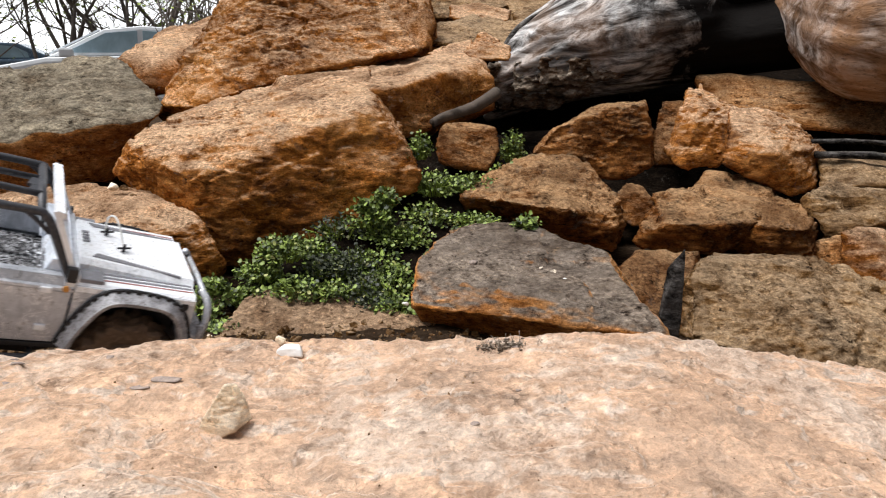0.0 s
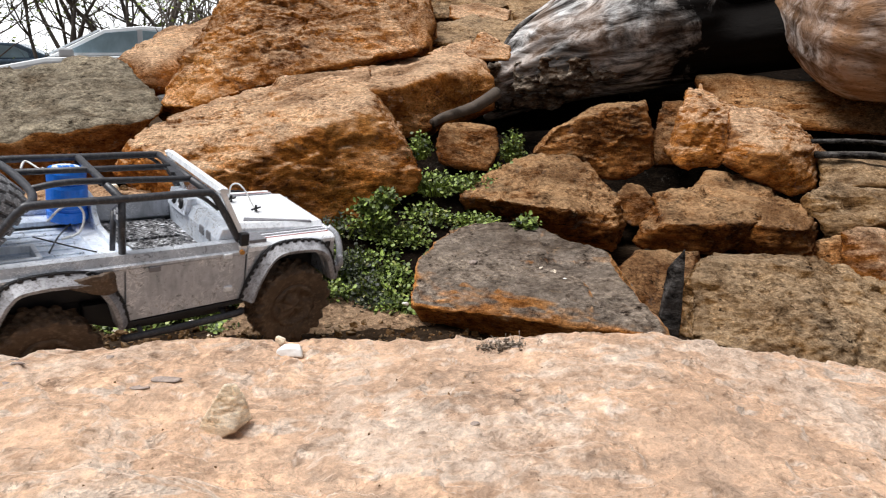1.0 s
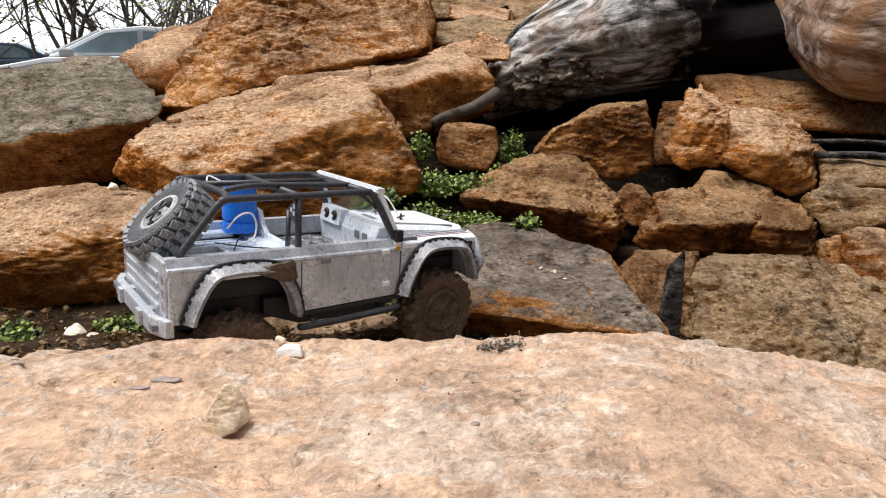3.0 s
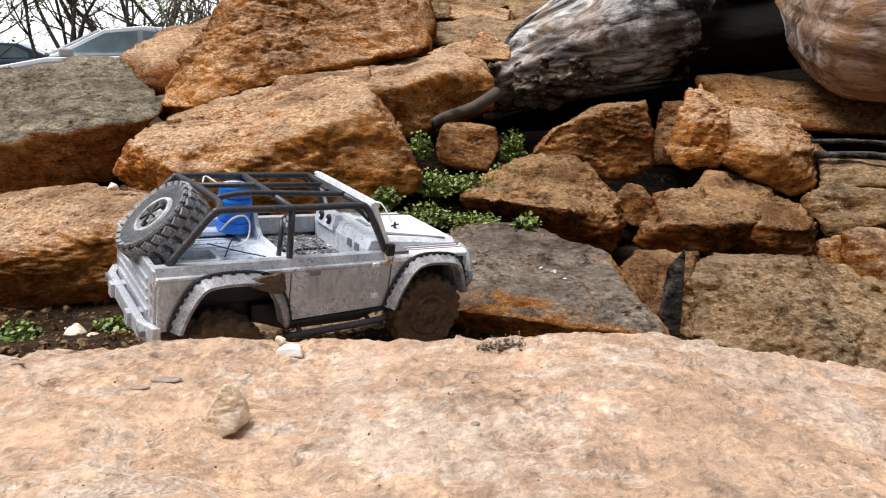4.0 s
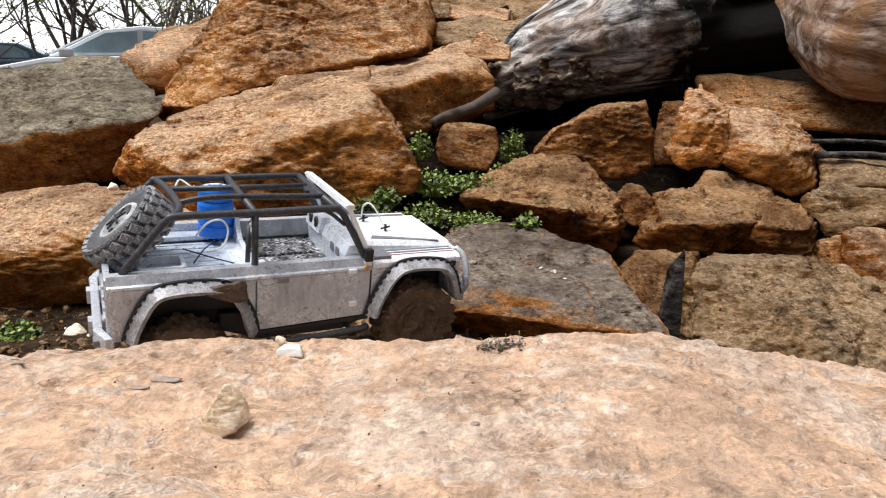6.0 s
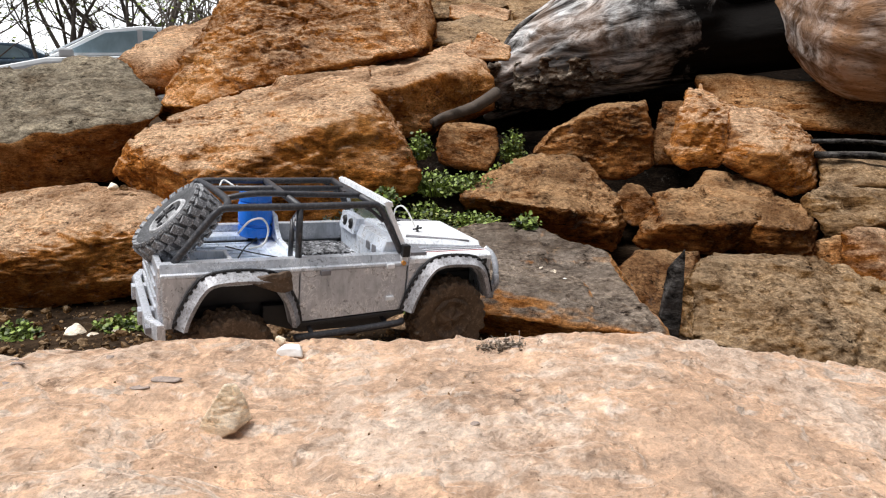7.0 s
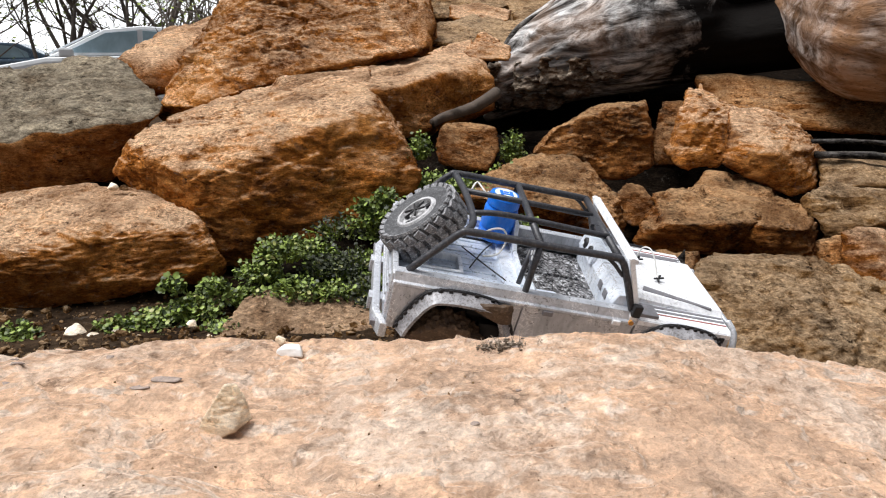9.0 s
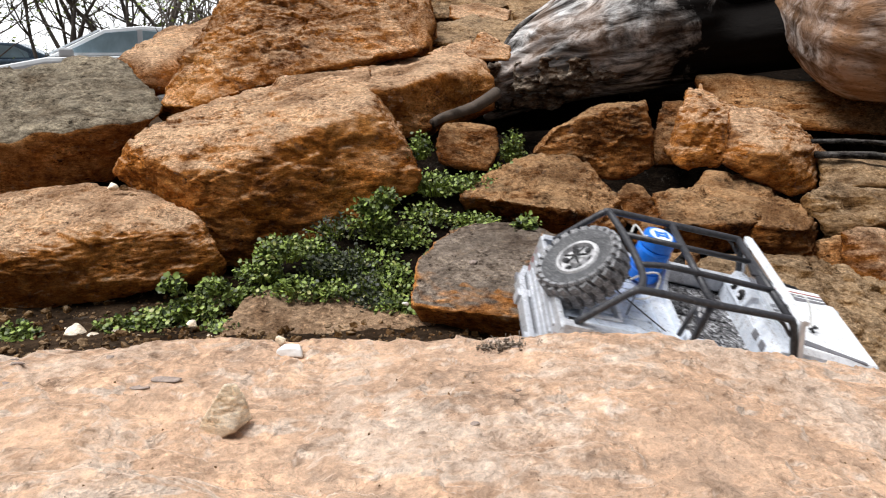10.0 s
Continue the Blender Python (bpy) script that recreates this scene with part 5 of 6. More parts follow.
def flipped(points, s):
    return [(p[0], p[1] * s, p[2]) for p in points]


REAR_ARCH = [(-0.060, -0.074), (-0.066, -0.050), (-0.080, -0.027), (-0.097, -0.020), (-0.140, -0.020), (-0.155, -0.030), (-0.168, -0.055), (-0.172, -0.068)]
FRONT_ARCH = [(0.196, -0.058), (0.188, -0.032), (0.176, -0.019), (0.160, -0.015), (0.128, -0.015), (0.112, -0.025), (0.098, -0.050), (0.091, -0.070)]


def flare(parent, arch, s):
    """A raised wheel-arch lip: a bent strip with a row of studs along its outer edge."""
    mid = Vector((sum(p[0] for p in arch) / len(arch), 0, -0.075))
    bm = bmesh.new()
    inner = curve([(x, 0, z) for x, z in arch], 4)
    outer = [p + (p - mid).normalized() * 0.012 for p in inner]
    rows = []
    for a, b in zip(inner, outer):
        rows.append([bm.verts.new((q.x, s * y, q.z)) for q, y in ((a, 0.086), (a, 0.108), (a.lerp(b, 0.35), 0.110), (b, 0.0975), (b, 0.0925))])
    for p, q in zip(rows, rows[1:]):
        for k in range(4):
            bm.faces.new((p[k], p[k + 1], q[k + 1], q[k]))
    bmesh.ops.recalc_face_normals(bm, faces=bm.faces)
    lip = part("wheel_arch_flare", bm, M_FLARE, parent, "muddy grey wheel-arch flare with studs", smooth=False)
    way = [Vector((p.x, s * 0.0965, p.z)) for p in outer]
    # black tube added to stand in for the dark gap along the lip
    gap = bmesh.new()
    tube(gap, [p + (p - Vector((mid.x, p.y, mid.z))).normalized() * 0.0012 for p in way], 0.0016, 6)
    part("dark_gap", gap, M_BLACK, lip)
    run, rim = 0.0, random.Random(3)
    for a, b in zip(way, way[1:]):
        run += (b - a).length
        if run > 0.0075:
            run = 0.0
            st = bmesh.new()
            box(st, -0.0022, 0.0022, -0.0022, 0.0022, -0.0022, 0.0022, 0.0006, Matrix.Translation(b + Vector((0, s * 0.001, 0))) @ Matrix.Rotation(rim.random() * 1.5, 4, 'Y'))
            part("stud", st, M_BLACK, lip)


def side(s):
    """One flank: quarter panel, door, wing, rail, flares, step and small fittings. s: -1 right, 1 left."""
    y0, y1 = sorted((s * 0.0885, s * 0.094))
    bm = bmesh.new()
    prism(bm, [(-0.195, -0.068), (-0.195, -0.011), (-0.0505, -0.011), (-0.0505, -0.074)] + REAR_ARCH, y0, y1)
    part("quarter_panel", bm, M_SILVER, truck)
    bm = bmesh.new()
    prism(bm, [(-0.0490, -0.0735), (-0.0490, -0.0115), (0.0835, -0.0115), (0.0835, -0.069)], y0, y1, bevel=0.0008)
    door = part("door", bm, M_SILVER, truck, "scuffed silver door panel")
    bm = bmesh.new()
    box(bm, -0.026, -0.014, s * 0.0955 - 0.0018, s * 0.0955 + 0.0018, -0.0185, -0.0125, 0.0008)
    part("door_handle", bm, M_STRIPE, door)
    for x, z in ((0.061, -0.012), (0.063, -0.053)):
        bm = bmesh.new()
        box(bm, x - 0.005, x + 0.005, s * 0.0955 - 0.002, s * 0.0955 + 0.002, z - 0.003, z + 0.003, 0.0012)
        part("hinge", bm, M_PALE_SKYLIT, door)
    bm = bmesh.new()
    prism(bm, [(0.0855, -0.070), (0.0855, -0.004), (0.198, -0.004), (0.204, -0.012), (0.206, -0.056)] + FRONT_ARCH, y0, y1, bevel=0.0008)
    wing = part("wing", bm, M_SILVER, truck)
    bm = bmesh.new()
    cylinder(bm, (0.078, s * 0.0955, -0.009), (0, 1, 0), 0.003, 0.003)
    part("indicator", bm, M_AMBER, wing)
    bm = bmesh.new()
    box(bm, 0.190, 0.197, s * 0.095 - 0.0012, s * 0.095 + 0.0012, -0.016, -0.009, 0.001)
    part("side_vent", bm, M_BLACK, wing)
    # belt rail, chamfered towards the inside
    bm = bmesh.new()
    prism(bm, [(s * 0.0955, -0.0115), (s * 0.0950, -0.0090), (s * 0.0915, -0.0078), (s * 0.0880, 0.001), (s * 0.077, 0.001), (s * 0.077, -0.022), (s * 0.088, -0.022)], -0.1965, 0.0845, axis="x", bevel=0.0008)
    part("belt_rail", bm, M_SILVER, truck, "pale silver rail along the body's top edge")
    # lower sill in black and the step bar
    bm = bmesh.new()
    prism(bm, [(-0.0490, -0.079), (-0.0490, -0.0745), (0.0835, -0.070), (0.0835, -0.075)], *sorted((s * 0.084, s * 0.0955)), bevel=0.0006)
    part("sill", bm, M_BLACK, truck)
    bm = bmesh.new()
    tube(bm, curve([(-0.052, s * 0.098, -0.090), (-0.046, s * 0.101, -0.0895), (0.015, s * 0.102, -0.087), (0.072, s * 0.101, -0.084), (0.080, s * 0.097, -0.083)], 4), 0.0042)
    for x in (-0.035, 0.06):
        tube(bm, [(x, s * 0.101, -0.087), (x, s * 0.06, -0.078)], 0.003, 6)
    part("step_bar", bm, M_BLACKTUBE, truck, "mud-spattered grey step bar", smooth=True)
    flare(truck, REAR_ARCH, s)
    flare(truck, FRONT_ARCH, s)
    # wing top with its stripes
    bm = bmesh.new()
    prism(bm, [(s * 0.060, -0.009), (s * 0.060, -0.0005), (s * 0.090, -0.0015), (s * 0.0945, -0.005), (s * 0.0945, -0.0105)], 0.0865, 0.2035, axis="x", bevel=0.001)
    top = part("wing_top", bm, M_PALE_SKYLIT, truck)
    for y, mat in ((0.066, M_STRIPE), (0.0735, M_STRIPE), (0.0805, M_RED)):
        bm = bmesh.new()
        z = -0.0005 - 0.001 * (y - 0.06) / 0.03
        w = 0.0007 if mat == M_RED else 0.0019
        box(bm, 0.089, 0.2015, s * y - w, s * y + w, z - 0.001, z + 0.0008)
        part("stripe_and_shade", bm, mat, top)
    bm = bmesh.new()
    box(bm, 0.0885, 0.111, *sorted((s * 0.0655, s * 0.0905)), -0.003, 0.0022, 0.0008)
    part("wing_vent", bm, M_STRIPE, top, "dark grey vent panel")
    # mirror block at the foot of the windscreen
    bm = bmesh.new()
    box(bm, 0.076, 0.086, s * 0.092 - 0.004, s * 0.092 + 0.004, -0.002, 0.013, 0.0015)
    part("mirror_mount", bm, M_BLACK, truck)
    # rear lamps
    bm = bmesh.new()
    for z in (-0.022, -0.036, -0.050):
        cylinder(bm, (-0.1965, s * 0.082, z), (1, 0, 0), 0.005, 0.004, 14)
    part("tail_lamps", bm, M_RED, truck)


side(-1)
side(1)

# underside, chassis and light blocks in the arches
bm = bmesh.new()
box(bm, -0.19, 0.195, -0.060, 0.060, -0.060, -0.036, 0.003)
for s in (-1, 1):
    box(bm, -0.19, 0.20, s * 0.035 - 0.006, s * 0.035 + 0.006, -0.084, -0.066, 0.001)
    box(bm, -0.055, 0.088, s * 0.072 - 0.015, s * 0.072 + 0.015, -0.070, -0.030)
part("chassis", bm, M_BLACK, truck)
# added black block that stands in for the deep shade under the truck
bm = bmesh.new()
prism(bm, [(-0.085, -0.080), (-0.040, -0.097), (0.060, -0.097), (0.105, -0.080), (0.105, -0.060), (-0.085, -0.060)], -0.07, 0.07, bevel=0.002)
part("underbody_shade_block", bm, M_BLACK, truck)
# added black boxes that keep light out of the wheel arches
for s in (-1, 1):
    for x0, x1 in ((-0.180, -0.052), (0.084, 0.202)):
        bm = bmesh.new()
        box(bm, x0, x1, *sorted((s * 0.052, s * 0.057)), -0.088, -0.014)
        box(bm, x0, x1, *sorted((s * 0.057, s * 0.0875)), -0.018, -0.0125)
        part("arch_light_block", bm, M_BLACK, truck)
for x in (0.148, -0.126):
    bm = bmesh.new()
    cylinder(bm, (x, 0, -0.097), (0, 1, 0), 0.008, 0.15)
    bmesh.ops.create_icosphere(bm, subdivisions=2, radius=0.018, matrix=Matrix.Translation((x, 0.02, -0.097)))
    for s in (-1, 1):
        tube(bm, [(x, s * 0.05, -0.095), (x - 0.01, s * 0.045, -0.04)], 0.006, 8)
    part("axle", bm, M_MUD, truck, smooth=True)

# load bed, cab floor and inner fittings
bm = bmesh.new()
box(bm, -0.192, -0.062, -0.079, 0.079, -0.030, -0.016, 0.001)
for s in (-1, 1):
    box(bm, -0.170, -0.075, s * 0.066 - 0.012, s * 0.066 + 0.012, -0.018, -0.008, 0.002)
deck = part("load_bed", bm, M_DECK, truck, "wet silver load bed with moulded ridges")
bm = bmesh.new()
for y in np.linspace(-0.045, 0.045, 7):
    box(bm, -0.150, -0.072, y - 0.002, y + 0.002, -0.017, -0.0145, 0.0006)
part("bed_ribs", bm, M_DECK, deck)
bm = bmesh.new()
for x0, x1, y0, y1 in ((-0.165, -0.115, -0.052, -0.047), (-0.165, -0.115, -0.016, -0.011), (-0.165, -0.160, -0.052, -0.011), (-0.120, -0.115, -0.052, -0.011)):
    box(bm, x0, x1, y0, y1, -0.017, -0.007, 0.001)
part("hatch_rim", bm, M_PALE_SKYLIT, deck)
bm = bmesh.new()
box(bm, -0.062, 0.061, -0.079, 0.079, -0.038, -0.026)
for y in (-0.042, 0.042):
    box(bm, -0.036, 0.050, y - 0.030, y + 0.030, -0.028, -0.023, 0.002)
cab = part("cab_floor", bm, M_MOTTLED, truck, "dark mottled cab floor with wet shiny spots")
bm = bmesh.new()
prism(bm, [(-0.078, -0.036), (-0.078, -0.006), (0.020, -0.005), (0.034, 0.004), (0.044, 0.020), (0.078, 0.023), (0.078, -0.036)], -0.046, -0.040, axis="x", bevel=0.001)
box(bm, -0.064, -0.044, -0.078, 0.078, -0.036, -0.012, 0.002)
part("bulkhead", bm, M_SEAT, truck)
bm = bmesh.new()
prism(bm, [(-0.030, -0.024), (-0.036, -0.010), (-0.030, -0.009), (-0.022, -0.018), (0.002, -0.018), (0.002, -0.024)], -0.066, -0.040, bevel=0.001)
part("seat_base", bm, M_SEAT, cab, "small pale moulded seat base")
bm = bmesh.new()
prism(bm, [(0.060, -0.034), (0.057, 0.000), (0.062, 0.013), (0.080, 0.014), (0.080, -0.034)], -0.0765, 0.0765, bevel=0.002)
dash = part("dashboard", bm, M_SEAT, truck, "pale grey dashboard with round dials")
bm = bmesh.new()
prism(bm, [(0.0525, 0.000), (0.0565, 0.021), (0.068, 0.021), (0.068, 0.000)], 0.012, 0.068, bevel=0.002)
part("binnacle", bm, M_SEAT, dash)
for y in (0.028, 0.050):
    bm = bmesh.new()
    lathe(bm, [(0.0001, -0.002), (0.0055, -0.002), (0.0072, -0.001), (0.0077, 0.002)], 20, Matrix.Translation((0.0545, y, 0.0105)) @ Euler((0, 0, radians(-90))).to_matrix().to_4x4())
    dial = part("dial", bm, M_BLACK, dash, smooth=True)
    bm = bmesh.new()
    lathe(bm, [(0.0025, -0.0035), (0.0001, -0.0035)], 12, Matrix.Translation((0.0545, y, 0.0105)) @ Euler((0, 0, radians(-90))).to_matrix().to_4x4())
    part("dial_hub", bm, M_PALE_SKYLIT, dial)
for y in (-0.05, -0.03):
    bm = bmesh.new()
    box(bm, 0.0562, 0.0590, y - 0.006, y + 0.006, -0.008, 0.002, 0.001)
    part("dash_vent", bm, M_STRIPE, dash)
for pts in ([(-0.105, -0.03, -0.012), (-0.09, 0.0, -0.008), (-0.075, 0.03, -0.010), (-0.06, 0.04, 0.0)], [(-0.11, 0.02, -0.012), (-0.085, -0.02, -0.010), (-0.066, -0.055, -0.006)]):
    bm = bmesh.new()
    tube(bm, curve(pts), 0.0009, 6)
    part("cable", bm, M_BLACK, deck, smooth=True)

# tailgate and bumpers
bm = bmesh.new()
box(bm, -0.1985, -0.192, -0.088, 0.088, -0.070, -0.002, 0.0012)
gate = part("tailgate", bm, M_SILVER, truck, "scratched silver tailgate with pressed ribs")
for z in (-0.018, -0.030, -0.042, -0.054):
    bm = bmesh.new()
    box(bm, -0.2005, -0.198, -0.068, 0.068, z - 0.0022, z + 0.0022, 0.0008)
    part("rib", bm, M_SILVER, gate)
bm = bmesh.new()
prism(bm, [(-0.211, -0.076), (-0.211, 0.076), (-0.201, 0.101), (-0.193, 0.101), (-0.202, 0.074), (-0.202, -0.074), (-0.193, -0.101), (-0.201, -0.101)], -0.079, -0.060, axis="z", bevel=0.002)
box(bm, -0.215, -0.19, -0.05, -0.035, -0.078, -0.062)
box(bm, -0.215, -0.19, 0.035, 0.05, -0.078, -0.062)
rb = part("rear_bumper", bm, M_SILVER, truck, "scraped silver rear bumper")
for s in (-1, 1):
    bm = bmesh.new()
    box(bm, -0.2115, -0.203, s * 0.083 - 0.007, s * 0.083 + 0.007, -0.073, -0.066, 0.001, Matrix())
    part("bumper_lamp", bm, M_STRIPE, rb)
bm = bmesh.new()
prism(bm, [(0.225, -0.060), (0.225, 0.060), (0.215, 0.093), (0.205, 0.093), (0.211, 0.060), (0.211, -0.060), (0.205, -0.093), (0.215, -0.093)], -0.066, -0.046, axis="z", bevel=0.002)
box(bm, 0.19, 0.22, -0.045, -0.03, -0.064, -0.05)
box(bm, 0.19, 0.22, 0.03, 0.045, -0.064, -0.05)
fb = part("front_bumper", bm, M_FLARE, truck, "muddy grey front bumper")
for s in (-1, 1):
    bm = bmesh.new()
    tube(bm, [(0.214, s * 0.086, -0.058), (0.219, s * 0.090, -0.046), (0.217, s * 0.089, -0.034)], 0.0045, 10)
    part("bumper_hook", bm, M_FLARE, fb, smooth=True)

for s in (-1, 1):
    bm = bmesh.new()
    tube(bm, curve([(0.204, s * 0.080, -0.062), (0.217, s * 0.084, -0.056), (0.2235, s * 0.080, -0.036), (0.2235, s * 0.070, -0.016), (0.216, s * 0.058, -0.006)], 5), 0.0042, 10)
    part("bull_bar", bm, M_SILVER, fb, "scraped silver tube guarding the front", smooth=True)
bm = bmesh.new()
tube(bm, [(0.2225, -0.068, -0.014), (0.2235, 0.0, -0.014), (0.2225, 0.068, -0.014)], 0.0036, 10)
part("cross_tube", bm, M_SILVER, fb, smooth=True)

# bonnet, scuttle and front
bm = bmesh.new()
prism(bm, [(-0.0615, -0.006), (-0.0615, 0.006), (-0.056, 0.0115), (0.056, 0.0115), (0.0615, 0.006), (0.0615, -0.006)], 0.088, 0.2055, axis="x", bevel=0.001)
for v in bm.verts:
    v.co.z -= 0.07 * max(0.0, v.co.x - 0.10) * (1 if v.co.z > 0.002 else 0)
bonnet = part("bonnet", bm, M_PALE_SKYLIT, truck, "silver bonnet with sky brightness and grey shade wedges in its colours")
# grey wedges: shading on the bonnet, laid on as thin dark pieces
for s in (-1, 1):
    bm = bmesh.new()
    prism(bm, [(0.100, s * 0.050), (0.190, s * 0.058), (0.190, s * 0.0545), (0.105, s * 0.040)], 0.004, 0.0078, axis="z")
    for v in bm.verts:
        v.co.z += 0.0042 - 0.07 * max(0.0, v.co.x - 0.10)
    part("stripe_and_shade", bm, M_STRIPE, bonnet)
bm = bmesh.new()
# marks on the bonnet: plain bars
for k, w in enumerate((0.006, 0.004, 0.006, 0.005)):
    box(bm, 0.092, 0.099, 0.018 - 0.009 * k - w / 2, 0.018 - 0.009 * k + w / 2, 0.0112, 0.0121)
part("bonnet_mark", bm, M_STRIPE, bonnet)
for x, y in ((0.118, 0.024), (0.133, -0.016)):
    bm = bmesh.new()
    z = 0.0115 - 0.07 * (x - 0.10)
    tube(bm, [(x, y, z - 0.002), (x, y, z + 0.008)], 0.0016, 6)
    tube(bm, [(x - 0.007, y - 0.002, z + 0.003), (x + 0.007, y + 0.002, z + 0.004)], 0.0013, 6)
    tube(bm, [(x - 0.002, y - 0.006, z + 0.002), (x + 0.001, y + 0.006, z + 0.003)], 0.0013, 6)
    part("bonnet_pin", bm, M_BLACK, bonnet, smooth=True)
bm = bmesh.new()
tube(bm, curve([(0.116, 0.026, 0.012), (0.115, 0.020, 0.032), (0.120, 0.010, 0.038), (0.126, 0.000, 0.030), (0.132, -0.010, 0.014), (0.133, -0.016, 0.012)], 6), 0.0011, 6)
part("bonnet_cord", bm, M_WIRE, bonnet, "white cord looped between the bonnet pins", smooth=True)
bm = bmesh.new()
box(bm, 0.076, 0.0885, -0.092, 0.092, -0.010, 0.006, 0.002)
part("scuttle", bm, M_PALE_SKYLIT, truck)
bm = bmesh.new()
box(bm, 0.196, 0.204, -0.088, 0.088, -0.058, -0.002, 0.001)
front = part("front_panel", bm, M_SILVER, truck)
bm = bmesh.new()
box(bm, 0.2035, 0.207, -0.036, 0.036, -0.050, -0.008, 0.001)
grille = part("grille", bm, M_BLACK, front)
for z in np.linspace(-0.045, -0.013, 6):
    bm = bmesh.new()
    box(bm, 0.2065, 0.209, -0.034, 0.034, z - 0.0012, z + 0.0012)
    part("grille_bar", bm, M_STRIPE, grille)
for s in (-1, 1):
    bm = bmesh.new()
    lathe(bm, [(0.0001, 0.002), (0.009, 0.0035), (0.0125, 0.002), (0.0145, 0.0), (0.0145, -0.004)], 24, Matrix.Translation((0.206, s * 0.058, -0.026)) @ Euler((0, 0, radians(-90))).to_matrix().to_4x4())
    part("headlight", bm, M_RIM, front, "round clear headlight", smooth=True)
    bm = bmesh.new()
    cylinder(bm, (0.2045, s * 0.081, -0.018), (1, 0, 0), 0.005, 0.005)
    part("indicator", bm, M_AMBER, front)

# windscreen
bm = bmesh.new()
for s in (-1, 1):
    tube(bm, [(0.0835, s * 0.086, 0.003), (0.056, s * 0.080, 0.064)], 0.0038, 4)
prism(bm, [(0.0545, 0.0590), (0.0555, 0.0650), (0.0635, 0.0640), (0.0650, 0.0580)], -0.083, 0.083, bevel=0.0008)
screen = part("windscreen_frame", bm, M_PALE_SKYLIT, truck, "pale silver windscreen frame")
bm = bmesh.new()
prism(bm, [(0.0815, 0.006), (0.0825, 0.0064), (0.0585, 0.0600), (0.0575, 0.0596)], -0.078, 0.078)
pane = part("pane", bm, M_GLASS, screen, "dusty clear windscreen pane")
pane.visible_shadow = False

# roll cage, bar by bar
RAIL = 0.0042
FR, RR, BR, AF, CR = (0.047, -0.078, 0.0595), (-0.132, -0.079, 0.0580), (-0.048, -0.079, 0.0590), (0.0785, -0.086, 0.001), (-0.182, -0.080, 0.000)


def bar(points, r=RAIL, parent=None):
    bm = bmesh.new()
    tube(bm, points, r, 10)
    return part("cage_bar", bm, M_BLACKTUBE, parent or truck, smooth=True)


for s in (1, -1):
    bar(curve(flipped([CR, (-0.150, -0.079, 0.040), (-0.137, -0.079, 0.0545), (-0.125, -0.079, 0.0585), BR, (0.035, -0.078, 0.0600), (0.047, -0.0785, 0.0575), (0.056, -0.080, 0.045), AF], -s), 5))
    bar(flipped([(-0.048, -0.079, 0.058), (-0.049, -0.083, 0.000)], -s), 0.0038)
    bar(curve(flipped([(0.030, -0.078, 0.058), (0.040, -0.079, 0.052), (0.054, -0.080, 0.040)], -s), 4), 0.0022)
    bm = bmesh.new()
    prism(bm, [(s * 0.079, 0.056), (s * 0.054, 0.040), (s * 0.058, 0.034), (s * 0.0815, 0.024)], -0.0505, -0.0475, axis="x")
    gus = part("gusset", bm, M_BLACKTUBE, truck)
    bar([(-0.049, s * 0.056, 0.039), (-0.052, s * 0.060, -0.004)], 0.003)
    bm = bmesh.new()
    for y, z in ((0.074, 0.046), (0.066, 0.041), (0.073, 0.038)):
        cylinder(bm, (-0.049, s * y, z), (1, 0, 0), 0.0028, 0.0042, 12)
    part("bolt", bm, M_RIM, gus)
bar([(-0.048, -0.079, 0.0590), (-0.048, 0.079, 0.0590)])
bar([(0.044, -0.078, 0.0595), (0.044, 0.078, 0.0595)])
bar(curve([(-0.132, 0.079, 0.058), (-0.124, 0.030, 0.0585), (-0.120, -0.030, 0.0585), (-0.124, -0.062, 0.058), (-0.134, -0.079, 0.056)], 4))
bar([(-0.123, 0.030, 0.0585), (0.044, 0.030, 0.0585)], 0.0036)
bar(curve([(-0.120, -0.030, 0.0585), (-0.090, -0.031, 0.064), (-0.040, -0.030, 0.0635), (0.044, -0.029, 0.061)], 4), 0.0036)
for y in (0.010, -0.015):
    bm = bmesh.new()
    prism(bm, [(0.030, y - 0.012), (0.044, y - 0.012), (0.044, y + 0.012), (0.034, y + 0.012)], 0.058, 0.061, axis="z")
    part("gusset", bm, M_BLACKTUBE, truck)
bm = bmesh.new()
tube(bm, curve([(-0.115, 0.032, 0.061), (-0.108, 0.045, 0.066), (-0.098, 0.030, 0.061), (-0.094, 0.034, 0.061)], 4), 0.0011, 6)
part("cord_knot", bm, M_WIRE, truck, "white cord tied round the cage", smooth=True)

# the blue bottle strapped in the bed, with its pale hose
bm = bmesh.new()
lathe(bm, [(0.0001, -0.0085), (0.0205, -0.0085), (0.0215, -0.0065), (0.0215, 0.004), (0.0195, 0.005), (0.0195, 0.008), (0.0215, 0.009), (0.0215, 0.032), (0.0200, 0.036), (0.0001, 0.036)], 36, Matrix.Translation((-0.066, 0.056, 0.001)) @ Euler((radians(90), 0, 0)).to_matrix().to_4x4())
tank = part("blue_tank", bm, M_BLUE, truck, "bright blue plastic tank", smooth=False)
bm = bmesh.new()
lathe(bm, [(0.0185, 0.036), (0.0205, 0.038), (0.0205, 0.049), (0.0190, 0.052), (0.0150, 0.0525), (0.0001, 0.0525)], 36, Matrix.Translation((-0.066, 0.056, 0.001)) @ Euler((radians(90), 0, 0)).to_matrix().to_4x4())
cap = part("cap", bm, M_BLUE, tank)
bm = bmesh.new()
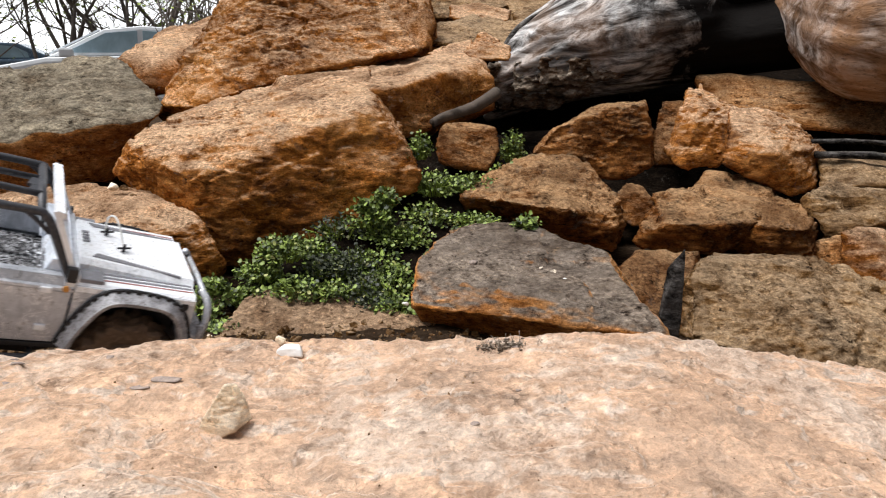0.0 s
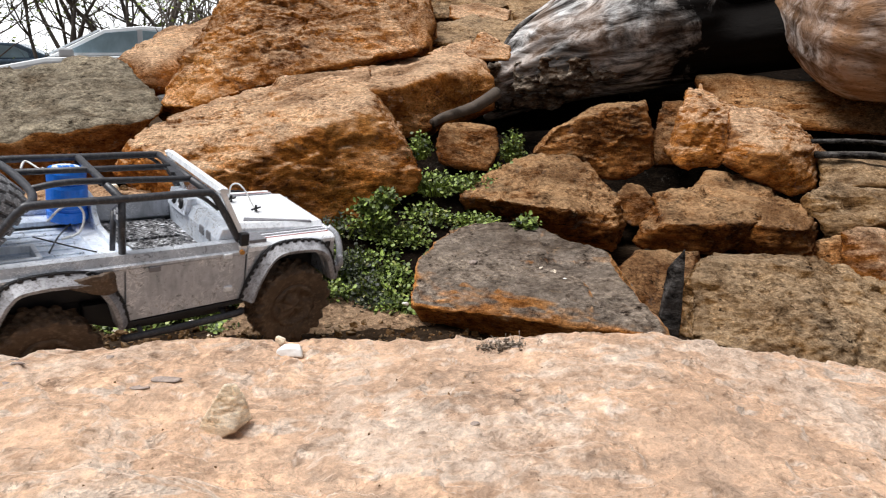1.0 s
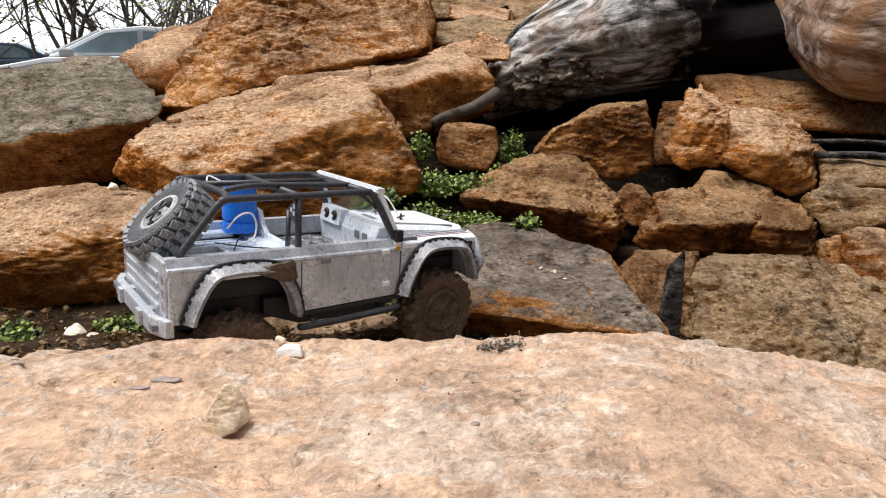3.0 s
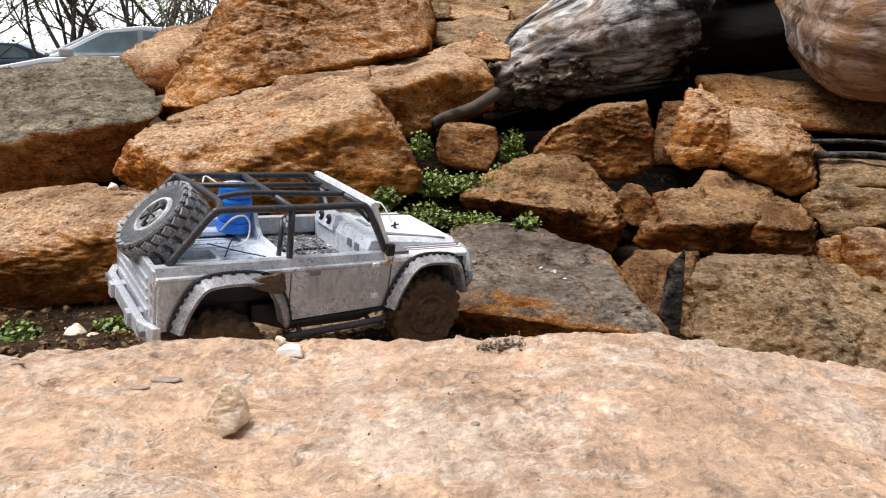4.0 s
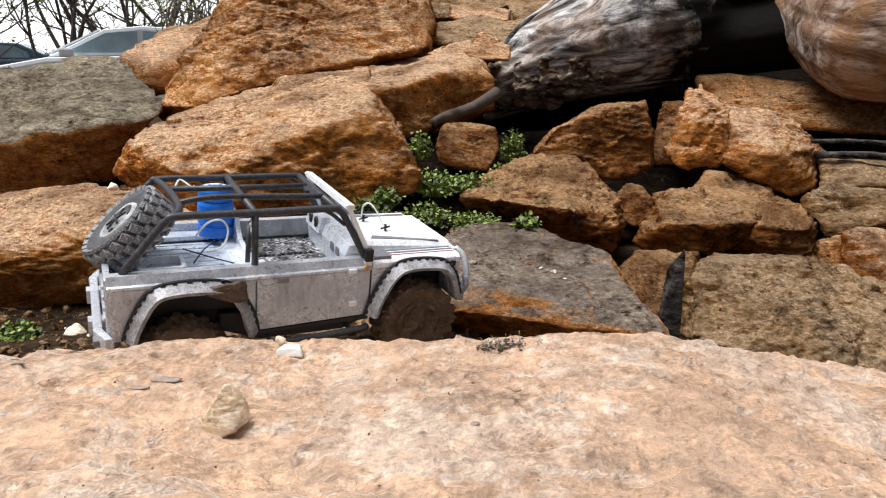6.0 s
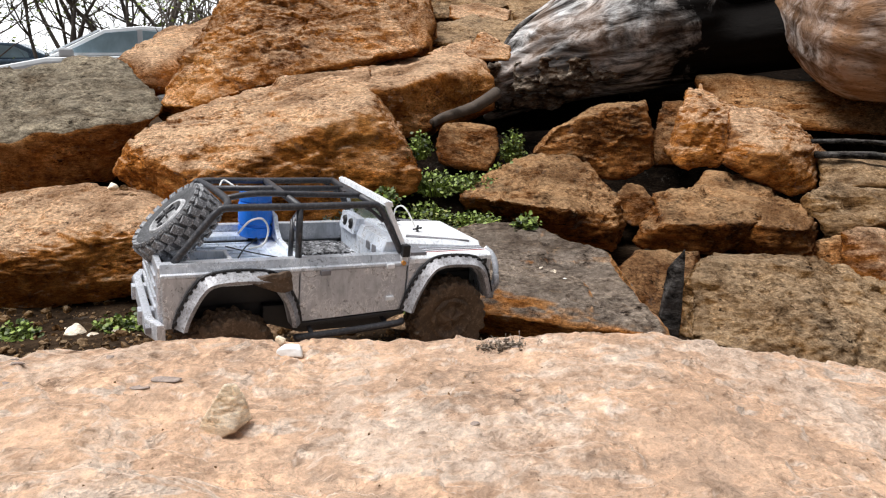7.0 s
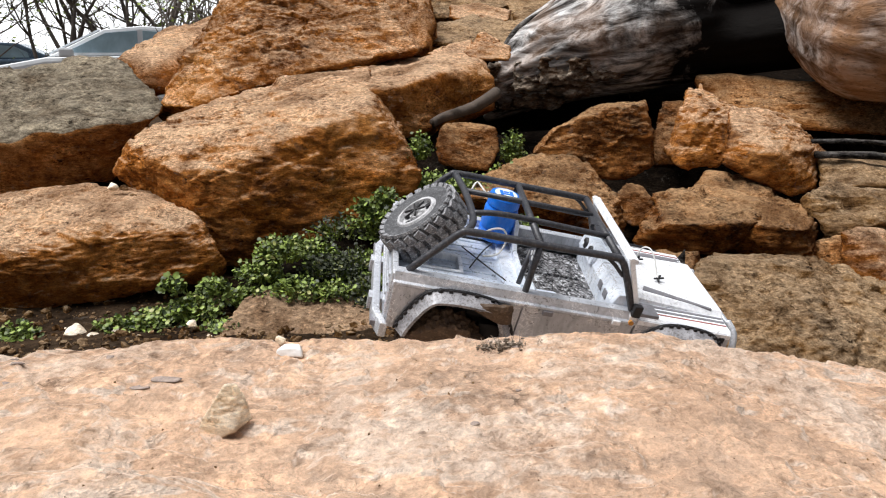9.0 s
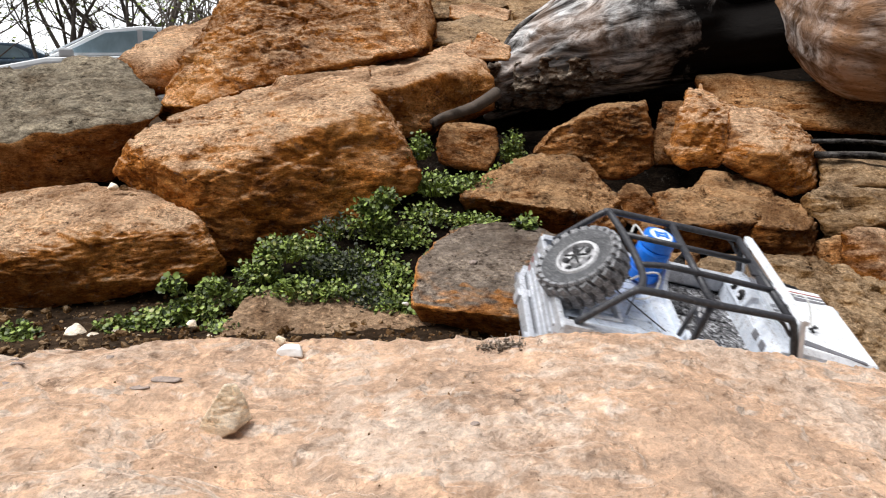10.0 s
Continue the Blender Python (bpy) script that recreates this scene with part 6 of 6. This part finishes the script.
lathe(bm, [(0.0145, 0.0520), (0.0145, 0.0533), (0.0001, 0.0533)], 24, Matrix.Translation((-0.066, 0.056, 0.001)) @ Euler((radians(90), 0, 0)).to_matrix().to_4x4())
disc = part("cap_disc", bm, M_PALEBLUE, cap, "pale disc on the tank's cap")
bm = bmesh.new()
for x0, x1, y0, y1 in ((-0.074, -0.070, 0.049, 0.062), (-0.061, -0.057, 0.050, 0.063), (-0.070, -0.061, 0.052, 0.055), (-0.069, -0.062, 0.058, 0.061)):
    box(bm, x0, x1, y0, y1, 0.0538, 0.0551)
part("cap_mark", bm, M_BLUE, disc)
bm = bmesh.new()
tube(bm, curve([(-0.095, 0.020, 0.004), (-0.082, 0.016, 0.020), (-0.066, 0.018, 0.022), (-0.058, 0.020, 0.008), (-0.066, 0.010, -0.008), (-0.085, 0.005, -0.012)], 8), 0.0013, 8)
part("hose", bm, M_WIRE, tank, "pale looped hose", smooth=True)
# wheels
TYRE_R = 0.056


PROFILE = [(0.027, -0.016), (0.033, -0.019), (0.045, -0.0205), (0.0505, -0.019), (0.0525, -0.014), (0.053, 0.0), (0.0525, 0.014), (0.0505, 0.019), (0.045, 0.0205), (0.033, 0.019), (0.027, 0.016)]


def mud_tyre():
    """A knobbly tyre whose tread is filled and lumped with mud."""
    bm = bmesh.new()
    way = curve([(r, y, 0) for r, y in PROFILE], 4)
    lathe(bm, [(p.x, p.y) for p in way], 110)
    co = np.array([v.co[:] for v in bm.verts])
    a = np.arctan2(co[:, 2], co[:, 0])
    r = np.hypot(co[:, 0], co[:, 2])
    row = np.where(np.abs(co[:, 1]) < 0.006, 0.5, 0.0) + np.where(co[:, 1] > 0, 0.25, 0)
    block = (np.sin(20 * a + 6.28 * row + 90 * co[:, 1]) > -0.15) * (r > 0.046)
    lump = fbm(co / 0.014, 4)
    for v, h, up in zip(bm.verts, lump, block):
        v.co += Vector((v.co.x, v.co.y * 0.5, v.co.z)).normalized() * (0.0034 * float(up) + 0.0065 * float(h))
    for v in bm.verts:
        v.co *= 0.93
    return bm


def mud_hub():
    """The wheel's middle, packed with mud."""
    bm = bmesh.new()
    lathe(bm, [(0.031, 0.012), (0.031, -0.013), (0.029, -0.0165), (0.026, -0.019), (0.023, -0.0175), (0.019, -0.014), (0.015, -0.013), (0.011, -0.016), (0.007, -0.018), (0.0005, -0.018)], 48)
    co = np.array([v.co[:] for v in bm.verts])
    for v, h in zip(bm.verts, fbm(co / 0.009 + 4, 3)):
        v.co.y += 0.007 * float(h)
    return bm


def rim_mesh():
    bm = bmesh.new()
    lathe(bm, [(0.029, 0.0165), (0.029, -0.0165), (0.027, -0.0195), (0.0235, -0.0195), (0.022, -0.013), (0.013, -0.011), (0.010, -0.0165), (0.0001, -0.0165)], 40)
    return bm


def fit_wheel(name, m, muddy):
    wheel = empty(name, m)
    wheel.parent = truck
    if muddy:
        part("tyre", mud_tyre(), M_MUD, wheel, "mud-caked knobbly tyre", smooth=False)
        part("rim", mud_hub(), M_MUD, wheel, "rim packed with wet mud", smooth=True)
        return wheel
    bm = bmesh.new()
    lathe(bm, PROFILE, 48)
    part("tyre", bm, M_TYRE, wheel, "dusty black knobbly tyre", smooth=True)
    rim = part("rim", rim_mesh(), M_RIM, wheel, "pale scuffed rim")
    for k in range(6):
        a = 2 * math.pi * k / 6
        bm = bmesh.new()
        cylinder(bm, (0.0175 * math.cos(a), -0.0125, 0.0175 * math.sin(a)), (0, 1, 0), 0.0042, 0.004, 10)
        part("rim_hole", bm, M_BLACK, rim)
    lugs = []
    for x, y, z in ((0.0070, 0.0135, 0.0098), (0.0066, 0.0095, 0.0098), (0.010, 0.0045, 0.0098)):
        bm = bmesh.new()
        box(bm, -x / 2, x / 2, -y / 2, y / 2, -z / 2, z / 2, 0.0008)
        lugs.append(finish("lug", bm, M_LUG, False))
    n = 23
    for k in range(n):
        a = 2 * math.pi * k / n
        turn, half = Matrix.Rotation(a, 4, "Y"), Matrix.Rotation(a + math.pi / n, 4, "Y")
        spots = [(lugs[0], turn @ Matrix.Translation((0.0530, -0.0105, 0)) @ Matrix.Rotation(0.35, 4, "X")), (lugs[0], half @ Matrix.Translation((0.0530, 0.0105, 0)) @ Matrix.Rotation(-0.35, 4, "X")),
                 (lugs[1], half @ Matrix.Translation((0.0530, 0.0, 0)) @ Matrix.Rotation(0.2, 4, "X")), (lugs[2], turn @ Matrix.Translation((0.0480, -0.0185, 0)) @ Matrix.Rotation(-0.5, 4, "Z")),
                 (lugs[2], half @ Matrix.Translation((0.0480, 0.0185, 0)) @ Matrix.Rotation(0.5, 4, "Z"))]
        for data, at in spots:
            ob = new("lug", data)
            ob.parent = wheel
            ob.matrix_basis = at
    return wheel


WHEELS = []
for x in (0.148, -0.126):
    for s in (-1, 1):
        home = Matrix.Translation((x, s * 0.084, -0.097)) @ Matrix.Rotation(0.0 if s < 0 else math.pi, 4, "Z")
        WHEELS.append((fit_wheel("wheel", home, True), x, s))
spare_turn = Vector((0.70, 0.0, -0.71)).to_track_quat("Y", "Z").to_matrix().to_4x4()
spare = fit_wheel("spare_wheel", Matrix.Translation((-0.167, 0.0, 0.021)) @ spare_turn @ Matrix.Scale(0.93, 4), False)
bm = bmesh.new()
for a in np.linspace(0, math.pi, 4)[:-1]:
    w = Vector((math.cos(a), 0, math.sin(a))) * 0.016
    tube(bm, [(-w.x, -0.021, -w.z), (w.x, -0.021, w.z)], 0.0014, 6)
part("spare_clamp", bm, M_BLACK, spare, smooth=True)
lump = rock_mesh("mud_lump", [(-0.030, -0.002, -0.004), (0.018, -0.004, -0.012), (-0.026, 0.003, 0.004), (0.016, 0.003, 0.009), (0.004, -0.005, 0.010), (0.010, -0.005, -0.016), (0.0, 0.004, 0.0), (-0.012, -0.004, 0.006)], 55, 5, 3, 0.6)
lump.materials.append(M_MUD)
ob = tagged(new("mud_lump", lump), "dried mud stuck on the rear flare")
ob.parent = truck
ob.location = (-0.078, -0.106, -0.016)
TRUCK_PATH = [
    (0.0, -0.4752, 0.6803, 0.1847, 8.95, 18.90, 30.89),
    (0.1, -0.4588, 0.6911, 0.1824, 10.35, 18.39, 32.95),
    (0.2, -0.4424, 0.7019, 0.1800, 11.74, 17.83, 35.00),
    (0.3, -0.4260, 0.7128, 0.1776, 13.11, 17.24, 37.02),
    (0.4, -0.4192, 0.7135, 0.1785, 14.06, 15.93, 37.44),
    (0.5, -0.4130, 0.7142, 0.1795, 14.54, 14.51, 37.95),
    (0.6, -0.3995, 0.7273, 0.1769, 13.58, 12.36, 38.70),
    (0.7, -0.3860, 0.7404, 0.1744, 12.61, 10.22, 39.50),
    (0.8, -0.3725, 0.7535, 0.1718, 11.63, 8.10, 40.35),
    (0.9, -0.3591, 0.7666, 0.1693, 10.64, 6.00, 41.24),
    (1.0, -0.3501, 0.7749, 0.1691, 9.33, 3.82, 41.32),
    (1.1, -0.3467, 0.7817, 0.1667, 7.03, 1.85, 40.36),
    (1.2, -0.3433, 0.7885, 0.1643, 4.78, -0.17, 39.49),
    (1.3, -0.3353, 0.8181, 0.1543, 1.41, -2.07, 35.88),
    (1.4, -0.3184, 0.8292, 0.1584, 0.31, -0.99, 34.83),
    (1.5, -0.2950, 0.8438, 0.1532, 0.39, -0.02, 34.65),
    (1.6, -0.2704, 0.8498, 0.1505, 0.15, 1.34, 36.09),
    (1.7, -0.2459, 0.8557, 0.1477, -0.05, 2.71, 37.54),
    (1.8, -0.2213, 0.8617, 0.1449, -0.20, 4.07, 38.99),
    (1.9, -0.1968, 0.8675, 0.1422, -0.32, 5.44, 40.45),
    (2.0, -0.1904, 0.8631, 0.1422, -1.34, 5.36, 38.54),
    (2.1, -0.1894, 0.8633, 0.1421, -1.81, 5.31, 38.77),
    (2.2, -0.1883, 0.8633, 0.1420, -2.28, 5.27, 39.01),
    (2.3, -0.1872, 0.8633, 0.1419, -2.73, 5.23, 39.27),
    (2.4, -0.1861, 0.8632, 0.1419, -3.17, 5.19, 39.53),
    (2.5, -0.1850, 0.8631, 0.1419, -3.61, 5.15, 39.80),
    (2.6, -0.1789, 0.8530, 0.1431, -3.04, 4.85, 38.14),
    (2.7, -0.1728, 0.8429, 0.1444, -2.46, 4.57, 36.49),
    (3.8, -0.1848, 0.8560, 0.1351, 5.60, 6.31, 36.46),
    (3.9, -0.1848, 0.8523, 0.1353, 5.53, 6.16, 36.04),
    (4.0, -0.1849, 0.8486, 0.1355, 5.45, 6.01, 35.61),
    (4.1, -0.1871, 0.8429, 0.1377, 6.31, 5.84, 34.77),
    (4.2, -0.1893, 0.8372, 0.1398, 7.17, 5.68, 33.92),
    (4.3, -0.1915, 0.8315, 0.1419, 8.04, 5.53, 33.08),
    (4.4, -0.1936, 0.8258, 0.1441, 8.92, 5.40, 32.24),
    (4.5, -0.1958, 0.8201, 0.1462, 9.80, 5.27, 31.40),
    (4.6, -0.2094, 0.8211, 0.1395, 10.96, 6.04, 27.87),
    (4.7, -0.2254, 0.8097, 0.1480, 9.37, 4.32, 26.03),
    (4.8, -0.2249, 0.8062, 0.1490, 8.92, 3.28, 26.63),
    (4.9, -0.2244, 0.8026, 0.1499, 8.47, 2.24, 27.23),
    (5.0, -0.2239, 0.7990, 0.1509, 8.02, 1.21, 27.84),
    (5.1, -0.2218, 0.8001, 0.1497, 7.67, 1.49, 27.72),
    (5.2, -0.2196, 0.8011, 0.1486, 7.33, 1.76, 27.60),
    (5.3, -0.2174, 0.8021, 0.1475, 6.99, 2.03, 27.48),
    (5.4, -0.2153, 0.8031, 0.1464, 6.66, 2.30, 27.35),
    (5.5, -0.2131, 0.8042, 0.1453, 6.32, 2.56, 27.22),
    (5.6, -0.2123, 0.8034, 0.1448, 6.27, 2.94, 27.53),
    (5.7, -0.2115, 0.8026, 0.1444, 6.22, 3.33, 27.84),
    (6.8, -0.1613, 0.8478, 0.1271, 0.97, 4.20, 26.10),
    (6.9, -0.1607, 0.8441, 0.1303, 1.22, 4.67, 26.93),
    (7.0, -0.1600, 0.8405, 0.1335, 1.48, 5.14, 27.77),
    (7.1, -0.1486, 0.8331, 0.1452, 3.52, 3.25, 26.77),
    (7.2, -0.1133, 0.8259, 0.1479, 5.93, 3.66, 23.77),
    (7.3, -0.0781, 0.8188, 0.1506, 8.33, 4.19, 20.80),
    (7.4, -0.0428, 0.8116, 0.1532, 10.72, 4.84, 17.87),
    (7.5, 0.0146, 0.8125, 0.1504, 12.92, 7.49, 13.34),
    (7.6, 0.0553, 0.8084, 0.1373, 13.51, 9.41, 11.72),
    (7.7, 0.0959, 0.8044, 0.1242, 14.06, 11.35, 10.12),
    (7.8, 0.1140, 0.8077, 0.1189, 14.42, 10.58, 11.09),
    (7.9, 0.1202, 0.8069, 0.1148, 14.51, 11.27, 9.06),
    (8.0, 0.1264, 0.8062, 0.1106, 14.57, 11.96, 7.03),
    (8.1, 0.1266, 0.8054, 0.1110, 14.49, 12.00, 6.91),
    (8.2, 0.1269, 0.8047, 0.1115, 14.41, 12.05, 6.78),
    (8.3, 0.1271, 0.8039, 0.1119, 14.33, 12.09, 6.65),
    (8.4, 0.1274, 0.8032, 0.1124, 14.25, 12.13, 6.52),
    (8.5, 0.1276, 0.8024, 0.1129, 14.17, 12.17, 6.38),
    (8.6, 0.1289, 0.8029, 0.1128, 14.04, 12.23, 6.43),
    (8.7, 0.1302, 0.8034, 0.1128, 13.91, 12.30, 6.47),
    (8.8, 0.1314, 0.8039, 0.1128, 13.78, 12.36, 6.50),
    (8.9, 0.1327, 0.8044, 0.1127, 13.65, 12.43, 6.54),
    (9.0, 0.1340, 0.8049, 0.1127, 13.53, 12.49, 6.58),
    (9.1, 0.1453, 0.8116, 0.1141, 12.50, 12.67, 5.55),
    (9.2, 0.1565, 0.8182, 0.1156, 11.47, 12.83, 4.53),
    (9.3, 0.1824, 0.8188, 0.1132, 11.81, 13.61, 5.31),
    (9.4, 0.2145, 0.8181, 0.1045, 11.86, 14.30, 5.79),
    (9.5, 0.2465, 0.8174, 0.0959, 11.91, 15.00, 6.26),
    (9.6, 0.2569, 0.8112, 0.0883, 13.34, 14.21, 5.39),
    (9.7, 0.2673, 0.8049, 0.0808, 14.77, 13.46, 4.51),
    (9.8, 0.2776, 0.7987, 0.0732, 16.21, 12.72, 3.61),
    (9.9, 0.2982, 0.7890, 0.0679, 17.66, 13.18, 4.41),
    (10.0, 0.3188, 0.7794, 0.0626, 19.11, 13.61, 5.22),
]


DROP_FRONT = ((0, 1.0, 1.9, 2.7, 3.8, 4.5, 5.7, 7.0, 7.5, 10), (-0.088, -0.088, -0.100, -0.100, -0.088, -0.084, -0.086, -0.086, -0.080, -0.082))
DROP_REAR = ((0, 1.0, 1.9, 2.7, 3.8, 4.5, 5.7, 7.0, 7.5, 10), (-0.100, -0.102, -0.118, -0.119, -0.112, -0.107, -0.105, -0.108, -0.098, -0.096))


def motions():
    walk(truck, [(t, pose(*row)) for t, *row in TRUCK_PATH])
    # the wheels turn with the way that the truck makes, and spin freely while it is stuck
    turned, rows, last = 0.0, [], None
    for t, *row in TRUCK_PATH:
        if last is not None:
            ahead = Euler([radians(a) for a in row[3:]]).to_matrix() @ Vector((1, 0, 0))
            gap = t - last[0]
            made = (Vector(row[:3]) - last[1]).dot(ahead) / TYRE_R
            slip = 6.0 * gap if 2.0 < t <= 2.8 or 3.7 < t < 4.7 else 0.0
            step = made + slip if gap < 0.5 else 1.2
            turned += max(-1.3, min(1.3, step))
        last = (t, Vector(row[:3]))
        rows.append((t, turned))
    for wheel, x, s in WHEELS:
        # the axles ride up and down on their springs
        drop = DROP_FRONT if x > 0 else DROP_REAR
        face = Matrix.Rotation(0.0 if s < 0 else math.pi, 4, "Z")
        walk(wheel, [(t, Matrix.Translation((x, s * 0.086, float(np.interp(t, *drop)))) @ face @ Matrix.Rotation(a * -s, 4, "Y")) for t, a in rows])


motions()
